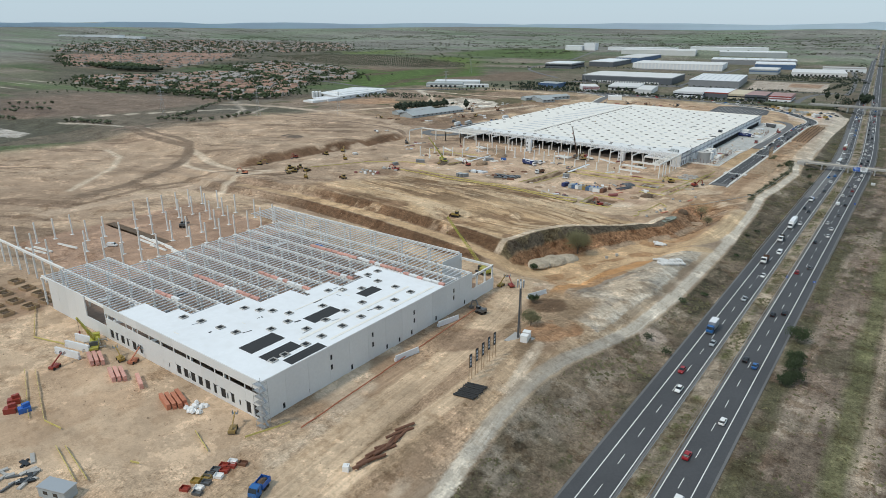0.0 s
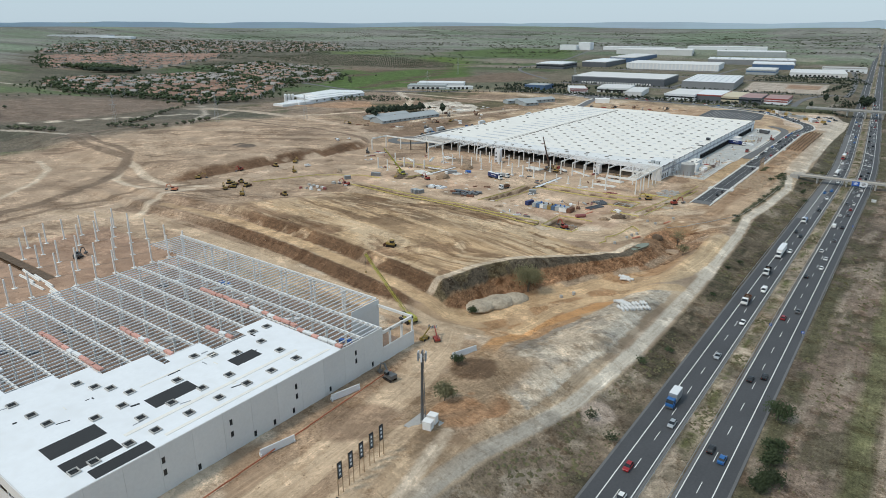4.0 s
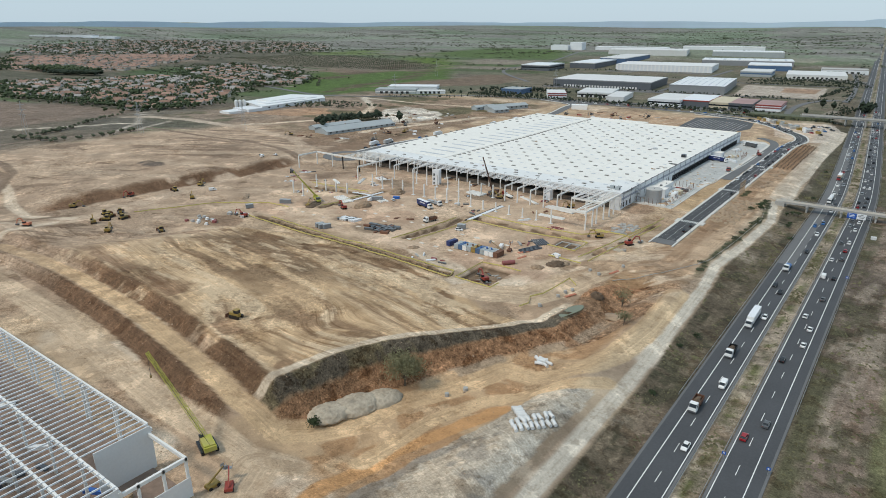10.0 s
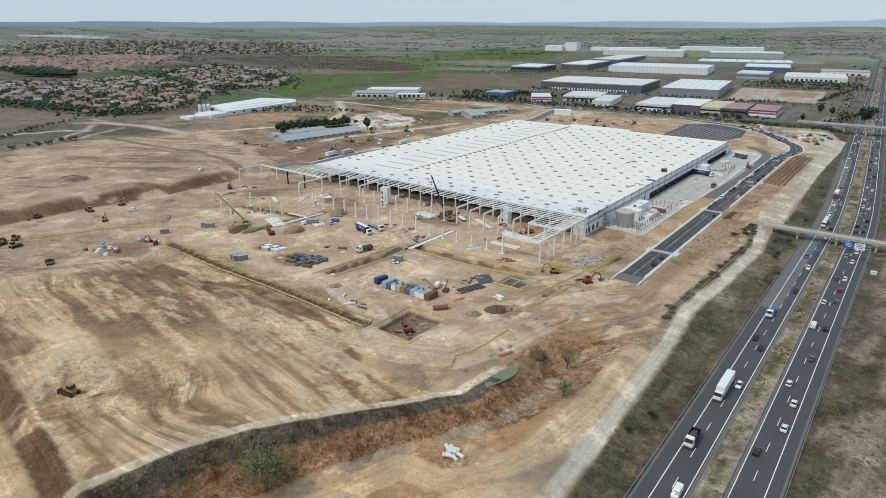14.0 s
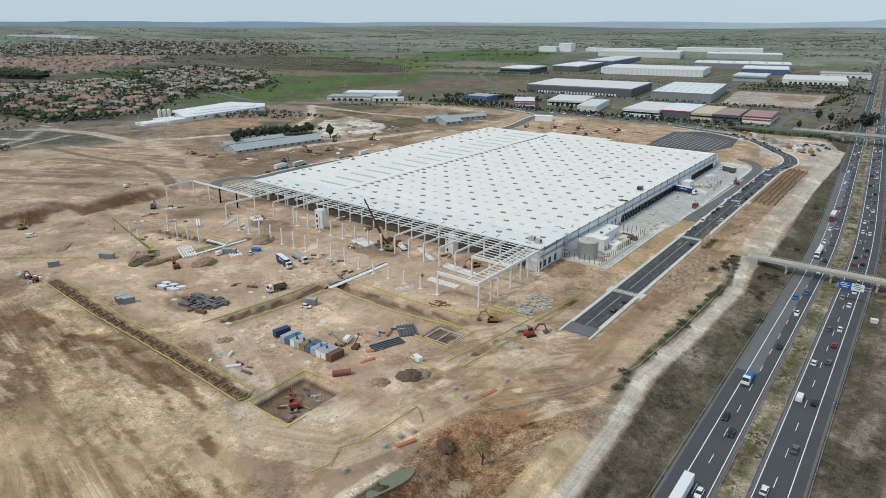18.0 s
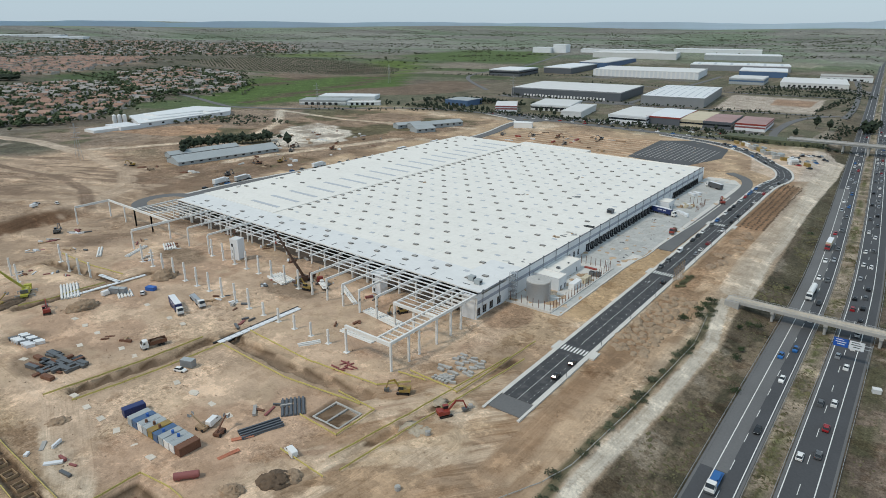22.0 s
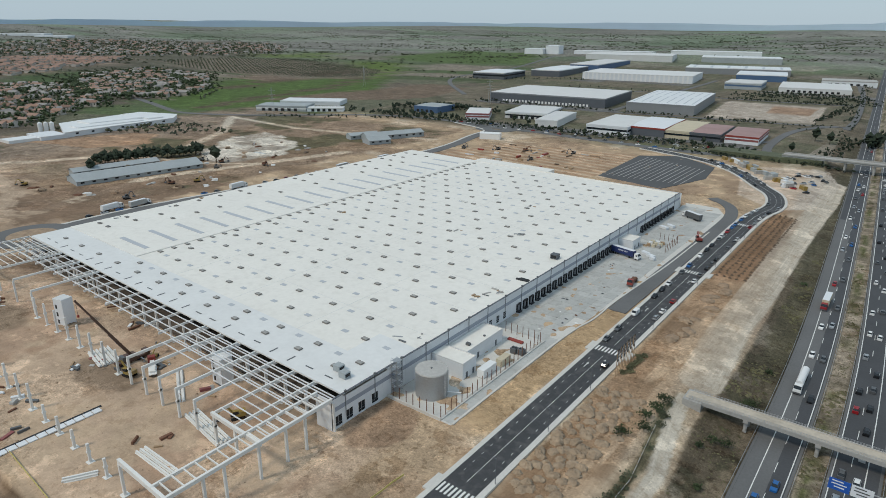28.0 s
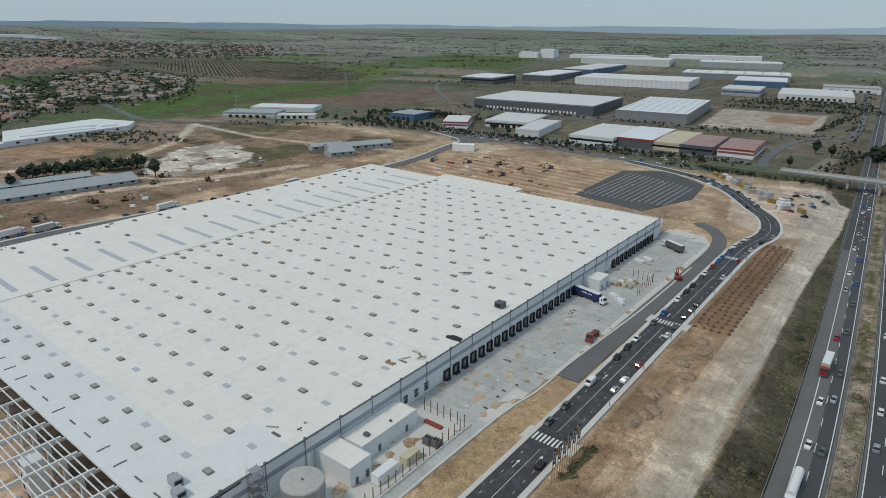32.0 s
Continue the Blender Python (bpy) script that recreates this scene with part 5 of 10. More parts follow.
for h in side_holes:
    p1("window_pane", Mb().box(W1X1 - 0.2, h[0], h[2], W1X1 - 0.12, h[1], h[3]), m_glass)
for a, b in ((193.0, 201.2), (201.2, 209.5)):
    p1("wall_panel", Mb().box(W1X1 - 0.25, a + 0.02, -1, W1X1, b - 0.02, 5.4), m_panel)
# front wall: a clerestory band over the dock doors
doors = [-237.6, -233.8, -230.4, -226.5, -222.8, -219.0, -196.3, -192.4, -188.6, -184.6, -181.0, -176.8, -173.2, -169.1, -161.5, -157.8]
slits = [-201.8, -190.5, -171.2, -165.3]
holes_low = [(x - 1.15, x + 1.15, 0.6 if x > -163 else 1.2, 4.2) for x in doors] + [(x - 0.35, x + 0.35, 1.6, 3.4) for x in slits]
run = [W1X0 + 6.5 + i * 7.13 for i in range(19)]
for a, b in zip(run[:-1], run[1:]):
    hs = [h for h in holes_low if a < (h[0] + h[1]) / 2 < b]
    z1 = W1H if b < -249 else (4.9 if b < -236 else 8.3)
    p1("wall_panel", wall_with_holes("x", W1Y0, 0.25, a + 0.02, b - 0.02, 0, z1, hs), m_panel)
    if b > -236:
        p1("parapet_panel", Mb().box(a + 0.02, W1Y0 - 0.05, 10.0, b - 0.02, W1Y0 + 0.25, W1H + 0.2), m_panel)
        p1("clerestory_post", Mb().box(a - 0.2, W1Y0 + 0.02, 8.3, a + 0.2, W1Y0 + 0.22, 10.0), m_panel)
# a black sheet closes each opening and stands for its inner shade
for h in holes_low[:16]:
    d = p1("dock_door", Mb().box(h[0], W1Y0 + 0.12, h[2], h[1], W1Y0 + 0.2, h[3]).box(h[0] - 0.1, W1Y0 - 0.06, h[3], h[1] + 0.1, W1Y0 + 0.1, h[3] + 0.12), m_dark, "black sheet standing for the shade in a dock opening")
p1("corner_pier", Mb().box(-155.9, W1Y0 - 0.1, 0, -154.9, W1Y0 + 0.6, W1H + 0.2), m_panel)
# roof sheeting, stepping back towards the north-west
deck = [(-155.25, 88.25), (-155.25, 174.4), (-191.5, 174.4), (-191.5, 163), (-186, 163), (-186, 151), (-193.5, 151), (-193.5, 139), (-190, 139), (-190, 137), (-199, 137), (-199, 123), (-206, 123), (-206, 114.5), (-209.5, 114.5), (-209.5, 102.5), (-217, 102.5), (-217, 98), (-231, 98), (-231, 88.25)]
p1("roof_sheeting", Mb().prism(deck, W1H - 0.12, W1H + 0.06), m_roof1, "new pale roof sheeting")
for x0, y0, x1, y1 in ((-176.5, 97, -170.2, 110), (-167, 97, -161.8, 109.5), (-159.6, 100, -155.6, 114), (-176.5, 123, -170.7, 135.6), (-177, 149.2, -172, 158)):
    p1("roof_felt", Mb().box(x0, y0, W1H + 0.06, x1, y1, W1H + 0.12), m_black, "black bitumen felt patch")
for x0, y0, x1, y1 in ((-166.4, 112, -165.2, 166), (-158.6, 118, -157.6, 172), (-184, 126, -183.4, 150)):
    p1("roof_seam", Mb().box(x0, y0, W1H + 0.06, x1, y1, W1H + 0.16), m_white)
rnd = random.Random(11)
for k in range(26):
    x, y = rnd.uniform(-204, -158), rnd.uniform(90, 172)
    if -x > 190 and y > 110:
        continue
    ln = rnd.uniform(0.8, 4.0)
    p1("loose_sheet", Mb().cbox(x, y, W1H + 0.06, ln, rnd.uniform(0.2, 0.7), 0.08, rnd.choice([0, 90, 20, 75])), rnd.choice([m_black, m_dark, m_metal, m_white]))
sky_frame = Mb()
for a, b, c, d in ((-1.2, -1.2, 1.2, -0.95), (-1.2, 0.95, 1.2, 1.2), (-1.2, -0.95, -0.95, 0.95), (0.95, -0.95, 1.2, 0.95)):
    sky_frame.box(a, b, 0, c, d, 0.4)
sky_frame_mesh = sky_frame.mesh("rooflight_kerb", m_conc)
# black pane inside the kerb paints the shade of the open rooflight
sky_pane_mesh = Mb().box(-0.95, -0.95, 0, 0.95, 0.95, 0.1).mesh("rooflight_shade_pane", m_dark)
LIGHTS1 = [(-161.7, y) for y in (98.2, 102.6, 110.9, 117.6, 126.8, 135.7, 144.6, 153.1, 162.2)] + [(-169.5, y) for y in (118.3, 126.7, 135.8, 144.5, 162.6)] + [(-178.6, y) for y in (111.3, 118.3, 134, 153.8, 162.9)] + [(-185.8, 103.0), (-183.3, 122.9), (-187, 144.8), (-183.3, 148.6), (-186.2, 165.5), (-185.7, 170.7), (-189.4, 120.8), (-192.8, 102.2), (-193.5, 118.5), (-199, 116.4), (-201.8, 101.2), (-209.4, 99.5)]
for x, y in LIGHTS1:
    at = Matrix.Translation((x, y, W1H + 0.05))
    rl = p1("rooflight", sky_frame_mesh, None, "rooflight upstand with a black shade pane", at=at)
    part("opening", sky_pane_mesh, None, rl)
# frame: columns, rafters, purlins
BAYS = [W1Y0 + 0.6 + 8.72 * k for k in range(13)]
COLX = [-155.7 - 16.8 * k for k in range(9)]
col_mesh = Mb().box(-0.3, -0.3, 0, 0.3, 0.3, 11.5).box(-0.45, -0.55, 10.6, 0.45, 0.55, 11.5).mesh("column", m_steel)
for x in COLX:
    for y in BAYS + [210.0]:
        if (x < -274 and y > 117) or (x > -170 and y > 200):
            continue
        p1("column", col_mesh, None, at=Matrix.Translation((x, y, 0)))
for y in BAYS:
    west = -290.5 if y < 117 else -273.6
    xs = [x for x in COLX if x >= west - 1]
    for a, b in zip(xs[1:], xs[:-1]):
        p1("rafter", Mb().box(a, y - 0.28, 11.5, b, y + 0.28, 12.45), m_steel)
for a, b in zip([-297 + i * 17.7 for i in range(7)], [-297 + (i + 1) * 17.7 for i in range(7)]):
    p1("rafter", Mb().box(a, 209.7, 11.6, b, 210.2, 12.7), m_steel)
    p1("column", col_mesh, None, at=Matrix.Translation((a + 0.4, 210, 0)))
px = -156.6
while px > -297:
    y0, y1 = (88.5 if px > -290.5 else 193.4), (193.3 if px > -274 else (115.2 if px > -290.5 else 193.4))
    if px > -274 and px < -172:
        y1 = 210.0
    if y1 > y0 + 1:
        p1("purlin", Mb().box(px - 0.12, y0, 12.3, px + 0.12, y1, 12.66), m_purlin)
    if px < -274:
        p1("purlin", Mb().box(px - 0.12, 193.4, 12.3, px + 0.12, 210.0, 12.66), m_purlin)
    px -= 2.35
# packs of insulation along the rafters
for x0, x1, y in ((-231, -177, 176.9), (-223, -193, 141.6), (-240.5, -201, 124.4), (-238, -222, 106.5), (-201.4, -186, 158.8), (-176, -155.5, 175.6)):
    x = x0
    while x < x1 - 2:
        ln = rnd.uniform(2.4, 4.2)
        solid("insulation_pack", Mb().cbox(0, 0, 0, ln, 1.15, 0.75), rnd.choice([m_pink, m_pink, m_pink, m_carwhite]), "wrapped pale red insulation pack lying on the purlins", "building material", "packs on the purlins", at=pose(x + ln / 2, y + rnd.uniform(-0.3, 0.3), 12.67, 0, 0, rnd.uniform(-4, 4)))
        x += ln + rnd.uniform(0.05, 0.7)
# north-east corner: bare frame over the low wall
for y in (197.5, 203.5, 209.2):
    p1("column", Mb().box(-156, y - 0.3, 0, -155.4, y + 0.3, 11), m_steel)
p1("edge_beam", Mb().box(-156.1, 193.2, 9.9, -155.4, 209.5, 10.8), m_steel)
p1("edge_beam", Mb().box(-172, 209.0, 9.9, -155.4, 209.6, 10.8), m_steel)
p1("wall_panel", Mb().box(-172.2, 196, 0, -171.9, 210, 12.4), m_panel)
# brown earth floor, its colour darkened for shade under the frame, with stores on it
m_hallearth = surface("compacted_hall_earth", (0.235, 0.165, 0.125), 0.95, vary=0.25, fine=0.8, large=0.1, bump=0.2)
tagged(part("floor_slab", Mb().box(-289, 88.6, -0.6, -155.6, 209, 0.42), m_hallearth), "compacted brown earth floor inside the unfinished hall", "floor", kind="structure")
for k in range(60):
    x, y = rnd.uniform(-285, -165), rnd.uniform(95, 205)
    if x < -274 and y > 112:
        continue
    solid("material_pack", Mb().cbox(0, 0, 0, rnd.uniform(2, 6), rnd.uniform(1.2, 2.5), rnd.uniform(0.5, 1.6)), rnd.choice([m_blue, m_conc, m_carwhite, m_wood, m_greyblue, m_steel]), "stack of building material on the hall floor", "building material", "stacks in the hall", at=pose(x, y, 0.42, 0, 0, rnd.uniform(0, 90)))
# free-standing columns west of the hall
free_mesh = Mb().box(-0.3, -0.3, 0, 0.3, 0.3, 11).box(-1.0, -1.0, -0.3, 1.0, 1.0, 0.12).mesh("precast_column", m_steel)
for i, x in enumerate((-375, -358.5, -341.3, -323.4, -306.4)):
    for k in range(13):
        y = 111.5 + 8.75 * k
        if 150 < y < 163 or (i in (0,) and 140 < y < 170) or (i, k) in ((1, 1), (2, 1), (3, 0), (4, 0), (1, 8), (2, 9), (3, 11), (1, 2), (4, 1)):
            continue
        ob = new("precast_column", free_mesh)
        ob.matrix_world = put(x + rnd.uniform(-0.4, 0.4), y, 0)
        tagged(ob, "free-standing pale precast column on a footing", "column", "columns of the unfinished hall")
row = thing("column_row", "row of pale precast columns carrying a top beam", "frame", at=put(-345, 98.5))
bpy.context.view_layer.update()
for k in range(15):
    x = -297 - 8.6 * k
    c = part("column", Mb().box(x - 0.3, 98.2, gz(x, 98.5) - 0.3, x + 0.3, 98.8, 10.6), m_steel, row)
    c.matrix_parent_inverse = row.matrix_world.inverted()
c = part("top_beam", Mb().box(-420, 98.1, 10.6, -294, 98.9, 11.5), m_steel, row)
c.matrix_parent_inverse = row.matrix_world.inverted()
for k, (x, y, ln, a) in enumerate(((-362, 114, 17, 8), (-361, 117, 15, 8), (-357, 127, 15, 10), (-333, 157, 20, -4), (-322, 157.5, 20, -3), (-308, 155.5, 18, -6), (-300, 153.5, 16, -5), (-330, 154, 14, 0), (-318, 153, 14, 0))):
    solid("precast_beam", Mb().box(-ln / 2, -0.3, 0, ln / 2, 0.3, 0.8).box(-ln / 2, -0.55, 0, ln / 2, 0.55, 0.25), m_steel, "long pale precast beam lying on the ground", "beam", "beams laid out on site", at=put(x, y, a))
# dark strip level with the ground stands for the trench's dark depth
tagged(part("trench_floor", Mb().box(-379, 158.6, -0.2, -322, 162.5, 0.16), m_darkearth), "dark strip at ground level standing for an open trench", "trench", kind="structure")
# scaffold stair at the corner
sc = thing("scaffold_tower", "grey tube scaffold stair tower at the hall's corner", "scaffold", at=pose(-153.2, 86.6, gz(-153, 86)))
for sx in (-1.5, 1.5):
    for sy in (-1.3, 1.3):
        part("standard", Mb().tube((sx, sy, 0), (sx, sy, 14.5), 0.05, n=6), m_metal, sc)
for k in range(8):
    z = 0.4 + 1.9 * k
    part("ledger_ring", Mb().beam((-1.5, -1.3, z), (1.5, -1.3, z), 0.06, 0.06).beam((-1.5, 1.3, z), (1.5, 1.3, z), 0.06, 0.06).beam((-1.5, -1.3, z), (-1.5, 1.3, z), 0.06, 0.06).beam((1.5, -1.3, z), (1.5, 1.3, z), 0.06, 0.06), m_metal, sc)
    part("platform", Mb().box(-1.4, -1.2, z + 0.02, 1.4, 0.1, z + 0.1), m_metal, sc)
    if k < 7:
        s = 1 if k % 2 else -1
        part("stair_flight", Mb().beam((-1.2 * s, 0.7, z), (1.2 * s, 0.7, z + 1.9), 0.6, 0.1), m_metal, sc)

# ---- large finished hall in the north ----
def shy(x, y):
    """Shears the site's grid so that its rows fit the camera's view."""
    return y + 0.03 * (-169.8 - x)


W2H = 9.5
hall2 = thing("logistics_hall", "very large white-roofed logistics hall with loading docks", "warehouse", at=pose(-280, 650, 0))
bpy.context.view_layer.update()
H2INV = hall2.matrix_world.inverted()


def p2(name, mb, mat, label="", kind="", smooth=False, at=None):
    ob = part(name, mb, mat, hall2, label, kind, smooth)
    ob.matrix_parent_inverse = H2INV
    if at is not None:
        ob.matrix_basis = at
    return ob


def slab(x0, y0, x1, y1, z0, z1):
    """A roof piece that follows the sheared grid."""
    return Mb().prism([(x0, shy(x0, y0)), (x1, shy(x1, y0)), (x1, shy(x1, y1)), (x0, shy(x0, y1))], z0, z1)


m_roofblue = surface("bluish_grey_membrane", (0.74, 0.74, 0.725), 0.5, vary=0.05, fine=0.6, large=0.06, bump=0.02, dirt=(0.5, 0.5, 0.48), dirt_amount=0.15)
for k in range(6):
    y0, y1 = 531 + k * 44.5, 531 + (k + 1) * 44.5
    for a, b in ((-389, -322), (-322, -246), (-246, -169.8)):
        p2("roof_field", slab(a, y0 + 0.02, b - 0.02, y1, W2H - 0.5, W2H + (0.25 if b == -322 else 0.0)), m_white)
p2("roof_front_strip", slab(-389, 512.8, -169.8, 530.98, W2H - 0.5, W2H + 0.02), m_roofblue, "bluish membrane strip")
p2("roof_front_strip", slab(-187, 531, -169.9, 546, W2H - 0.4, W2H + 0.03), m_roofblue)
p2("ridge_upstand", slab(-322.5, 531, -321.7, 797, W2H - 0.2, W2H + 0.35), m_white)
p2("ridge_upstand", slab(-290, 796.8, -170, 797.6, W2H - 0.2, W2H + 0.5), m_white)
p2("roof_step", slab(-325, 796, -262, 808, W2H - 4, W2H + 0.4), m_white)
for x in (-207, -245.5, -284):
    p2("roof_seam", slab(x - 4.9, 531, x - 4.75, 797, W2H, W2H + 0.03), m_panel)
for k in range(1, 11):
    p2("roof_seam", slab(-320, 531 + k * 24.2 - 0.05, -171, 531 + k * 24.2 + 0.08, W2H, W2H + 0.028), m_panel)
# rooflights: raised boxes and flush panes in a chequer
m_vent = surface("grey_smoke_vent", (0.17, 0.16, 0.145), 0.5, vary=0.1)
m_flush = surface("milky_flush_rooflight", (0.46, 0.48, 0.51), 0.3, vary=0.05, bump=0)
vent_mesh = Mb().box(-1.25, -0.8, 0, 1.25, 0.8, 0.42).mesh("smoke_vent", m_vent)
lid_mesh = Mb().poly([(-1.1, -0.65, 0.42), (1.1, -0.65, 0.42), (1.1, 0.65, 0.42), (-1.1, 0.65, 0.42), (-0.9, -0.45, 0.55), (0.9, -0.45, 0.55), (0.9, 0.45, 0.55), (-0.9, 0.45, 0.55)], [(4, 5, 6, 7), (0, 1, 5, 4), (1, 2, 6, 5), (2, 3, 7, 6), (3, 0, 4, 7)]).mesh("lid", surface("pale_vent_lid", (0.34, 0.33, 0.31), 0.4, vary=0.1))
flush_mesh = Mb().box(-1.3, -0.85, 0, 1.3, 0.85, 0.09).mesh("flush_rooflight", m_flush)
rnd = random.Random(22)
for j in range(22):
    for i in range(15):
        x = -178.5 - 9.6 * i
        y = shy(x, 528.0 + 12.1 * j)
        if x > -187 and j > 0 and (i + j) % 2 == 0 and j % 4:
            continue
        at = pose(x, y, W2H + 0.01, 0, 0, -1.7)
        if (i + j) % 2 == 0:
            v = p2("smoke_vent", vent_mesh, None, at=at)
            part("lid", lid_mesh, None, v)
        else:
            p2("flush_rooflight", flush_mesh, None, at=at)
for j in range(38):
    y = 541 + 6.7 * j
    x = -319.5
    v = p2("smoke_vent", vent_mesh, None, at=pose(x, shy(x, y), W2H + 0.01, 0, 0, -1.7))
    part("lid", lid_mesh, None, v)
for j in range(18):
    y = 538 + 14.2 * j
    p2("strip_rooflight", slab(-352, y, -328, y + 2.3, W2H + 0.25, W2H + 0.42), m_flush, "long milky strip rooflight")
    for x in (-362, -374, -383):
        if rnd.random() < 0.7:
            p2("smoke_vent", vent_mesh, None, at=pose(x, shy(x, y + 5), W2H + 0.25, 0, 0, -1.7))
for k in range(24):
    x = -180 - 8.6 * k
    p2("flashing", Mb().cbox(x, shy(x, 516.5), W2H + 0.02, 0.35, 3.2, 0.16, rnd.choice([0, 90])), m_cargrey)
    if k % 2 == 0:
        v = p2("smoke_vent", vent_mesh, None, at=pose(x - 3, shy(x, 522), W2H + 0.02, 0, 0, -1.7))
        part("lid", lid_mesh, None, v)
# side wall: white base, blue-grey band, coping, dock doors with shelters
docks = [607.8 + 4.93 * k for k in range(19)] + [738 + 5.0 * k for k in range(11)]
wins = [587.9, 592.9, 597.7, 602.6]
offw = [510.6, 514.9, 519.8, 525.4]
runs = [508.0 + i * 10.45 for i in range(29)]
for a, b in zip(runs[:-1], runs[1:]):
    hs = [(d - 1.3, d + 1.3, 0.6, 3.4) for d in docks if a + 1.3 < d <= b - 1.3] + [(d - 1.0, d + 1.0, 1.0, 3.8) for d in wins if a + 1 < d < b - 1] + [(d - 1.35, d + 1.35, 0.7, 4.0) for d in offw if a + 1 < d < b - 1]
    p2("wall_panel", wall_with_holes("y", -169.8, 0.25, a + 0.02, b - 0.02, -1.0, 5.6, hs), m_panel_w)
    p2("band_panel", Mb().box(-170.05, a + 0.02, 5.62, -169.78, b - 0.02, 7.0), m_band)
    p2("upper_panel", Mb().box(-170.05, a + 0.02, 7.02, -169.8, b - 0.02, W2H + 0.35), m_panel_w)
p2("coping", Mb().box(-170.2, 508, W2H + 0.36, -169.6, 799.5, W2H + 0.5), m_greyblue)
leaf_mesh = Mb().box(-0.05, -1.25, 0.6, 0, 1.25, 3.3).mesh("door_leaf", m_midgrey)
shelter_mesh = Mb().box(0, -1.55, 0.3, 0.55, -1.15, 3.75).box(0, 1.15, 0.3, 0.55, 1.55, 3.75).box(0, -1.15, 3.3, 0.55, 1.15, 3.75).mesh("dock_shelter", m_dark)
plat_mesh = Mb().box(0, -1.1, 0.15, 1.3, 1.1, 0.55).mesh("dock_leveller", m_black)
for k, d in enumerate(docks):
    s = p2("dock_shelter", shelter_mesh, None, "black rubber dock shelter", at=pose(-169.79, d, 0))
    part("door_leaf", leaf_mesh, None, s)
    part("dock_leveller", plat_mesh, None, s)
pane_mesh = Mb().box(-0.08, -1.0, 1.0, -0.02, 1.0, 3.8).mesh("window_pane", m_glass)
bar_mesh = Mb().box(-0.02, -1.0, 2.35, 0.03, 1.0, 2.45).box(-0.02, -1.0, 1.7, 0.03, 1.0, 1.76).box(-0.02, -1.0, 3.0, 0.03, 1.0, 3.06).mesh("glazing_bars", m_panel_w)
for d in wins + offw:
    if d in wins:
        w = p2("window_pane", pane_mesh, None, at=pose(-169.85, d, 0))
        part("glazing_bars", bar_mesh, None, w)
    else:
        w = p2("window_pane", Mb().box(-170.0, d - 1.33, 0.72, -169.94, d + 1.33, 3.98), m_glass, "dark unglazed window opening")
        part("glazing_bars", Mb().box(-169.93, d - 0.06, 0.72, -169.88, d + 0.06, 3.98).box(-169.93, d - 1.33, 1.6, -169.88, d + 1.33, 1.68), m_midgrey, w)
# downpipe masts with floodlights on the side wall
mast_mesh = Mb().box(0.02, -0.09, 2.5, 0.2, 0.09, W2H + 0.9).mesh("downpipe", m_midgrey)
head_mesh = Mb().box(-0.1, -0.35, W2H + 0.9, 0.6, 0.35, W2H + 1.25).mesh("floodlight", m_cargrey)
y = 513.4
while y < 798:
    d = p2("downpipe", mast_mesh, None, at=pose(-169.78, y, 0))
    part("floodlight", head_mesh, None, d)
    y += 12.05
# remaining walls; indoor shade painted as dark floor, added partition and lining
p2("north_wall", Mb().box(-389, 803, -1, -169.8, 803.3, W2H - 0.5).box(-389, 799, -1, -388.7, 806, W2H - 0.5), m_panel_w)
p2("north_wall", Mb().prism([(-169.8, 798.7), (-169.8, 799.0), (-389, 805.6), (-389, 805.3)], -1, W2H), m_panel_w)
p2("west_wall", Mb().box(-389, 519.5, 0, -388.7, 805, W2H - 0.5), m_panel_w)
p2("white_front_return", Mb().box(-176, 508, -1, -169.8, 508.25, W2H + 0.4), m_panel_w)
m_hallfloor = surface("shade_darkened_hall_floor", (0.12, 0.095, 0.075), 0.95, vary=0.25, fine=0.8, large=0.1, bump=0.2)
tagged(part("hall_floor", Mb().prism([(-170.3, 511), (-170.3, 798), (-388, 804), (-388, 517)], -0.5, 0.46), m_hallfloor), "compacted floor of the large hall, darkened for indoor shade", "floor", kind="structure")
p2("shade_partition", Mb().prism([(-170.2, 590), (-170.2, 590.3), (-388, 596.8), (-388, 596.5)], 0, W2H - 0.6), m_greyblue, "added dark partition standing for the shaded deep interior")
p2("roof_shade_lining", slab(-388, 514, -170.3, 590, W2H - 0.62, W2H - 0.52), m_greyblue, "added dark sheet standing for shade under the roof")
colm = Mb().box(-0.3, -0.3, 0, 0.3, 0.3, W2H - 0.7).mesh("column", m_steel)
for i in range(23):
    x = -181.5 - 9.35 * i
    if x < -386:
        continue
    p2("column", colm, None, at=Matrix.Translation((x, shy(x, 509.0), 0)))
    p2("column", colm, None, at=Matrix.Translation((x, shy(x, 533.0), 0)))
    p2("rafter_end", Mb().prism([(x - 0.22, shy(x, 500)), (x + 0.22, shy(x, 500)), (x + 0.22, shy(x, 531)), (x - 0.22, shy(x, 531))], W2H - 1.3, W2H - 0.52), m_steel)
for dy in (501, 504.2, 507.4, 510.6):
    p2("purlin", slab(-386, dy, -170, dy + 0.25, W2H - 0.5, W2H - 0.15), m_purlin)
# open frame in front of the hall
ROWX = [-190.6 - 9.4 * i for i in range(6)]
for x in ROWX + [-181.2, -169.4]:
    if x < -169.5:
        p2("rafter", slab(x - 0.25, 484.5, x + 0.25, 512, W2H - 0.6, W2H + 0.3), m_steel)
        p2("column", Mb().cbox(x, shy(x, 484.8), 0, 0.65, 0.65, W2H - 0.6).cbox(x, shy(x, 484.8), 5.2, 0.65, 1.1, 0.6), m_steel)
    if x > -240:
        p2("column", Mb().cbox(x, shy(x, 508.5), 0, 0.6, 0.6, W2H - 0.6), m_steel)
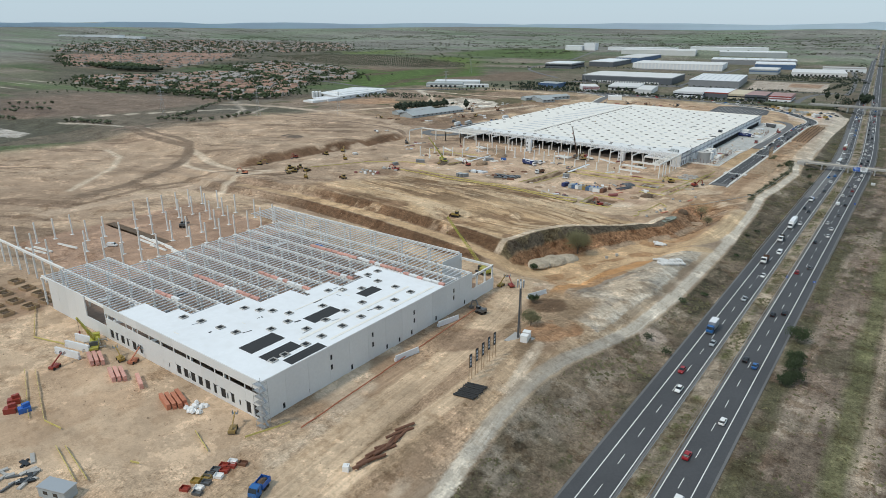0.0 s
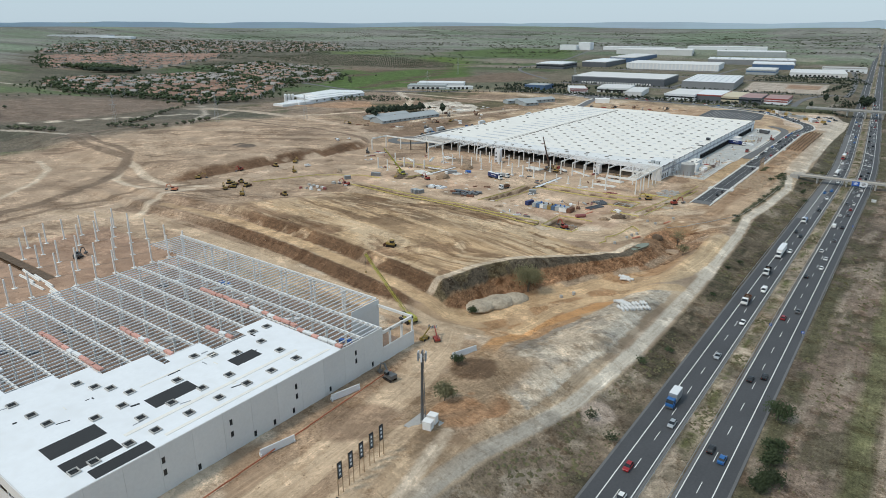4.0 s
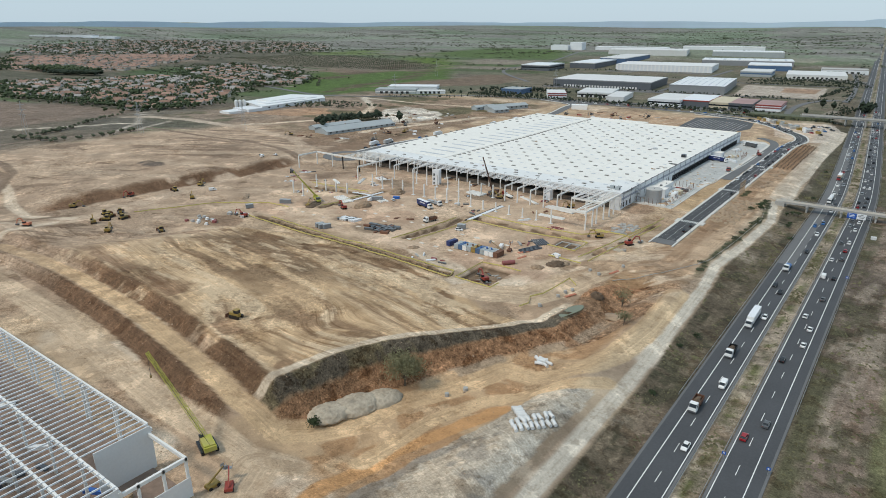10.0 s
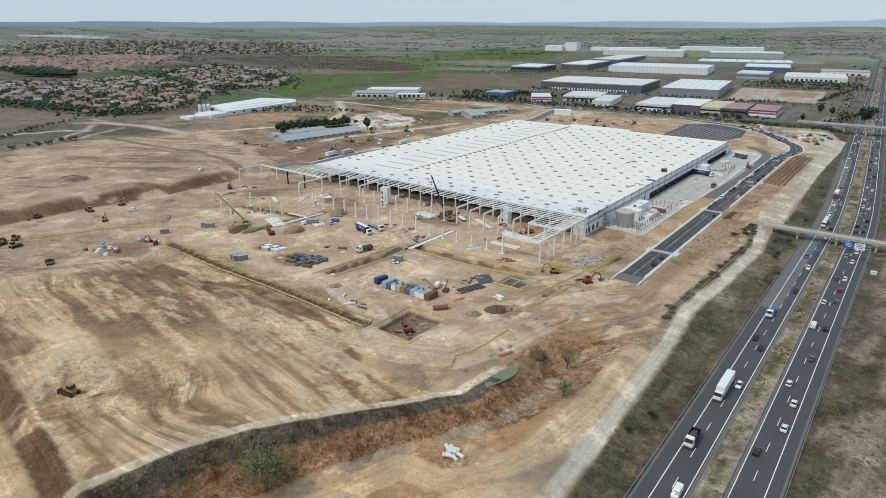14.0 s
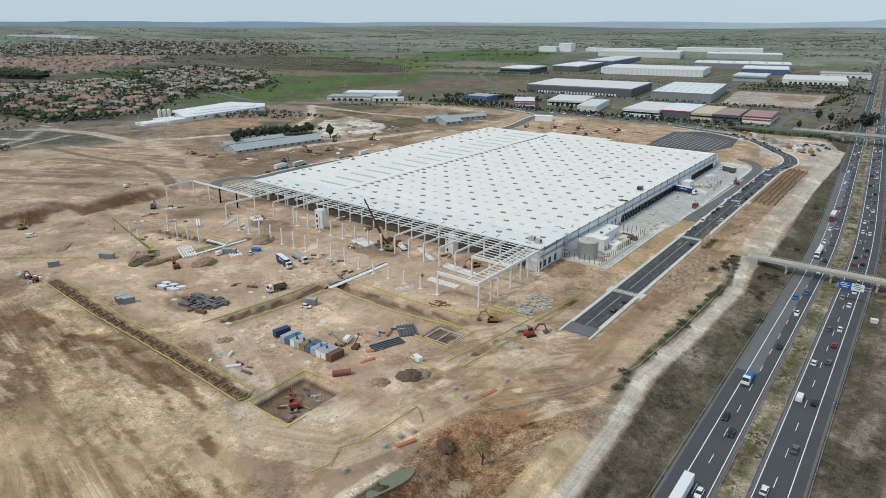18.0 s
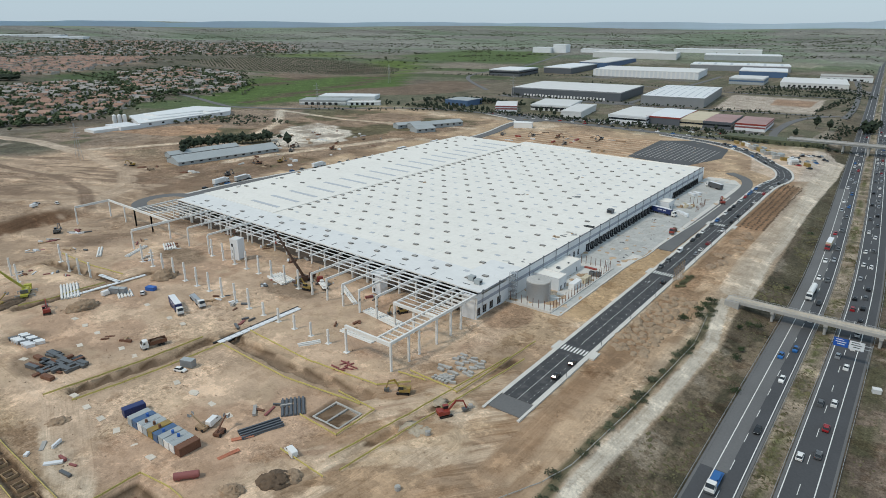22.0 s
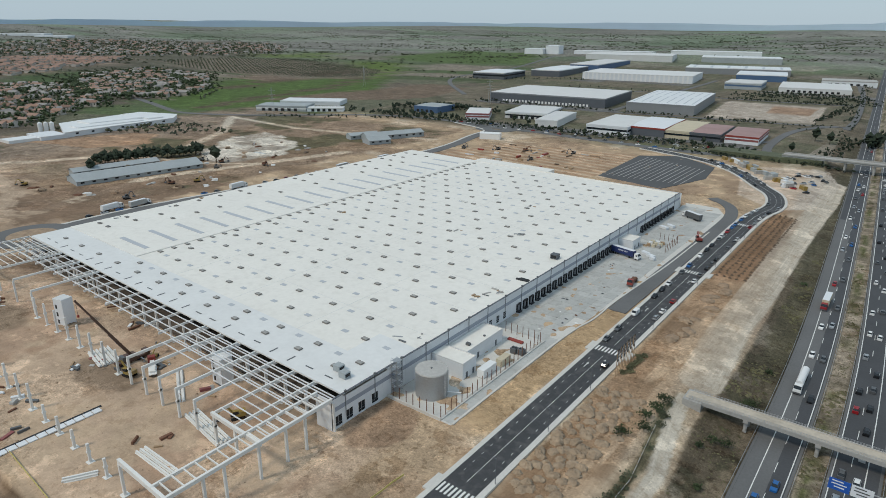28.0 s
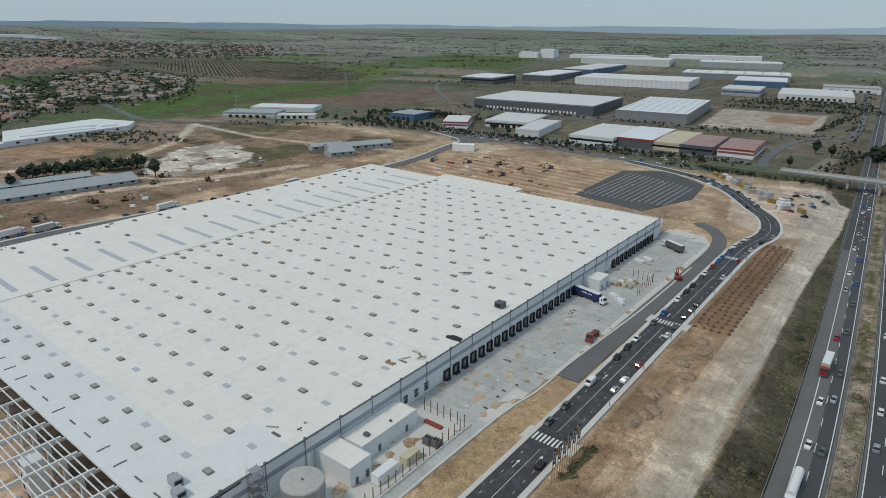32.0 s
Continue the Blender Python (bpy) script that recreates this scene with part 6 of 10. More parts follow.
for k in range(8):
    yy = 487 + 3.1 * k
    p2("purlin", slab(-237 if yy > 495 else -190.6, yy, -170, yy + 0.24, W2H + 0.3, W2H + 0.6), m_purlin)
p2("edge_beam", slab(-169.8, 459, -169.1, 508, W2H + 0.3, W2H + 1.3), m_steel)
p2("edge_beam", slab(-175.8, 459, -175.2, 508, W2H + 0.3, W2H + 1.1), m_steel)
for k in range(16):
    yy = 461 + 2.95 * k
    p2("purlin", slab(-175.3, yy, -169.5, yy + 0.26, W2H + 0.7, W2H + 1.1), m_steel)
p2("front_beam", slab(-190.6, 458.9, -169.4, 459.7, W2H - 0.3, W2H + 1.0), m_steel)
p2("front_beam", slab(-190.6, 483.9, -169.4, 484.7, W2H - 0.4, W2H + 0.7), m_steel)
for y in (459.3, 468.3, 473.8, 483.6, 492.0, 498.4):
    p2("column", Mb().box(-169.75, y - 0.32, -0.5, -169.1, y + 0.32, W2H + 0.3), m_steel)
p2("column", Mb().cbox(-190.6, shy(-190.6, 459.3), -0.3, 0.65, 0.65, W2H - 0.3).cbox(-190.6, shy(-190.6, 459.3), -0.3, 1.9, 1.9, 0.42), m_steel)
# west end: frame bay over the corner
for x in (-316, -334, -352, -370, -388):
    for y in (486, 509):
        p2("column", Mb().cbox(x, shy(x, y), 0, 0.6, 0.6, W2H - 0.2), m_steel)
    p2("rafter", slab(x - 0.25, 486, x + 0.25, 512, W2H - 0.2, W2H + 0.6), m_steel)
p2("edge_beam", slab(-418, 485.6, -352, 486.3, W2H - 0.2, W2H + 0.9), m_steel)
p2("edge_beam", slab(-418, 467, -417.3, 486, W2H - 0.2, W2H + 0.9), m_steel)
p2("edge_beam", slab(-352, 466, -351.3, 486, W2H - 0.2, W2H + 0.9), m_steel)
for k in range(9):
    yy = 488 + 2.9 * k
    p2("purlin", slab(-386, yy, -352, yy + 0.24, W2H + 0.6, W2H + 0.9), m_steel)
for x, y in ((-418, 467), (-418, 486), (-400, 486), (-388, 486), (-352, 466), (-370, 486)):
    p2("column", Mb().cbox(x, shy(x, y), -0.2, 0.6, 0.6, W2H), m_steel)
# free-standing columns on the platform
short_mesh = Mb().box(-0.32, -0.32, 0, 0.32, 0.32, 8.6).box(-0.32, -0.55, 4.4, 0.32, 0.55, 5.0).box(-1.0, -1.0, -0.3, 1.0, 1.0, 0.12).mesh("precast_column", m_steel)
low_mesh = Mb().box(-0.32, -0.32, 0, 0.32, 0.32, 5.6).box(-0.32, -0.5, 2.9, 0.32, 0.5, 3.4).box(-0.9, -0.9, -0.3, 0.9, 0.9, 0.12).mesh("precast_column", m_steel)
COLS2 = [(-190.9 - 9.35 * i, 459.6, low_mesh if i < 6 else short_mesh) for i in range(1, 16)] + [(-247 - 9.3 * i, 485.2, short_mesh) for i in range(0, 8)] + [(-362, 441, short_mesh), (-352, 440, short_mesh), (-342, 440, short_mesh), (-331.9, 440.3, short_mesh), (-361, 419.3, short_mesh), (-350, 417.8, short_mesh)]
for x, y, me in COLS2:
    ob = new("precast_column", me)
    ob.matrix_world = put(x, shy(x, y) - (0.03 * (-169.8 - x) if y < 445 else 0), 0)
    tagged(ob, "free-standing pale precast column on a footing", "column", "columns of the open platform")
# plant and gear on the roof
for x, y, ln in ((-180.4, 521.4, 2.6), (-176.2, 519.6, 2.6)):
    v = thing("air_unit", "grey-green boxed ventilation unit on the roof", "ventilation unit", "roof units", at=pose(x, y, W2H + 0.02))
    part("casing", Mb().box(-1.3, -1.2, 0.2, 1.3, 1.2, 2.0), m_shed, v)
    part("grille", Mb().box(-1.32, -0.9, 0.6, -1.3, 0.9, 1.6).box(1.3, -0.9, 0.6, 1.32, 0.9, 1.6), m_dark, v)
    part("skid", Mb().box(-1.4, -1.1, 0, 1.4, -0.9, 0.2).box(-1.4, 0.9, 0, 1.4, 1.1, 0.2), m_metal, v)
v = thing("air_unit", "dark boxed ventilation unit on the roof edge", "ventilation unit", "roof units", at=pose(-175.5, 648, W2H + 0.02))
part("casing", Mb().box(-1.6, -1.5, 0.2, 1.6, 1.5, 2.2), m_greyblue, v)
part("grille", Mb().box(-1.2, -1.52, 0.5, 1.2, -1.5, 1.8), m_dark, v)
solid("tarpaulin", Mb().lump(0, 0, 0, 3.2, 1.6, 0.5, random.Random(3), 11, 3, 0.3), m_black, "crumpled black tarpaulin on the white roof", "tarpaulin", at=pose(-173.8, 617.5, W2H))
for x, y in ((-178.7, 593.6), (-176, 602.6), (-174.5, 553.8), (-179.2, 548.6), (-176.5, 596), (-173.4, 600), (-232, 655), (-206, 668), (-262, 702), (-226, 716), (-300, 640), (-385, 560), (-383, 590), (-386, 610)):
    for q in range(rnd.randint(2, 5)):
        solid("roofing_offcut", Mb().cbox(0, 0, 0, rnd.uniform(0.5, 3.6), rnd.uniform(0.15, 0.9), rnd.uniform(0.08, 0.5)), rnd.choice([m_conc, m_cargrey, m_metal, m_wood, m_panel]), "loose grey roofing material lying on the roof", "building material", "gear on the roof", at=pose(x + rnd.uniform(-2, 2), y + rnd.uniform(-2, 2), W2H + (0.26 if x < -322 else 0.0), 0, 0, rnd.choice([0, 90, 30, 65])))
# stair scaffold at the hall's corner
sc2 = thing("scaffold_tower", "grey tube scaffold stair tower against the white wall", "scaffold", at=pose(-168.4, 533.8, -0.2))
for sx in (-1.1, 1.1):
    for sy in (-1.4, 1.4):
        part("standard", Mb().tube((sx, sy, 0), (sx, sy, 12.2), 0.07, n=6), m_metal, sc2)
for k in range(6):
    z = 1.8 + 2.0 * k
    part("platform", Mb().box(-1.1, -1.3, z, 1.1, 1.3, z + 0.08), m_metal, sc2)
    part("guard", Mb().beam((-1.1, -1.4, z + 1), (1.1, -1.4, z + 1), 0.06, 0.06).beam((1.1, -1.4, z + 1), (1.1, 1.4, z + 1), 0.06, 0.06).beam((1.1, -1.4, z - 1.6), (1.1, 1.4, z + 0.1), 0.07, 0.07), m_metal, sc2)

# ---- vehicles ----
def loft(sections):
    """A closed body from cross-sections: lists of (x, y, z) of equal length."""
    mb, n = Mb(), len(sections[0])
    pts = [p for s in sections for p in s]
    faces = []
    for k in range(len(sections) - 1):
        for i in range(n):
            a, b = k * n + i, k * n + (i + 1) % n
            faces.append((a, b, b + n, a + n))
    faces += [tuple(range(n - 1, -1, -1)), tuple(range((len(sections) - 1) * n, len(sections) * n))]
    return mb.poly(pts, faces)


def ring(y, w, z0, z1, tw=None):
    """A car-like cross-section at y: wide below, narrower on top."""
    tw = w if tw is None else tw
    return [(-w, y, z0), (w, y, z0), (w, y, (z0 + z1) / 2 + 0.1), (tw, y, z1), (-tw, y, z1), (-w, y, (z0 + z1) / 2 + 0.1)]


WHEEL = None
CARS = {}


def make_car(mat, label, kind):
    """A car that points along +y, about 4.3 m long."""
    global WHEEL
    car = thing("car", label, "car", "traffic")
    if kind == "van":
        part("body", loft([ring(-2.45, 0.88, 0.35, 1.85, 0.80), ring(-2.3, 0.95, 0.3, 1.95, 0.85), ring(1.1, 0.95, 0.3, 1.95, 0.85), ring(1.9, 0.95, 0.3, 1.15, 0.85), ring(2.5, 0.85, 0.35, 0.85, 0.75)]), mat, car)
        part("windscreen", loft([[(-0.8, 1.16, 1.88), (0.8, 1.16, 1.88), (0.8, 1.2, 1.9), (-0.8, 1.2, 1.9)], [(-0.82, 1.86, 1.2), (0.82, 1.86, 1.2), (0.82, 1.9, 1.25), (-0.82, 1.9, 1.25)]]), m_glass, car)
        part("side_windows", Mb().box(-0.93, 0.2, 1.25, -0.90, 1.1, 1.7).box(0.90, 0.2, 1.25, 0.93, 1.1, 1.7), m_glass, car)
        wb = 1.55
    else:
        rear = -2.15 if kind == "saloon" else -2.0
        part("body", loft([ring(rear, 0.78, 0.35, 0.88, 0.7), ring(rear + 0.2, 0.88, 0.28, 0.95, 0.82), ring(1.2, 0.88, 0.28, 0.92, 0.82), ring(1.95, 0.84, 0.3, 0.76, 0.74), ring(2.15, 0.74, 0.35, 0.62, 0.66)]), mat, car)
        cab0 = -1.5 if kind == "saloon" else -1.85
        part("glasshouse", loft([[(-0.78, cab0, 0.92), (0.78, cab0, 0.92), (0.62, cab0 + 0.45, 1.40), (-0.62, cab0 + 0.45, 1.40)], [(-0.80, 1.05, 0.90), (0.80, 1.05, 0.90), (0.62, 0.35, 1.42), (-0.62, 0.35, 1.42)]]), m_glass, car)
        part("roof", Mb().box(-0.6, cab0 + 0.5, 1.405, 0.6, 0.3, 1.46), mat, car)
        wb = 1.3
    part("headlights", Mb().box(-0.72, 2.0, 0.55, -0.4, 2.12, 0.68).box(0.4, 2.0, 0.55, 0.72, 2.12, 0.68), m_carwhite, car)
    back = -2.47 if kind == "van" else (-2.16 if kind == "saloon" else -2.01)
    part("tail_lights", Mb().box(-0.74, back, 0.65, -0.5, back + 0.08, 0.8).box(0.5, back, 0.65, 0.74, back + 0.08, 0.8), m_red, car)
    if WHEEL is None:
        WHEEL = Mb().tube((-0.11, 0, 0), (0.11, 0, 0), 0.32, n=12).mesh("wheel", m_rubber)
    for sx in (-0.8, 0.8):
        for sy in (-wb, wb):
            part("wheel", WHEEL, None, car, at=Matrix.Translation((sx, sy, 0.32)))
    return car


for key, mat, word in (("white", m_carwhite, "white"), ("silver", m_carsilver, "silver"), ("grey", m_cargrey, "dark grey"), ("black", m_carblack, "black"), ("red", m_carred, "dark red"), ("blue", m_carblue, "blue")):
    for kind, shape in (("hatch", "hatchback"), ("saloon", "saloon car")):
        CARS[key, kind] = (make_car, mat, f"{word} {shape} on the dark asphalt", kind)
CARS["white", "van"] = (make_car, m_carwhite, "white delivery van with dark windows", "van")
made_cars = {}


def car_at(key, kind, m, label="", group=""):
    if (key, kind) not in made_cars:
        fn, mat, lab, k = CARS[key, kind]
        ob = fn(mat, lab, k)
        ob.matrix_world = m
        made_cars[key, kind] = ob
    else:
        ob = copy_thing(made_cars[key, kind], m)
    if label or group:
        tagged(ob, label, group=group)
    return ob


made_far = {}


def far_car(key, m, group):
    """A car that is only seen from far off."""
    if key not in made_far:
        fn, mat, lab, k = CARS[key, "hatch"]
        c = thing("car", lab, "car", group, at=m)
        part("body", loft([ring(-2.1, 0.85, 0.08, 0.92, 0.78), ring(1.2, 0.88, 0.08, 0.92, 0.82), ring(2.15, 0.78, 0.12, 0.66, 0.68)]), mat, c)
        part("glasshouse", loft([[(-0.78, -1.7, 0.92), (0.78, -1.7, 0.92), (0.62, -1.3, 1.38), (-0.62, -1.3, 1.38)], [(-0.8, 1.05, 0.9), (0.8, 1.05, 0.9), (0.62, 0.35, 1.4), (-0.62, 0.35, 1.4)]]), m_glass, c)
        part("roof", Mb().box(-0.6, -1.25, 1.385, 0.6, 0.3, 1.45), mat, c)
        made_far[key] = c
        return c
    return tagged(copy_thing(made_far[key], m), group=group)


def lane_pose(u, y, north):
    return pose(u + float(road_shift(y)), y, road_z(y) + 0.02, 0, 0, 0 if north else 180)


TRUCK_Y = [232, 326, 367, 400, 471, 622, 699]
rnd = random.Random(5)
PAL = ["white"] * 7 + ["silver"] * 5 + ["grey"] * 5 + ["black"] * 5 + ["red"] * 2 + ["blue"] * 2
for u, north, gap in ((-70.5, False, 36), (-67.2, False, 30), (-54.8, True, 24), (-51.2, True, 21)):
    y = 70 + rnd.uniform(0, 20)
    while y < 1180:
        key = rnd.choice(PAL)
        kind = "van" if key == "white" and rnd.random() < 0.12 else rnd.choice(["hatch", "saloon", "hatch"])
        if not (u == -70.5 and any(abs(y - q) < 15 for q in TRUCK_Y)):
            if y > 520:
                far_car(key, lane_pose(u + rnd.uniform(-0.3, 0.3), y, north), "traffic")
            else:
                car_at(key, kind, lane_pose(u + rnd.uniform(-0.3, 0.3), y, north))
        y += gap * rnd.uniform(0.5, 1.7) * (1.9 if y < 330 else 1.3 if y < 560 else 1.0)
# queue on the inner road and cars waiting at its edge
for k in range(26):
    y = 606 + 9.4 * k + rnd.uniform(-2, 2)
    i = min(range(len(inner)), key=lambda q: abs(inner[q].y - y))
    for off, turn in ((-4.0, 180), (3.9, 0)):
        if rnd.random() < (0.70 if y > 640 else 0.62):
            key = rnd.choice(PAL)
            p = inner[i]
            d = (inner[min(i + 1, len(inner) - 1)] - inner[max(i - 1, 0)]).normalized()
            kind = "van" if key == "white" and rnd.random() < 0.4 else rnd.choice(["hatch", "saloon"])
            s = Vector((d.y, -d.x, 0)) * off
            (car_at if y < 700 else lambda k0, k1, mm, group: far_car(k0, mm, group))(key, kind, pose(p.x + s.x, y + s.y + rnd.uniform(-1, 1), 0.44, 0, 0, turn - math.degrees(math.atan2(d.x, d.y))), group="cars waiting on the access road")
for x, y, key in ((-124.2, 499, "black"), (-124.6, 488, "black"), (-124.6, 588, "black")):
    car_at(key, "hatch", pose(x, y, 0.44, 0, 0, 4), group="cars waiting on the access road")
for k in range(22):
    i = int(len(inner) * 0.74) + k
    if i < len(inner) - 1 and rnd.random() < 0.8:
        d = (inner[i + 1] - inner[i]).normalized()
        s = Vector((d.y, -d.x, 0)) * rnd.choice([3.9, -3.9])
        far_car(rnd.choice(PAL), pose(inner[i].x + s.x, inner[i].y + s.y, 0.44, 0, 0, -math.degrees(math.atan2(d.x, d.y))), group="cars waiting on the access road")

TWHEEL = Mb().tube((-0.15, 0, 0), (0.15, 0, 0), 0.5, n=14).mesh("wheel", m_rubber)


def lorry(name, m, cab_mat, load_mat, length, label, kind="box", group=""):
    """A lorry that points along +y, its tail at the origin's south."""
    t = thing(name, label, "lorry", group)
    L = length
    part("chassis", Mb().box(-0.45, 0, 0.6, 0.45, L, 0.95), m_cargrey, t)
    cy = L - 2.3
    cab = part("cab", loft([ring(cy, 1.22, 0.6, 3.1, 1.15), ring(cy + 1.6, 1.22, 0.6, 3.1, 1.1), ring(cy + 2.2, 1.2, 0.6, 2.0, 1.15), ring(cy + 2.3, 1.18, 0.6, 1.6, 1.15)]), cab_mat, t)
    part("windscreen", loft([[(-1.05, cy + 1.66, 2.98), (1.05, cy + 1.66, 2.98), (1.05, cy + 1.7, 3.0), (-1.05, cy + 1.7, 3.0)], [(-1.1, cy + 2.2, 2.02), (1.1, cy + 2.2, 2.02), (1.1, cy + 2.25, 2.05), (-1.1, cy + 2.25, 2.05)]]), m_glass, cab)
    part("side_window", Mb().box(-1.24, cy + 0.9, 1.9, -1.2, cy + 1.6, 2.6).box(1.2, cy + 0.9, 1.9, 1.24, cy + 1.6, 2.6), m_glass, cab)
    part("bumper", Mb().box(-1.2, cy + 2.3, 0.45, 1.2, cy + 2.4, 0.95), m_cargrey, cab)
    if kind == "box":
        tr = part("trailer_box", Mb().box(-1.27, 0, 1.05, 1.27, L - 3.0, 3.95), load_mat, t)
        part("roof", Mb().box(-1.24, 0.03, 3.95, 1.24, L - 3.03, 4.0), m_panel_w, tr)
        if load_mat is m_navy:
            for q in range(8):
                yy = L * 0.26 + q * 0.62 + (0.5 if q > 4 else 0)
                part("text_bar", Mb().box(1.272, yy, 2.5, 1.28, yy + 0.42, 3.15).box(-1.28, yy, 2.5, -1.272, yy + 0.42, 3.15), m_signwhite, tr)
    elif kind == "tipper":
        tr = part("tipper_body", Mb().box(-1.25, 0, 1.1, 1.25, L - 2.8, 1.25).box(-1.25, 0, 1.25, -1.15, L - 2.8, 2.5).box(1.15, 0, 1.25, 1.25, L - 2.8, 2.5).box(-1.15, 0, 1.25, 1.15, 0.1, 2.4).box(-1.15, L - 2.9, 1.25, 1.15, L - 2.8, 2.8), load_mat, t)
        part("load", Mb().lump(0, (L - 2.8) / 2, 1.25, 1.1, (L - 3.2) / 2, 1.2, random.Random(3), 10, 3), m_darkearth, tr)
    elif kind == "tank":
        part("tank_body", Mb().tube((0, 0, 2.4), (0, L - 3.2, 2.4), 1.2, n=20), load_mat, t)
    else:
        part("flat_bed", Mb().box(-1.25, 0, 1.0, 1.25, L - 2.8, 1.2), load_mat, t)
        part("load", Mb().box(-0.9, 1, 1.2, 0.9, L * 0.5, 1.9).box(-0.6, L * 0.55, 1.2, 0.8, L - 3.2, 2.4), load_mat if kind == "flat" else m_rust, t)
    ys = [1.2, 2.5, L - 1.3] + ([3.8, L - 5.0] if L > 11 else [])
    for yy in ys:
        for sx in (-1.05, 1.05):
            part("wheel", TWHEEL, None, t, at=Matrix.Translation((sx, yy, 0.5)))
    t.matrix_world = m
    return t


lorry("lorry", lane_pose(-70.6, 236, False), m_carblue, m_carsilver, 8.5, "blue lorry with a grey covered body on the motorway", "box", "motorway lorries")
lorry("tipper_lorry", lane_pose(-70.6, 330, False), m_carwhite, m_rust, 8.5, "white tipper lorry with a brown body on the motorway", "tipper", "motorway lorries")
lorry("tipper_lorry", lane_pose(-70.6, 371, False), m_carwhite, m_carblack, 8.0, "white tipper lorry with a black body on the motorway", "tipper", "motorway lorries")
lorry("articulated_lorry", lane_pose(-70.6, 408, False), m_carwhite, m_carwhite, 16.0, "long white articulated lorry on the motorway", "box", "motorway lorries")
lorry("flatbed_lorry", lane_pose(-70.6, 476, False), m_carwhite, m_carblue, 9.5, "white lorry with a blue flat bed on the motorway", "flat", "motorway lorries")
lorry("tanker_lorry", lane_pose(-70.8, 630, False), m_carwhite, m_carwhite, 15.0, "white tanker lorry on the motorway", "tank", "motorway lorries")
lorry("articulated_lorry", lane_pose(-71.0, 706, False), m_carred, m_cream, 14.0, "red articulated lorry with a cream trailer on the motorway", "box", "motorway lorries")
lorry("articulated_lorry", pose(-168.8, 697.6, 0.17, 0, 0, -104), m_carwhite, m_navy, 15.5, "navy blue articulated lorry backed up to a dock", "box", "lorries in the yard")
lorry("flatbed_lorry", pose(-145.8, 668.5, 0.17, 0, 0, 186), m_red, m_rust, 9.5, "red flatbed lorry parked in the yard", "bed", "lorries in the yard")
lorry("articulated_lorry", pose(-150, 778, 0.17, 0, 0, 60), m_carwhite, m_cargrey, 14, "dark lorry turning in the yard", "box", "lorries in the yard")
lorry("articulated_lorry", pose(-275.5, 446.0, gz(-270, 444), 0, 0, -108), m_carwhite, m_navy, 14.0, "navy blue articulated lorry standing on bare earth", "box", "site lorries")
lorry("flatbed_lorry", pose(-275.0, 454.6, gz(-270, 452), 0, 0, -106), m_carwhite, m_carsilver, 14.0, "white lorry loaded with wrapped panels on bare earth", "flat", "site lorries")
lorry("tipper_lorry", pose(-246.4, 426.0, gz(-246, 423), 0, 0, 165), m_carwhite, m_rust, 8.5, "white tipper lorry with a rusty body on bare earth", "tipper", "site lorries")
for x, y, a, key, kind in ((-190.7, 407.2, 20, "white", "van"), (-224.5, 417.8, -70, "white", "hatch"), (-162.5, 411.5, 75, "white", "van"), (-294.6, 443.9, 60, "white", "hatch"), (-305.9, 434.9, 10, "white", "van"), (-453.3, 467, 30, "white", "van"), (-450.4, 478.3, 80, "white", "hatch"), (-409.7, 390.5, -30, "white", "van"), (-458, 470, 10, "silver", "hatch"), (-339, 140.5, -60, "white", "van")):
    car_at(key, kind, put(x, y, a, 0.05), f"{key} {'van' if kind == 'van' else 'car'} parked on the bare earth", "cars on the building site")

# ---- bridge over the motorway ----
m_dusty = surface("dusty_farm_roadway", (0.50, 0.44, 0.36), 0.9, vary=0.2, fine=0.8, large=0.1, bump=0.1)
bridge = thing("overbridge", "plain concrete farm-track bridge over the motorway", "bridge", at=pose(-60, 586, 0))
bpy.context.view_layer.update()
BINV = bridge.matrix_world.inverted()


def pb(name, mb, mat, label="", parent=None):
    ob = part(name, mb, mat, parent or bridge, label)
    if parent is None:
        ob.matrix_parent_inverse = BINV
    return ob


pb("deck", Mb().box(-96, 583.6, 0.5, -26, 588.8, 1.5), m_conc)
pb("roadway", Mb().box(-97, 583.92, 1.5, -25, 588.48, 1.56), m_dusty, "dusty pale roadway")
for y in (583.6, 588.5):
    pb("parapet", Mb().box(-96, y, 1.5, -26, y + 0.3, 1.8), m_conc)
    rail = Mb().beam((-96, y + 0.15, 2.5), (-26, y + 0.15, 2.5), 0.08, 0.08).beam((-96, y + 0.15, 2.2), (-26, y + 0.15, 2.2), 0.06, 0.06)
    pb("handrail", rail, m_metal)
    for k in range(18):
        x = -95 + 4.0 * k
        pb("baluster", Mb().box(x - 0.05, y + 0.1, 1.8, x + 0.05, y + 0.2, 2.5), m_metal)
for x in (-79.6, -61.2, -43.4):
    z = gz(x, 586)
    for y in (584.4, 588.0):
        pb("pier", Mb().tube((x, y, z - 0.5), (x, y, 0.1), 0.55, n=14), m_conc)
    pb("pier_cap", Mb().box(x - 0.7, 583.3, -0.3, x + 0.7, 589.1, 0.6), m_conc)
pb("abutment", Mb().box(-97.5, 582.8, -2.5, -92, 589.6, 1.45), m_conc)
pb("abutment", Mb().box(-31, 582.8, -4, -24.5, 589.6, 1.45), m_conc)
tagged(part("ramp_east", Mb().prism([(-25, 580), (30, 584), (30, 588), (-25, 592)], -3.4, 1.4), m_earth), "earth ramp behind the bridge", "ground", kind="structure")
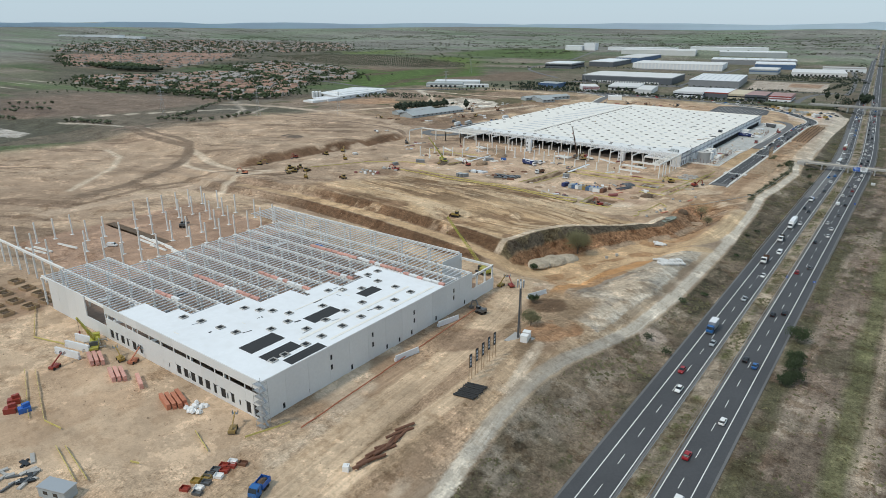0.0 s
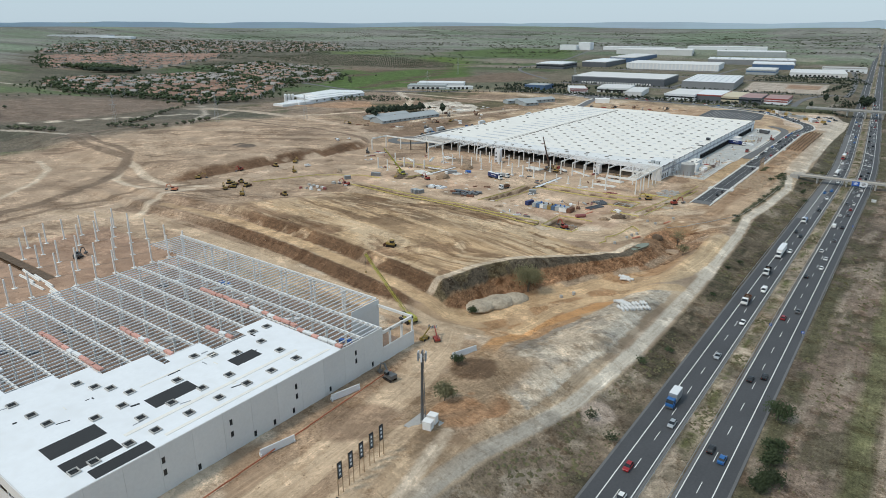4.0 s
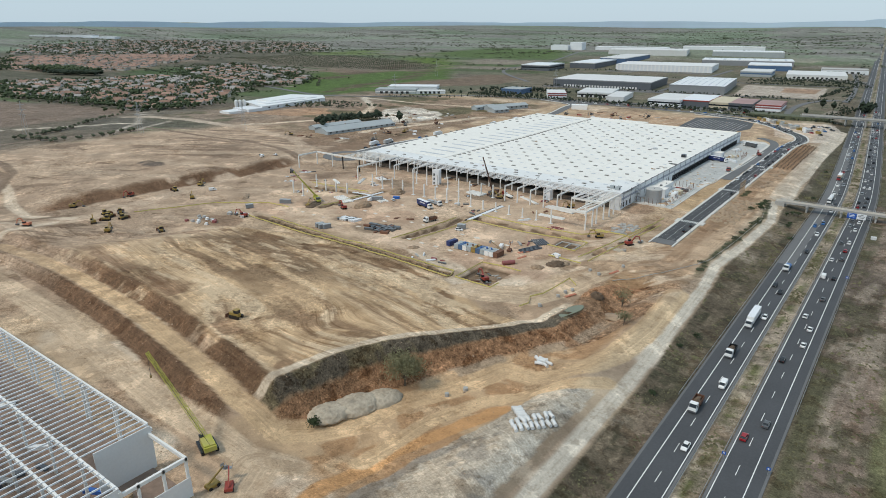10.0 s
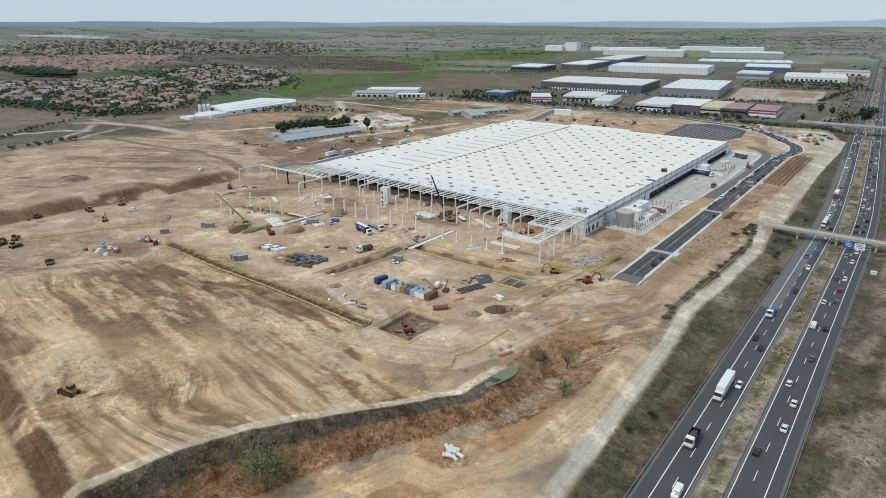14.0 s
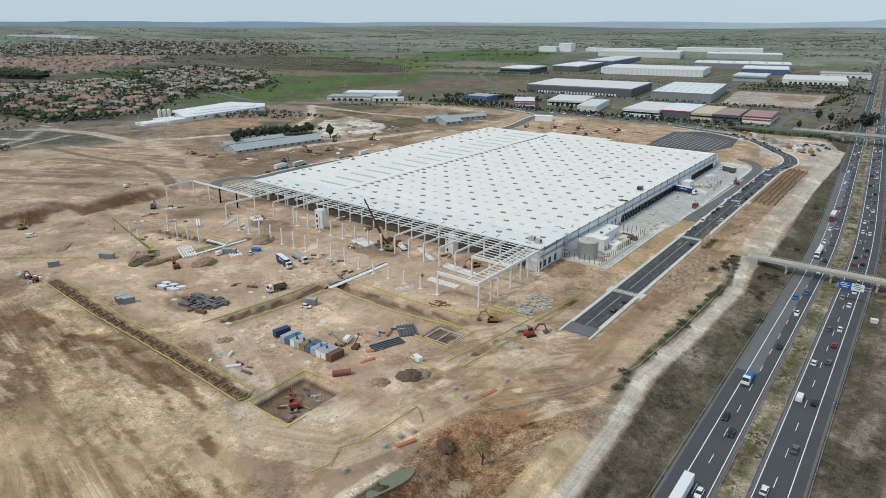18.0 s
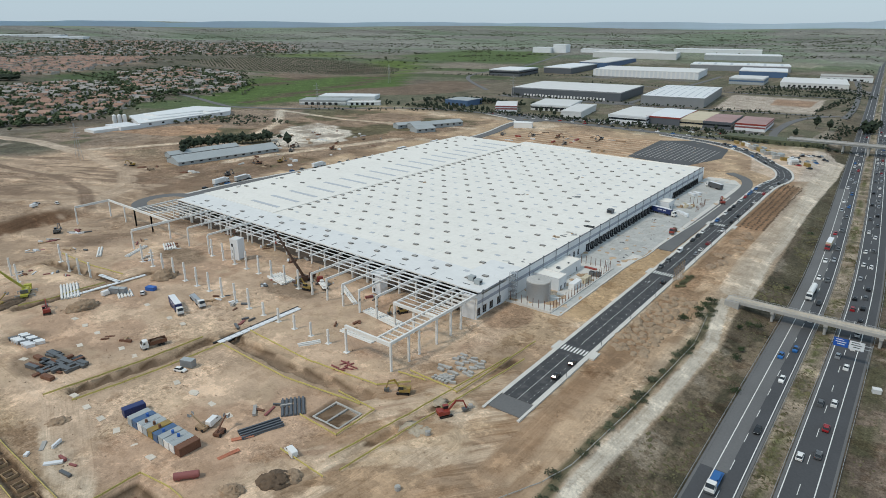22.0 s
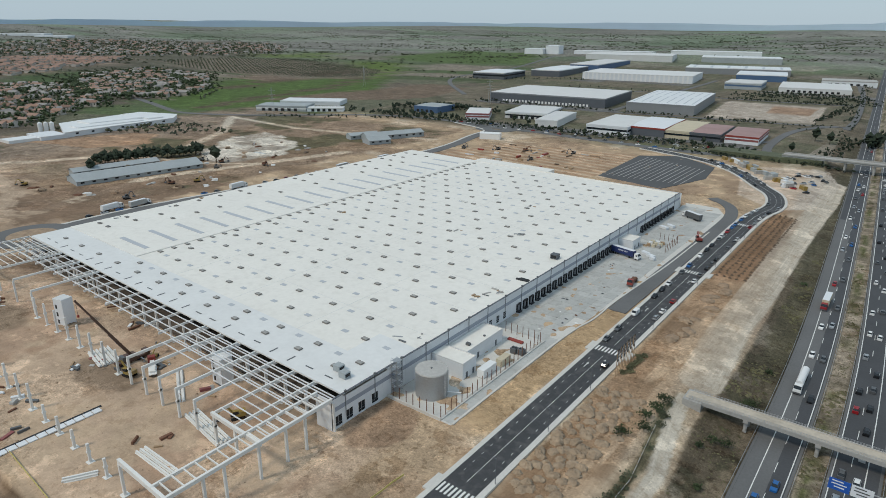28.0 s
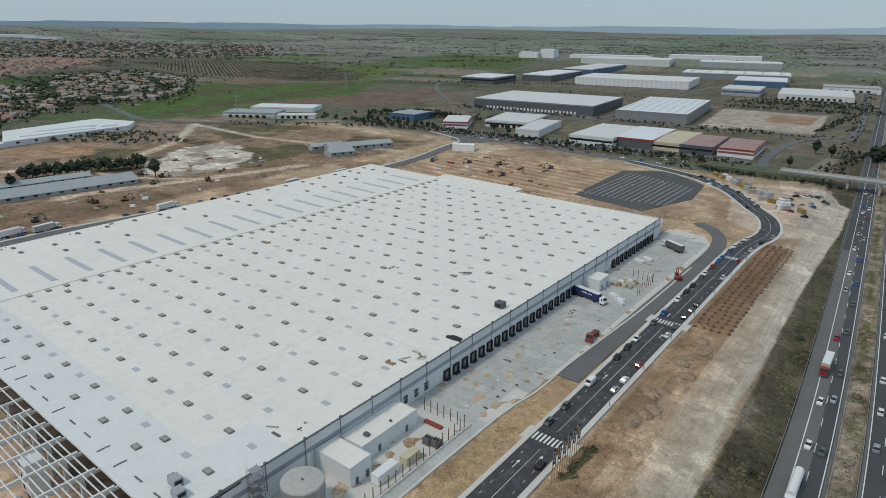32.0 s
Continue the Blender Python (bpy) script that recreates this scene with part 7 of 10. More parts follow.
# sign gantry just south of the bridge
g = thing("sign_gantry", "blue and white direction sign boards on a steel gantry arm", "road sign", at=pose(-46.5, 563.5, road_z(563)))
part("post", Mb().tube((1.2, 0, 0), (1.2, 0, 8.6), 0.22, 0.18, 10), m_metal, g)
part("arm", Mb().tube((1.2, 0, 8.0), (-10.5, 0, 8.0), 0.16, n=8).tube((1.2, 0, 6.8), (-10.5, 0, 6.8), 0.14, n=8), m_metal, g)
bl = part("blue_board", Mb().box(-10.2, -0.25, 5.9, -5.7, -0.15, 9.0), m_signblue, g, "blue board with white direction bars")
wb = part("white_board", Mb().box(-5.5, -0.25, 5.9, -1.0, -0.15, 9.0), m_signwhite, g, "white board with grey direction bars")
for k, (x0, x1) in enumerate(((-9.6, -7.2), (-9.6, -6.4), (-9.0, -6.8))):
    part("text_bar", Mb().box(x0, -0.27, 8.3 - 0.8 * k, x1, -0.251, 8.6 - 0.8 * k), m_signwhite, bl)
    part("text_bar", Mb().box(x0 + 4.7, -0.27, 8.3 - 0.8 * k, x1 + 4.7, -0.251, 8.6 - 0.8 * k), m_cargrey, wb)
for x, y in ((-57.3, 305), (-46.3, 305), (-46.0, 470)):
    s = thing("marker_sign", "small blue kilometre sign on a post", "road sign", "kilometre signs", at=pose(x, y, road_z(y)))
    part("post", Mb().tube((0, 0, 0), (0, 0, 2.2), 0.05, n=8), m_metal, s)
    part("plate", Mb().box(-0.5, -0.05, 1.5, 0.5, -0.02, 2.4), m_signblue, s)
    part("text_bar", Mb().box(-0.2, -0.07, 1.75, 0.2, -0.051, 2.15), m_signwhite, s)
solid("utility_box", Mb().box(-1.2, -0.9, 0, 1.2, 0.9, 1.4).box(-1.3, -1.0, 1.4, 1.3, 1.0, 1.55), m_panel, "pale grey roadside cabinet with a solar top", "cabinet", at=put(-41.5, 548, 15))
# second, wider bridge at the junction in the north
b2 = thing("junction_bridge", "concrete road bridge over the motorway at a junction", "bridge", at=pose(-80, 1010, 0))
bpy.context.view_layer.update()
for nm, mb, mt in (("deck", Mb().prism([(-150, 1000), (20, 1002), (20, 1013), (-150, 1011)], 4.2, 5.4), m_conc), ("parapet", Mb().prism([(-150, 999.4), (20, 1001.4), (20, 1001.9), (-150, 999.9)], 5.4, 6.4), m_conc), ("parapet", Mb().prism([(-150, 1011.1), (20, 1013.1), (20, 1013.6), (-150, 1011.6)], 5.4, 6.4), m_conc)):
    ob = part(nm, mb, mt, b2)
    ob.matrix_parent_inverse = b2.matrix_world.inverted()
for x in (-104, -84, -66):
    ob = part("pier", Mb().box(x - 0.7, 1002, -4, x + 0.7, 1011, 4.2), m_conc, b2)
    ob.matrix_parent_inverse = b2.matrix_world.inverted()
tagged(part("bank_west", Mb().prism([(-205, 996), (-150, 994), (-120, 998), (-120, 1013), (-150, 1017), (-205, 1014)], -1, 4.1), m_leaf2), "grassy bank carrying the junction road", "ground", kind="structure")

# ---- telecom mast ----
mast = thing("telecom_mast", "slim dark lattice telecom mast with panel aerials and cabinets", "mast", at=put(-119.7, 169.6))
MH = 21.5
legs = [(0.8 * math.cos(a), 0.8 * math.sin(a)) for a in (0.5, 2.6, 4.7)]
for x, y in legs:
    part("leg", Mb().tube((x, y, 0), (x * 0.45, y * 0.45, MH), 0.09, 0.06, 8), m_greyblue, mast)
for k in range(14):
    z0, z1 = MH * k / 14, MH * (k + 1) / 14
    f0, f1 = 1 - 0.55 * k / 14, 1 - 0.55 * (k + 1) / 14
    mb = Mb()
    for i in range(3):
        a, b = legs[i], legs[(i + 1) % 3]
        mb.tube((a[0] * f0, a[1] * f0, z0), (b[0] * f1, b[1] * f1, z1), 0.04, n=6)
    part("bracing", mb, m_greyblue, mast)
part("cable_run", Mb().box(-0.25, -0.2, 0, 0.25, 0.2, MH - 1), m_cargrey, mast)
for i in range(6):
    a = i * math.pi / 3
    part("panel_aerial", Mb().cbox(1.15 * math.cos(a), 1.15 * math.sin(a), MH - 2.4, 0.3, 0.45, 2.4, math.degrees(a)), m_panel_w if i % 2 else m_midgrey, mast)
part("head_frame", Mb().box(-1.2, -0.06, MH - 1.3, 1.2, 0.06, MH - 1.15).box(-0.06, -1.2, MH - 1.3, 0.06, 1.2, MH - 1.15), m_metal, mast)
part("base_slab", Mb().box(-3, -4.5, -0.4, 5.0, 3.0, 0.15), m_conc, mast)
for x, y in ((2.6, 1.2), (3.6, -2.2)):
    solid("equipment_cabinet", Mb().box(-1.2, -1.0, 0, 1.2, 1.0, 2.4).box(-1.3, -1.1, 2.4, 1.3, 1.1, 2.55).box(-0.5, -1.04, 0.3, 0.5, -1.0, 2.1), m_carwhite, "white equipment cabinet at the mast's foot", "cabinet", "mast cabinets", at=put(-119.7 + x, 169.6 + y, 12, 0.15))
# stacks of black pipes and old timbers
for k in range(9):
    solid("black_pipe", Mb().tube((0, -3.2, 0.32), (0, 3.2, 0.32), 0.32, n=12), m_black, "black plastic drain pipe in a row on the ground", "pipe", "black drain pipes", at=put(-113.6 + 0.15 * (k % 3), 127.5 + 0.85 * k, -78, 0.0))
rnd = random.Random(9)
for k in range(16):
    solid("steel_pipe", Mb().tube((-3, 0, 0.4), (3, 0, 0.4), 0.4, n=10), m_rust, "rusty steel pipe lying by the track", "pipe", "rusty pipes", at=put(-118.5 + rnd.uniform(-1.2, 1.2), 90 + 1.15 * k, rnd.uniform(60, 110), 0.0 + 0.5 * (k % 3 == 0)))
solid("water_tank_cube", Mb().box(-0.8, -0.8, 0, 0.8, 0.8, 1.6).box(-0.3, -0.3, 1.6, 0.3, 0.3, 1.75), m_carwhite, "white plastic liquid tank on the ground", "tank", at=put(-121.1, 86.6, 30))
PIPE = Mb().tube((0, -1.1, 0.55), (0, 1.1, 0.55), 0.55, n=14).tube((0, 1.0, 0.55), (0, 1.35, 0.55), 0.68, n=14).tube((0, -1.12, 0.55), (0, -1.14, 0.55), 0.42, n=14).mesh("concrete_pipe", m_panel)
for k in range(10):
    ob = new("concrete_pipe", PIPE)
    ob.matrix_world = put(-112.4 + 0.72 * k, 288.6 - 0.8 * k + 0.5 * (k % 2), -50 + rnd.uniform(-6, 6))
    tagged(ob, "pale concrete drain pipe section on chalky ground", "pipe", "concrete pipe sections")
for k in range(16):
    ob = new("concrete_pipe", PIPE)
    ob.matrix_world = put(-105.0 + (k % 8) * 0.95 - 2.2 * (k // 8), 275.8 + (k % 8) * 1.5 + 2.2 * (k // 8) + rnd.uniform(-0.3, 0.3), 50 + rnd.uniform(-9, 9))
    tagged(ob, "pale concrete drain pipe section on chalky ground", "pipe", "concrete pipe sections")
for k in range(9):
    ob = new("concrete_pipe", PIPE)
    ob.matrix_world = put(-121.6 + rnd.uniform(-3, 3), 323.7 + rnd.uniform(-2, 2), rnd.uniform(0, 180))
    tagged(ob, "broken concrete pipe section on a heap", "pipe", "concrete pipe sections")
MAN = Mb().tube((0, 0, 0), (0, 0, 1.1), 0.75, n=14).tube((0, 0, 1.1), (0, 0, 1.2), 0.5, n=14).mesh("manhole_ring", m_conc)
for x, y in ((-136.3, 286.9), (-133.3, 292.9), (-140, 370), (-138.5, 380.4), (-139.8, 376.5), (-136.0, 402), (-141, 356), (-131, 418), (-139, 440), (-137, 458), (-141.2, 404)):
    ob = new("manhole_ring", MAN)
    ob.matrix_world = put(x, y)
    tagged(ob, "grey concrete manhole ring standing in the earth", "manhole", "manhole rings")
# water in the pit and spoil heaps
tagged(part("pond", Mb().prism([(-129.3 + (2.2 + 0.5 * math.sin(3 * a)) * math.cos(a) + 1.2 * math.sin(a), 359.5 + (9 + math.sin(2 * a + 1)) * math.sin(a)) for a in [0.2618 * i for i in range(24)]], gz(-129, 360) - 0.5, gz(-129, 360) + 0.12), m_water), "greenish muddy puddle in the pit", "water", kind="structure")


def heap(x, y, rx, ry, rz, mat, label, seed):
    solid("earth_mound", Mb().lump(0, 0, -0.4, rx, ry, rz, random.Random(seed), 26, 8, 0.2), mat, label, "earth heap", "spoil heaps", at=put(x, y, 17 * seed), smooth=True)


m_greyspoil = surface("pale_grey_spoil", (0.43, 0.365, 0.28), 0.95, vary=0.35, fine=0.9, large=0.3, bump=0.9, depth=0.6)
m_sandheap = surface("tipped_sandy_earth", (0.37, 0.28, 0.195), 0.95, vary=0.3, fine=0.9, large=0.2, bump=0.8, depth=0.4)
for i, (x, y, rx, ry, rz, mt, lab) in enumerate(((-162.6, 393.4, 3.2, 2.4, 1.5, m_earth, "brown heap of dug earth"), (-157.3, 402, 4.5, 3.6, 2.0, m_darkearth, "dark brown heap of damp earth"), (-155.3, 405, 3.0, 3.0, 1.6, m_earth, "brown heap of dug earth"), (-226.4, 380.7, 3.4, 2.6, 1.1, m_earth, "brown heap of dug earth"), (-300.2, 422.2, 6, 4, 3.2, m_earth, "brown heap of dug earth"), (-305.3, 460.3, 6, 5, 3.4, m_earth, "brown heap of dug earth"), (-328, 406, 8, 4, 1.4, m_darkearth, "dark brown heap of damp earth"), (-379, 392.8, 9, 3.5, 1.2, m_earth, "brown heap of dug earth"), (-127.2, 380.5, 3.0, 2.4, 2.4, m_darkearth, "dark brown heap of damp earth"), (-114.5, 372, 6, 3.5, 1.0, m_earth, "low brown heap of dug earth"), (-147.5, 455, 3.4, 2.8, 0.5, m_greyspoil, "flat heap of pale gravel"), (-143, 440, 5, 4, 0.5, m_greyspoil, "flat heap of pale gravel"), (-296, 494, 4, 3, 1.6, m_earth, "brown heap of dug earth"))):
    heap(x, y, rx, ry, rz, mt, lab, i + 1)
for k in range(84):
    heap(-119 + 2.4 * (k % 6) + rnd.uniform(-1.2, 1.2), 520 + 4.2 * (k // 6) + rnd.uniform(-1.8, 1.8), rnd.uniform(1.2, 2.2), rnd.uniform(1.2, 2.0), rnd.uniform(0.9, 1.5), m_sandheap, "rounded tipped heap of sandy earth", 40 + k)
for k in range(12):
    heap(-113 + rnd.uniform(-3, 4), 622 + 6 * k + rnd.uniform(-2, 2), rnd.uniform(2.4, 4.5), rnd.uniform(1.8, 2.8), rnd.uniform(0.6, 1.3), m_earth, "low tipped heap of sandy earth", 90 + k)
for k, (x, y, rx, ry, rz) in enumerate(((-158.5, 257, 7.5, 5.2, 3.0), (-155.5, 265, 9.0, 5.6, 3.6), (-152, 273, 7.5, 5.0, 3.0))):
    solid("earth_mound", Mb().lump(0, 0, -0.4, rx, ry, rz, random.Random(300 + k), 40, 10, 0.06), m_greyspoil, "pale smooth bank of crushed spoil below the embankment", "earth heap", "spoil heaps", at=put(x, y, 66), smooth=True)
# rows of young plants in dug holes
PLANT = Mb()
for q in range(7):
    a = q * 0.9
    PLANT.tube((0, 0, 0), (0.5 * math.cos(a), 0.5 * math.sin(a), 0.9), 0.09, 0.02, 4)
PLANT.lump(0, 0, 0, 0.9, 0.9, 0.35, random.Random(1), 8, 2)
PLANT_M = PLANT.mesh("young_shrub", m_darkearth)
for i in range(5):
    for j in range(30):
        ob = new("young_shrub", PLANT_M)
        ob.matrix_world = put(-119.0 + 3.0 * i + rnd.uniform(-0.4, 0.4), 698 + 4.2 * j + rnd.uniform(-0.5, 0.5), rnd.uniform(0, 360))
        tagged(ob, "small bare shrub in a dug planting hole", "shrub", "planted shrubs")

# ---- yellow warning mesh ----
def warning_fence(pts, h=0.95, mat=None, label="yellow plastic warning mesh round an excavation"):
    f = thing("warning_fence", label, "fence", "warning fences")
    mb, stakes = Mb(), Mb()
    for (ax, ay), (bx, by) in zip(pts[:-1], pts[1:]):
        n = max(1, int(math.hypot(bx - ax, by - ay) / 3.0))
        for k in range(n):
            x0, y0 = ax + (bx - ax) * k / n, ay + (by - ay) * k / n
            x1, y1 = ax + (bx - ax) * (k + 1) / n, ay + (by - ay) * (k + 1) / n
            sag = rnd.uniform(-0.12, 0.05)
            mb.beam((x0, y0, gz(x0, y0) + h + sag * 0.3), (x1, y1, gz(x1, y1) + h + sag), 0.08, h * 0.6)
            stakes.tube((x0, y0, gz(x0, y0) - 0.2), (x0, y0, gz(x0, y0) + h + 0.15), 0.03, n=5)
    part("mesh_band", mb, mat or m_tape, f)
    part("stake_row", stakes, m_rust, f, kind="stuff")


for pts in ([(-327, 373), (-268, 368), (-190.5, 366)], [(-340, 366.5), (-268, 361.5), (-189.5, 359)], [(-190.5, 366), (-189.5, 359)], [(-186, 360.5), (-186.2, 383), (-175.5, 384.5), (-166, 384)], [(-186, 360.5), (-166.8, 359.8), (-166.5, 366)], [(-244, 384), (-240.3, 412), (-239.2, 436)], [(-234, 388), (-230.5, 412), (-229.3, 437), (-194, 435.5), (-164, 439)], [(-230, 449.5), (-197, 447.5), (-167, 450), (-160, 458)], [(-174, 424.5), (-158.5, 424), (-158.5, 439.5), (-174, 440)], [(-166, 410.7), (-148.5, 409.8)], [(-147, 350), (-145.5, 355), (-148.4, 361.3), (-145.6, 367.8), (-144.2, 389.4), (-139, 385)], [(-164.4, 463), (-145.3, 462.5), (-143, 486), (-142, 506)], [(-167, 460), (-157, 461.5)], [(-147, 414), (-144.5, 440), (-138.5, 492)], [(-153, 416), (-149, 444), (-143.5, 490)], [(-322, 407), (-318, 440)], [(-372, 446), (-345, 446.5), (-322, 450)], [(-237, 62), (-205, 51), (-197, 52)], [(-240, 60), (-210, 49)], [(-188, 49), (-170, 46)], [(-190, 47.5), (-172, 44)], [(-166, 73.5), (-156, 70.5)], [(-152.8, 80), (-148.5, 92)], [(-168, 56), (-165.5, 57)], [(-400, 330), (-380, 372), (-352, 392), (-335, 393)], [(-290, 84), (-262, 72), (-248, 76)]):
    warning_fence(pts)
warning_fence([(-144, 92), (-147, 150), (-149, 190)], 0.8, m_orange, "orange plastic barrier mesh along the haul road")
# ---- machines ----
def excavator(x, y, a, mat, label, reach=6.0, scale=1.0, swing=20):
    e = thing("excavator", label, "excavator", "earth-moving machines", at=put(x, y, a, 0.0) @ Matrix.Scale(scale, 4))
    for s in (-1.1, 1.1):
        part("track", Mb().box(s - 0.3, -1.8, 0.0, s + 0.3, 1.8, 0.75).box(s - 0.28, -2.0, 0.2, s + 0.28, 2.0, 0.6), m_carblack, e)
    part("undercarriage", Mb().box(-0.9, -1.0, 0.4, 0.9, 1.0, 1.0), m_cargrey, e)
    b = part("house", Mb().box(-1.3, -2.2, 1.0, 1.3, 1.2, 1.9).box(-1.2, -2.3, 1.2, 1.2, -1.0, 2.3), mat, e)
    part("cab", Mb().box(-1.3, -0.2, 1.9, -0.3, 1.3, 2.9), m_glass, b)
    part("cab_roof", Mb().box(-1.35, -0.25, 2.9, -0.25, 1.35, 3.0), mat, b)
    arm = part("boom", Mb().beam((0.2, 0.9, 1.9), (0.2, reach * 0.45, 4.6), 0.4, 0.5).beam((0.2, reach * 0.45, 4.6), (0.2, reach * 0.8, 3.9), 0.4, 0.45), mat, e)
    part("stick", Mb().beam((0.2, reach * 0.78, 4.1), (0.2, reach * 0.95, 1.2), 0.3, 0.35), mat, arm)
    part("bucket", Mb().box(-0.4, reach * 0.75, 0.4, 0.8, reach * 1.0, 1.2), m_cargrey, arm)


for x, y, a, mt, w in ((-176.5, 370, 60, m_red, "red"), (-341, 364, 100, m_red, "red"), (-428, 393.6, 30, m_yellow, "yellow"), (-439.7, 349.2, 200, m_red, "red"), (-395, 303.5, 70, m_yellow, "yellow"), (-409.6, 275.4, 120, m_orange, "orange"), (-441.5, 314, -40, m_yellow, "yellow"), (-158, 452, 120, m_yellow, "yellow"), (-140.6, 450, -30, m_red, "dark red"), (-306.3, 411.3, 70, m_red, "red"), (-402, 370, 60, m_yellow, "yellow"), (-140, 741.5, 30, m_red, "dark red"), (-196, 496, 150, m_yellow, "yellow"), (-243, 489, 100, m_yellow, "yellow"), (-372, 300, 45, m_yellow, "yellow"), (-146, 186, 80, m_cargrey, "dark"), (-340, 181, 30, m_cargrey, "dark"), (-410, 460, 50, m_cargrey, "dark"), (-535, 640, 20, m_yellow, "yellow")):
    excavator(x, y, a, mt, f"{w} tracked excavator working on bare earth", 6.0 + (x % 2))


def dozer(x, y, a, mat, label):
    e = thing("bulldozer", label, "bulldozer", "earth-moving machines", at=put(x, y, a))
    for s in (-1.2, 1.2):
        part("track", Mb().box(s - 0.35, -2.2, 0, s + 0.35, 2.0, 1.1), m_carblack, e)
    part("body", Mb().box(-0.8, -1.8, 0.7, 0.8, 2.4, 2.0), mat, e)
    c = part("cab", Mb().box(-0.85, -1.5, 2.0, 0.85, 0.2, 3.2), m_glass, e)
    part("cab_roof", Mb().box(-0.95, -1.6, 3.2, 0.95, 0.3, 3.35), mat, c)
    part("blade", Mb().box(-2.0, 2.9, 0.1, 2.0, 3.2, 1.5).box(-1.3, 1.5, 0.5, -1.1, 3.0, 0.8).box(1.1, 1.5, 0.5, 1.3, 3.0, 0.8), m_rust, e)


for x, y, a in ((-216, 267.5, 100), (-402.4, 316, 20), (-405.8, 324.6, 60), (-393, 319.5, 10), (-353.4, 319.4, 70), (-398, 312, 130), (-410, 318, 0), (-429, 374.5, 80)):
    dozer(x, y, a, m_yellow, "dusty dark yellow bulldozer on graded earth")


def mobile_crane(x, y, a, tip, mat, label):
    """A wheeled crane with a raised telescopic boom that reaches to the tip, given in the crane's own axes."""
    c = thing("mobile_crane", label, "crane", "mobile cranes", at=put(x, y, a))
    part("carrier", Mb().box(-1.35, -5.5, 0.7, 1.35, 5.5, 1.5).box(-1.35, 4.0, 1.5, 1.35, 5.8, 2.6), mat, c)
    for yy in (-4.2, -2.8, 1.6, 3.0):
        for s in (-1.2, 1.2):
            part("wheel", TWHEEL, None, c, at=Matrix.Translation((s, yy, 0.5)))
    for yy in (-3.5, 2.2):
        part("outrigger", Mb().box(-3.6, yy - 0.2, 0.7, 3.6, yy + 0.2, 1.0).box(-3.8, yy - 0.4, 0, -3.3, yy + 0.4, 0.15).box(3.3, yy - 0.4, 0, 3.8, yy + 0.4, 0.15).box(-3.65, yy - 0.1, 0.15, -3.45, yy + 0.1, 0.8).box(3.45, yy - 0.1, 0.15, 3.65, yy + 0.1, 0.8), m_metal, c)
    part("turret", Mb().box(-1.3, -2.6, 1.5, 1.3, 1.2, 2.9), mat, c)
    part("counterweight", Mb().box(-1.35, -3.6, 1.6, 1.35, -2.6, 3.0), m_cargrey, c)
    p, q = Vector((0.3, 0, 2.9)), Vector(tip)
    b = part("boom", Mb().beam(p, p.lerp(q, 0.4), 0.85, 0.95).beam(p.lerp(q, 0.38), p.lerp(q, 0.72), 0.65, 0.75).beam(p.lerp(q, 0.7), q, 0.5, 0.55), mat, c)
    part("hook_rope", Mb().tube(q, q - Vector((0, 0, 5)), 0.05, n=5), m_black, b)
    part("hook_block", Mb().box(q.x - 0.25, q.y - 0.25, q.z - 5.8, q.x + 0.25, q.y + 0.25, q.z - 5), m_red, b)


m_lime = surface("lime_yellow_crane_paint", (0.42, 0.40, 0.06), 0.5, vary=0.12, dirt=SAND, dirt_amount=0.4)
m_rustcrane = surface("dark_crane_paint", (0.10, 0.055, 0.04), 0.5, vary=0.2)
mobile_crane(-239.5, 82.5, 60, (-2, -13, 17), m_lime, "lime yellow mobile crane with raised boom beside the hall")


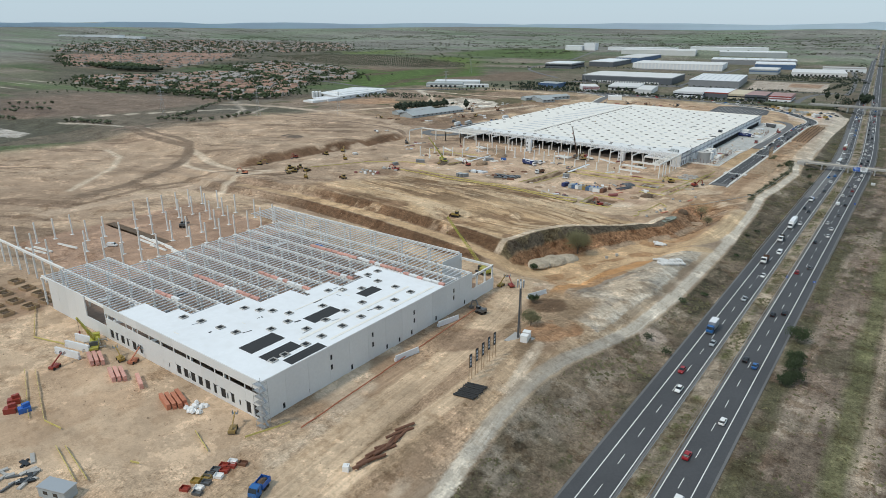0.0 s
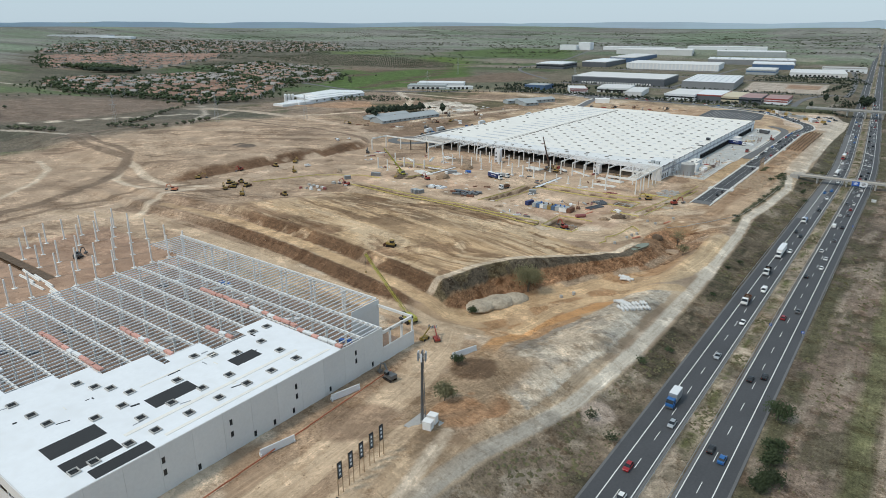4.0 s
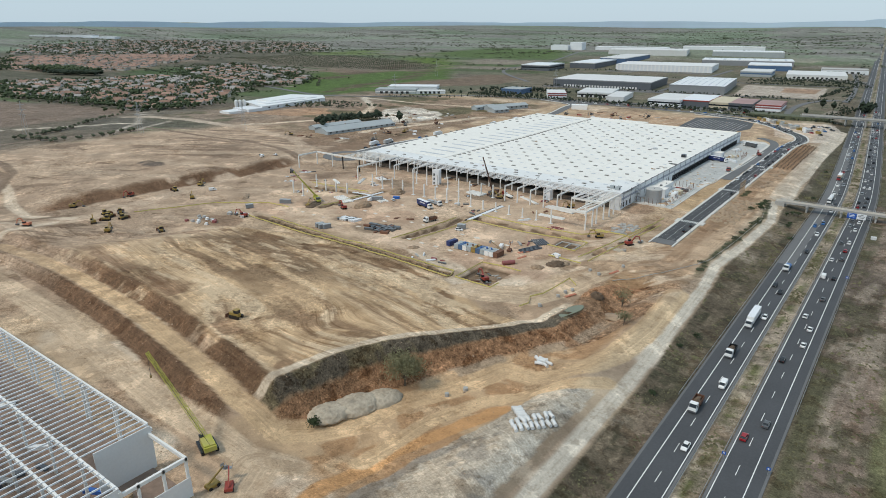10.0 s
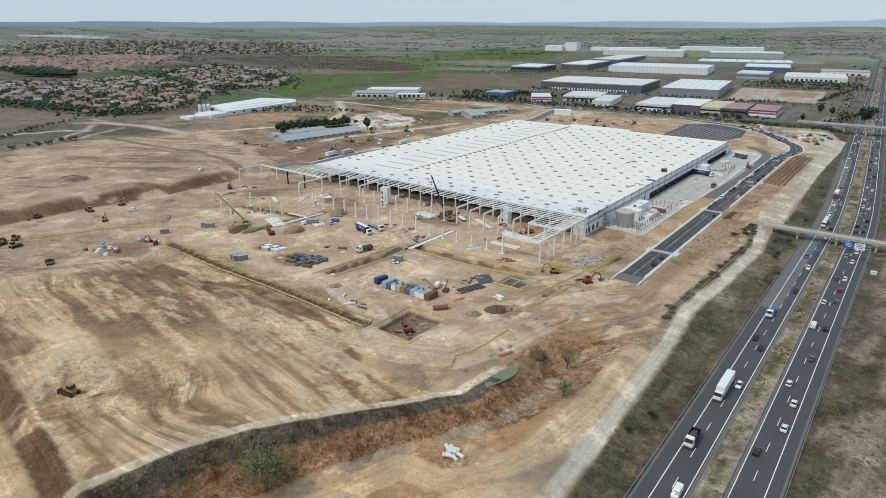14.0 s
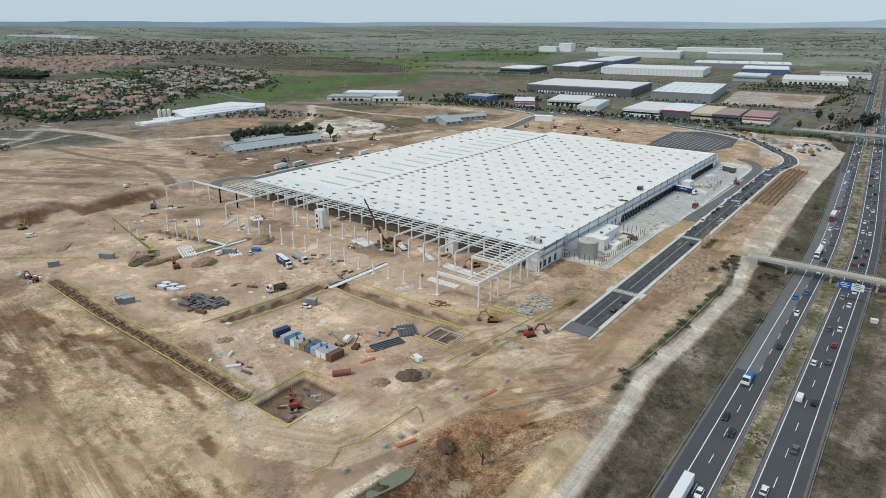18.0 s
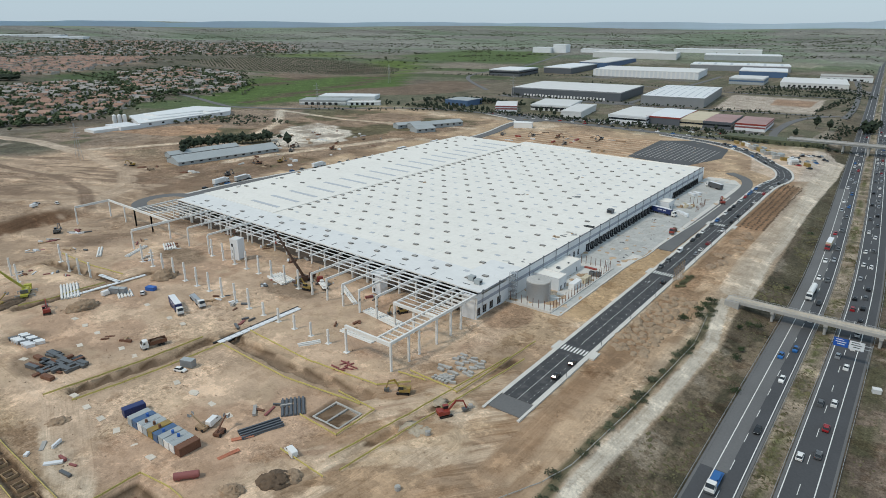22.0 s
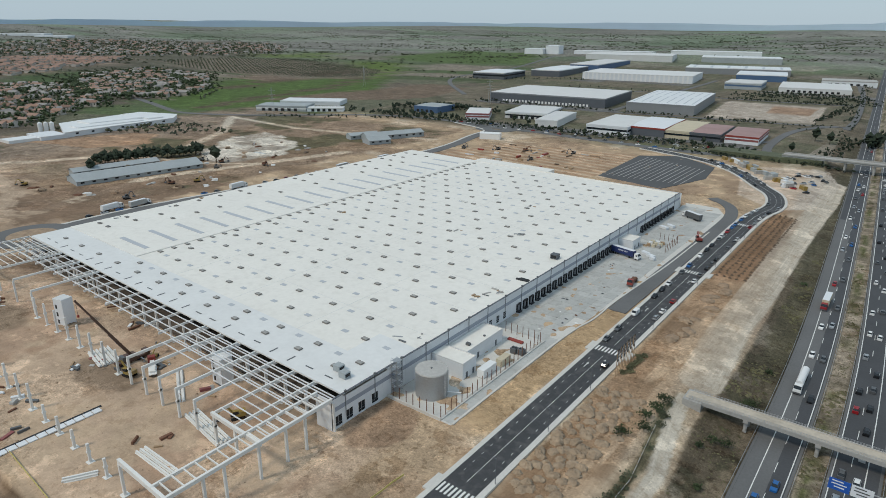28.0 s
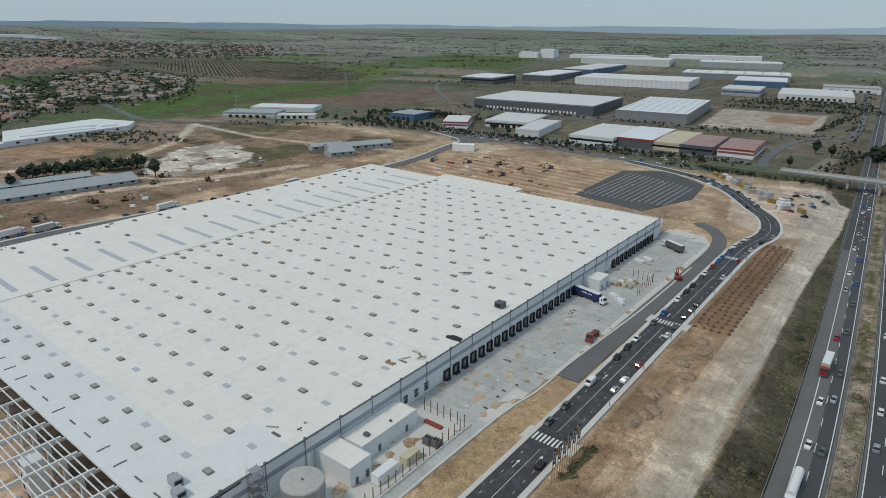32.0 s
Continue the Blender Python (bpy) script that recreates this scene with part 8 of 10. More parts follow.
def crawler_crane(x, y, a, tip, mat, label):
    """A tracked crane whose open lattice boom reaches to the tip, given in the crane's own axes."""
    c = thing("crawler_crane", label, "crane", "mobile cranes", at=put(x, y, a))
    for s in (-1.9, 1.9):
        part("track", Mb().box(s - 0.4, -3.0, 0, s + 0.4, 3.0, 1.0).box(s - 0.38, -3.3, 0.25, s + 0.38, 3.3, 0.75), m_carblack, c)
    part("undercarriage", Mb().box(-1.6, -1.2, 0.5, 1.6, 1.2, 1.2), m_cargrey, c)
    part("house", Mb().box(-1.5, -3.6, 1.2, 1.5, 1.6, 2.9).box(-1.6, -4.2, 1.3, 1.6, -3.6, 2.6), mat, c)
    part("cab", Mb().box(-1.5, 1.0, 1.3, -0.4, 2.4, 3.2), m_glass, c)
    p, q = Vector((0.3, 1.0, 2.2)), Vector(tip)
    side = (q - p).cross(Vector((0, 0, 1))).normalized() * 0.5
    up = side.cross(q - p).normalized() * 0.5
    for sa, sb in ((1, 1), (1, -1), (-1, 1), (-1, -1)):
        part("boom_chord", Mb().tube(p + side * sa * 0.6 + up * sb * 0.6, p.lerp(q, 0.1) + side * sa + up * sb, 0.09, n=6).tube(p.lerp(q, 0.1) + side * sa + up * sb, q + (side * sa + up * sb) * 0.6, 0.09, n=6), mat, c)
    n = 15
    lace = Mb()
    for k in range(1, n):
        u0, u1 = p.lerp(q, k / n), p.lerp(q, (k + 1) / n)
        f = 1 if k % 2 else -1
        for s in (1, -1):
            lace.tube(u0 + side * s + up * f * 0.9, u1 + side * s * 0.8 - up * f * 0.9, 0.055, n=5)
            lace.tube(u0 + side * f * 0.9 + up * s, u1 - side * f * 0.9 + up * s * 0.8, 0.055, n=5)
    part("boom_lacing", lace, mat, c)
    part("pendant_rope", Mb().tube((0, -3.4, 2.9), q, 0.05, n=5), m_black, c)
    part("hook_rope", Mb().tube(q, q - Vector((0, 0, 7)), 0.05, n=5), m_black, c)
    part("hook_block", Mb().box(q.x - 0.25, q.y - 0.25, q.z - 7.8, q.x + 0.25, q.y + 0.25, q.z - 7), m_yellow, c)


crawler_crane(-168.5, 222.5, 70, (-9.0, 16.2, 24.0), m_lime, "lime yellow crawler crane with a raised lattice boom")
mobile_crane(-333.1, 414.5, 60, (-14, -3, 21), m_lime, "lime yellow mobile crane with a raised boom on the platform")
mobile_crane(-251.5, 494.5, 0, (1.2, -14.3, 27.6), m_rustcrane, "dark red mobile crane with a dark boom before the hall")
lorry("flatbed_lorry", put(-236, 493, 62, 0.05), m_red, m_steel, 11.0, "red lorry loaded with pale beams before the hall", "flat", "site lorries")
# cherry pickers and small plant near the southern hall
for x, y, a, mt, w in ((-158.3, 80.1, 40, m_yellow, "yellow"), (-222, 82.3, 80, m_yellow, "yellow"), (-217, 84, 20, m_orange, "orange"), (-234.2, 66.7, 20, m_red, "red"), (-328.7, 403, 20, m_yellow, "yellow"), (-190.8, 403.5, 100, m_wood, "brown"), (-184.8, 405.1, 20, m_rust, "rusty"), (-154, 214, 0, m_yellow, "yellow"), (-150, 216, 50, m_red, "red"), (-248, 500, 30, m_yellow, "yellow")):
    v = thing("boom_lift", f"{w} self-propelled lift on bare earth", "lift", "site lifts", at=put(x, y, a))
    part("chassis", Mb().box(-1.0, -1.6, 0.4, 1.0, 1.6, 1.2), mt, v)
    for s in (-0.95, 0.95):
        for yy in (-1.1, 1.1):
            part("wheel", TWHEEL, None, v, at=Matrix.Translation((s, yy, 0.5)))
    part("arm", Mb().beam((0, -1.2, 1.6), (0, 3.5, 4.2), 0.3, 0.4), mt, v)
    part("basket", Mb().box(-0.8, 3.3, 3.3, 0.8, 4.3, 3.4).box(-0.8, 3.3, 3.4, -0.74, 4.3, 4.3).box(0.74, 3.3, 3.4, 0.8, 4.3, 4.3), m_metal, v)
# ---- containers and stores ----
def container(x, y, a, mat, label, L=6.06, group="site containers"):
    c = thing("shipping_container", label, "container", group, at=put(x, y, a, 0.05))
    part("shell", Mb().box(-L / 2, -1.2, 0.1, L / 2, 1.2, 2.55), mat, c)
    part("roof", Mb().box(-L / 2 + 0.05, -1.15, 2.55, L / 2 - 0.05, 1.15, 2.6), mat if mat in (m_navy, m_rust, m_bluewall, m_yellow) else m_shed, c)
    ribs = Mb()
    for k in range(10):
        xx = -L / 2 + 0.3 + k * (L - 0.6) / 9
        ribs.box(xx - 0.06, -1.24, 0.2, xx + 0.06, 1.24, 2.45)
    part("ribs", ribs, mat, c)
    part("door", Mb().box(L / 2, -1.1, 0.2, L / 2 + 0.05, -0.03, 2.45).box(L / 2, 0.03, 0.2, L / 2 + 0.05, 1.1, 2.45), mat, c)


CM = [(m_shed, "grey-green"), (m_bluewall, "blue"), (m_carwhite, "white"), (m_shed, "grey-green"), (m_yellow, "yellow"), (m_bluewall, "blue"), (m_shed, "grey-green"), (m_carwhite, "white"), (m_carwhite, "white"), (m_rust, "rusty red")]
container(-213.5, 396.3, 80, m_navy, "navy blue site container on bare earth")
for k, (mt, w) in enumerate(CM):
    container(-208.2 + 2.55 * k, 395.2 + 0.06 * k, 88, mt, f"{w} site container in a tight row")
for k in range(7):
    solid("stored_drum", Mb().tube((0, 0, 0), (0, 0, 0.9), 0.4, n=10), rnd.choice([m_blue, m_rust, m_yellow]), "drum standing on a container row", "drum", "drums on the containers", at=pose(-205 + 2.6 * k, 394.5 + rnd.uniform(-1.5, 1.5), gz(-200, 395) + 2.65))
for x, y, a in ((-290.3, 376.7, 70), (-287.6, 376.2, 70), (-285.5, 377.4, 70), (-353.9, 378.1, 60), (-346, 398, 40), (-343.5, 399, 40), (-225.2, 421.2, 20), (-304.4, 437.5, 30), (-302.4, 439, 30)):
    container(x, y, a, m_midgrey, "grey open frame container on the ground", 4.5, "open frame containers")
for k in range(16):
    x, y = -292 + (k % 8) * 1.55, 394 + 3.3 * (k // 8) + (k % 8) * 0.2
    solid("wrapped_pallet", Mb().box(-0.65, -1.4, 0, 0.65, 1.4, 1.1).box(-0.7, -1.45, 1.1, 0.7, 1.45, 1.2), rnd.choice([m_carwhite, m_panel_w, m_cargrey]), "wrapped pale panel stack on bare earth", "building material", "wrapped stacks", at=put(x, y, -20))
for k in range(30):
    x, y = -348 + rnd.uniform(-6, 8), 364 + rnd.uniform(-3, 4)
    if k > 14:
        x, y = -352 + rnd.uniform(-10, 10), 343 + rnd.uniform(-5, 6)
    solid("block_pallet", Mb().box(-0.8, -0.8, 0, 0.8, 0.8, 1.2).box(-0.9, -0.9, 0, 0.9, 0.9, 0.14), rnd.choice([m_conc, m_panel, m_carwhite, m_redwall, m_conc]), "pallet of grey blocks at the platform's edge", "pallet", "block pallets", at=put(x, y, rnd.choice([0, 15, 30])))
for k in range(38):
    x, y = -262 + rnd.uniform(-9, 9), 394 + rnd.uniform(-5, 8)
    solid("rebar_cage", Mb().cbox(0, 0, 0, rnd.uniform(3, 6), rnd.uniform(0.8, 1.8), rnd.uniform(0.3, 1.2)), rnd.choice([m_carblack, m_rust, m_cargrey]), "dark bundle of reinforcing cages on the ground", "rebar", "rebar bundles", at=put(x, y, rnd.choice([5, 12, 95])))
for x, y, n in ((-217, 372, 7), (-205, 371.5, 8), (-184, 422, 10), (-266, 460.5, 10), (-254, 460, 8), (-260, 484, 16), (-241, 452.5, 8), (-263, 418, 8), (-396, 451, 16), (-402, 467, 18), (-388, 440, 12), (-374, 454, 8), (-335, 470, 14), (-360, 425, 16), (-345, 432, 10), (-340, 486, 14), (-155, 471, 0), (-240, 500, 14), (-215, 500, 10), (-275, 510, 14), (-300, 515, 14), (-330, 518, 12), (-205, 476, 8), (-360, 480, 10)):
    for k in range(int(n * 0.55)):
        solid("timber_pack", Mb().cbox(0, 0, 0, rnd.uniform(1.5, 5), rnd.uniform(0.4, 1.2), rnd.uniform(0.2, 0.9)), rnd.choice([m_rust, m_wood, m_conc, m_cargrey, m_panel_w, m_redwall]), "small stack of mixed building material on earth", "building material", "stores on the platform", at=put(x + rnd.uniform(-5, 5), y + rnd.uniform(-4, 4), rnd.uniform(0, 180)))
for x, y, a, n, L in ((-323, 424, -22, 6, 17), (-301, 437, -20, 5, 8), (-196, 470, 0, 3, 16), (-199, 486, -8, 4, 20), (-361, 458, -30, 2, 14), (-348, 470, -62, 2, 16), (-342, 482, -25, 5, 10), (-262, 487, -10, 6, 13), (-225, 495, -30, 2, 20), (-181, 424, -40, 6, 9), (-176, 413, 70, 4, 12), (-205, 456, 60, 2, 8)):
    for k in range(n):
        s = m_greyblue if x in (-181, -176) else m_steel
        solid("precast_beam", Mb().box(-L / 2, -0.25, 0, L / 2, 0.25, 0.7).box(-L / 2, -0.5, 0, L / 2, 0.5, 0.2), s, "long precast beam lying on the ground" if s is m_steel else "dark steel beam lying on the ground", "beam", "beams laid out on site", at=put(x, y, a) @ Matrix.Translation((0, 1.2 * k, 0)))
for k in range(44):
    a = rnd.uniform(-15, 35)
    solid("concrete_block", Mb().cbox(0, 0, 0, rnd.uniform(1.4, 2.6), 0.9, 0.7), m_conc, "grey precast kerb block in a loose field", "concrete block", "stored concrete blocks", at=put(-159 + rnd.uniform(0, 11) * 0.8 + (k % 5), 466 + (k // 5) * 2.1 + rnd.uniform(-0.5, 0.5), a))
for k in range(14):
    solid("concrete_ring", Mb().tube((0, 0, 0), (0, 0, 0.6), 0.55, n=12), m_conc, "grey concrete ring among stored blocks", "concrete ring", "stored concrete rings", at=put(-151 - 1.3 * (k % 5), 464.5 + 1.3 * (k // 5), 0))
for k in range(10):
    solid("red_steel_pack", Mb().cbox(0, 0, 0, 3.6, 0.4, 0.35), m_redwall, "dark red steel section in a loose pack", "steel section", "red steel sections", at=put(-184 + rnd.uniform(-2, 3), 452 + rnd.uniform(-3, 3), rnd.choice([0, 30, 75]), 0.2 * (k % 3)))
for x, y, a in ((-175.8, 401.3, 80), (-178.7, 408.1, 60), (-132, 409, 75), (-137.5, 376, 70)):
    for k in range(3):
        solid("orange_pipe", Mb().tube((0, -3, 0.2), (0, 3, 0.2), 0.2, n=10), m_orange, "orange-red plastic pipe beside a trench", "pipe", "orange pipes", at=put(x, y, a - 90) @ Matrix.Translation((0.45 * k, 0, 0)))
solid("storage_tank", Mb().tube((0, -3, 1.0), (0, 3, 1.0), 0.95, n=16).box(-0.7, -2, 0, 0.7, -1.6, 0.5).box(-0.7, 1.6, 0, 0.7, 2, 0.5), m_redwall, "dark red cylindrical tank lying on bare earth", "tank", at=put(-175.6, 389.2, -40))
solid("blue_skip", Mb().box(-2, -1.2, 0.1, 2, 1.2, 1.6).box(-2.1, -1.3, 1.5, 2.1, 1.3, 1.65), m_blue, "bright blue waste skip on bare earth", "skip", at=put(-295.7, 448.4, 20))
m_pad = surface("dusty_footing_concrete", (0.62, 0.56, 0.48), 0.9, vary=0.2, fine=1.5)
PAD = Mb().box(-1.3, -0.9, -0.2, 1.3, 0.9, 0.06).mesh("footing_pad", m_pad)
for x, y in [(-255.4, 438), (-255, 414.2), (-246.4, 414), (-209.9, 413.2), (-219.1, 413.2), (-273.6, 414.8), (-268.9, 406.4), (-273.7, 390.2), (-311, 391.2), (-320.8, 391.5), (-302.4, 390.8), (-283, 439.4), (-283.6, 415.1), (-218.5, 388.9), (-209.3, 388.7), (-200, 388.6), (-190.7, 388.2), (-209, 412.8), (-199.8, 412.6), (-190.5, 412.1), (-227.8, 389.3), (-264.5, 438), (-237, 390), (-292.5, 415.5)]:
    ob = new("footing_pad", PAD)
    ob.matrix_world = put(x, y, rnd.uniform(-25, 25), 0.05)
    tagged(ob, "pale concrete footing pad flush with the earth", "footing", "column footings")
# low foundation walls in the taped excavation
fw = thing("foundation_frame", "low pale concrete strip foundation in a taped pit", "foundation", at=pose(-166.4, 432, gz(-166.4, 432)))
for x0, y0, x1, y1 in ((-5.4, -4.9, 5.4, -4.3), (-5.4, 4.3, 5.4, 4.9), (-5.4, -4.3, -4.8, 4.3), (4.8, -4.3, 5.4, 4.3), (-0.3, -4.3, 0.3, 4.3)):
    part("strip_wall", Mb().box(x0, y0, -0.3, x1, y1, 0.45), m_conc, fw)
for k in range(16):
    x, y = -176.7 + rnd.uniform(-6, 6), 371.5 + rnd.uniform(-7.5, 7.5)
    solid("timber_pack", Mb().cbox(0, 0, 0, rnd.uniform(1.2, 4.5), rnd.uniform(0.3, 0.9), rnd.uniform(0.2, 0.7)), rnd.choice([m_wood, m_rust, m_cargrey, m_conc]), "formwork timber lying in the open pit", "building material", "formwork in the pit", at=put(x, y, rnd.uniform(0, 180)))
# row of footings between the tapes: rough shuttering, dark fill standing for pits
FOOTING = Mb()
for q0, q1, q2, q3 in ((-1.6, -1.4, 1.6, -1.25), (-1.6, 1.25, 1.6, 1.4), (-1.6, -1.25, -1.45, 1.25), (1.45, -1.25, 1.6, 1.25)):
    FOOTING.box(q0, q1, -0.6, q2, q3, 0.75)
FOOTING_M = FOOTING.mesh("shuttering", m_wood)
FLOOR_M = Mb().box(-1.45, -1.25, -0.5, 1.45, 1.25, 0.12).box(-0.5, -0.5, 0.12, 0.5, 0.5, 0.5).mesh("footing_base", m_darkearth)
for k in range(21):
    fx = -325 + 6.6 * k
    ft = thing("column_footing", "timber-framed footing whose dark fill stands for a pit", "footing", "open footings", at=put(fx, float(np.interp(fx, [-334, -268, -191.5], [369.5, 364.5, 362.5])), rnd.uniform(-6, 6), 0.1))
    part("shuttering", FOOTING_M, None, ft)
    part("footing_base", FLOOR_M, None, ft)
for i in range(4):
    for j in range(4):
        ft = thing("column_footing", "timber-framed footing whose dark fill stands for a pit", "footing", "open footings", at=put(-324 + 10.5 * i + rnd.uniform(-1, 1), 66 + 8.2 * j + rnd.uniform(-1, 1), 8, 0.0) @ Matrix.Scale(1.6, 4))
        part("shuttering", FOOTING_M, None, ft)
        part("footing_base", FLOOR_M, None, ft)
# concrete slab bridges over the trenches
for x0, y0, x1, y1, w in ((-231.3, 437, -231, 474, 2.2), (-315.5, 424, -313.5, 456, 1.8), (-330, 443.5, -314, 444.5, 1.8)):
    n = max(2, int(math.hypot(x1 - x0, y1 - y0) / 2.4))
    for k in range(n):
        x, y = x0 + (x1 - x0) * (k + 0.5) / n, y0 + (y1 - y0) * (k + 0.5) / n
        solid("trench_cover", Mb().cbox(0, 0, 0, w, 2.2, 0.3), m_panel_w, "pale concrete cover slab over a duct", "cover slab", "duct cover slabs", at=pose(x, y, 0.15, 0, 0, math.degrees(math.atan2(y1 - y0, x1 - x0)) - 90))
tagged(part("duct_wall", Mb().box(-233.4, 436, -1.8, -232.6, 475, 0.2), m_dark), "dark side of a concrete duct", "duct", kind="structure")
# white stair towers of precast concrete
for x, y, h, a in ((-297.5, 494, 11.0, 12), (-216.5, 505.5, 9.0, 0)):
    t = thing("stair_core", "white precast stair tower with black sheets painting shaded openings", "stair tower", "stair towers", at=put(x, y, a))
    part("shell", Mb().box(-2.4, -2.2, 0, 2.4, 2.2, h), m_panel_w, t)
    part("cap", Mb().box(-2.2, -2.0, h, 2.2, 2.0, h + 0.05), m_panel, t)
    # black sheets on the closed shell paint the shade of openings
    for k in range(3):
        part("opening", Mb().box(-1.6, -2.23, 1.0 + 3.0 * k, -0.6, -2.19, 2.6 + 3.0 * k), m_dark, t)
# stores before the southern hall
for x, y, a, n, mt, lab in ((-229.5, 76, -18, 3, m_pink, "pale red wrapped insulation packs in a row"), (-213.8, 75, -18, 3, m_pink, "pale red wrapped insulation packs in a row"), (-203, 78.2, -20, 1, m_pink, "pale red wrapped insulation packs in a row"), (-186, 76.5, -15, 4, m_orange, "orange-red wrapped packs on the ground")):
    for k in range(n):
        for q in range(2):
            solid("insulation_pack", Mb().box(-4, -0.55, 0, 4, 0.55, 0.9).box(-4.02, -0.57, 0.3, -3.6, 0.57, 0.6), mt, lab, "building material", "packs before the hall", at=put(x, y, a) @ Matrix.Translation((1.2 * k * 0.6, 1.5 * k, 0.92 * q)) if q == 0 or k % 2 == 0 else put(x, y, a) @ Matrix.Translation((0.4, 1.5 * k, 0.92)))
for k in range(20):
    solid("wrapped_bale", Mb().lump(0, 0, 0, 0.9, 0.8, 0.9, random.Random(k), 9, 3, 0.15), m_carwhite, "white wrapped bale in a heap by the wall", "bale", "white bales", at=put(-176 + rnd.uniform(-3, 3), 80.5 + rnd.uniform(-2.5, 2.5), 0, rnd.uniform(0, 0.6)))
for k in range(3):
    solid("panel_rack", Mb().box(-5.5, -0.3, 0, 5.5, 0.0, 2.6).box(-5.5, 0.1, 0, 5.5, 0.35, 2.6).box(-5.5, -0.5, 0, -5.2, 0.6, 1.2).box(5.2, -0.5, 0, 5.5, 0.6, 1.2), m_panel_w, "pale precast panels stood upright in a rack", "panel rack", "panel racks", at=put(-238.9 - 2.5 * k, 73 + 4.5 * k, 15))
for x, y, a in ((-146.6, 141.4, 78), (-150.8, 171, 76), (-136, 213, 70)):
    solid("panel_rack", Mb().box(-5, -0.3, 0, 5, 0.0, 2.2).box(-5, -0.6, 0, -4.6, 0.6, 0.9).box(4.6, -0.6, 0, 5, 0.6, 0.9), m_panel_w, "pale precast panel stood upright on bare earth", "panel rack", "panel racks", at=put(x, y, a))
lorry("small_tipper", put(-133.9, 72, 200), m_carblue, m_blue, 6.5, "bright blue small tipper on bare earth", "tipper", "site lorries")
for k in range(14):
    x, y = -146.7 + rnd.uniform(-1.5, 2.5), 58.5 + 1.1 * k
    solid("open_crate", Mb().box(-1.1, -0.8, 0, 1.1, -0.7, 0.8).box(-1.1, 0.7, 0, 1.1, 0.8, 0.8).box(-1.1, -0.7, 0, -1.0, 0.7, 0.8).box(1.0, -0.7, 0, 1.1, 0.7, 0.8).box(-1.0, -0.7, 0, 1.0, 0.7, 0.3), rnd.choice([m_rust, m_red, m_yellow, m_cargrey, m_carwhite]), "open steel crate of fittings on bare earth", "crate", "crates on the ground", at=put(x, y, 25))
for x, y in ((-217.9, 47.4), (-222, 50), (-215, 50)):
    solid("lift_parts", Mb().cbox(0, 0, 0, 3.2, 2.2, 1.6).cbox(0.5, 0.3, 1.6, 2.0, 1.0, 1.0, 20), rnd.choice([m_red, m_blue]), "red and blue lifting machine parts on earth", "machine", "parked machines", at=put(x, y, rnd.uniform(0, 90)))
for k in range(18):
    solid("rebar_cage", Mb().cbox(0, 0, 0, rnd.uniform(2, 5), rnd.uniform(0.5, 1.2), 0.5), rnd.choice([m_cargrey, m_carblack, m_conc]), "dark bundle of reinforcing cages on the ground", "rebar", "rebar bundles", at=put(-186 + rnd.uniform(-5, 5), 37 + rnd.uniform(-4, 5), rnd.uniform(0, 180)))
cab = thing("site_cabin", "pale blue-grey site cabin with a flat roof", "cabin", at=put(-170.5, 39.5, 20))
part("wall", Mb().box(-4, -1.8, 0, 4, 1.8, 2.8), m_shed, cab)
part("roof", Mb().box(-4.2, -2.0, 2.8, 4.2, 2.0, 2.95), m_carsilver, cab)
part("window", Mb().box(-2.5, -1.83, 1.0, -1.2, -1.79, 2.0).box(0.5, -1.83, 1.0, 1.8, -1.79, 2.0), m_glass, cab)

# ---- distant ridge ----
rid = Mb()
pts, faces = [], []
for k in range(181):
    a = radians(-60 + k)
    r = 4720.0
    x, y = -40 + r * math.sin(-a), 230 + r * math.cos(a)
    top = 98 + 14 * float(vnoise(k * 3.0, 5.0, 14, 3)) + 10 * float(vnoise(k * 3.0, 9.0, 5, 4)) + (14 if k < 65 else 0)
    pts += [(x, y, 20), (x, y, top)]
for k in range(180):
    faces.append((2 * k, 2 * k + 1, 2 * k + 3, 2 * k + 2))
rid.poly(pts, faces)
# pale blue base colour paints the aerial haze over the ridge
m_ridge = surface("haze_painted_backdrop_hills", (0.52, 0.64, 0.76), 1.0, vary=0.08, fine=0.004, large=0.001, bump=0)
tagged(part("backdrop_hills", rid, m_ridge), "backdrop ridge of distant hills with haze painted in as blue-grey", "hills", kind="structure")

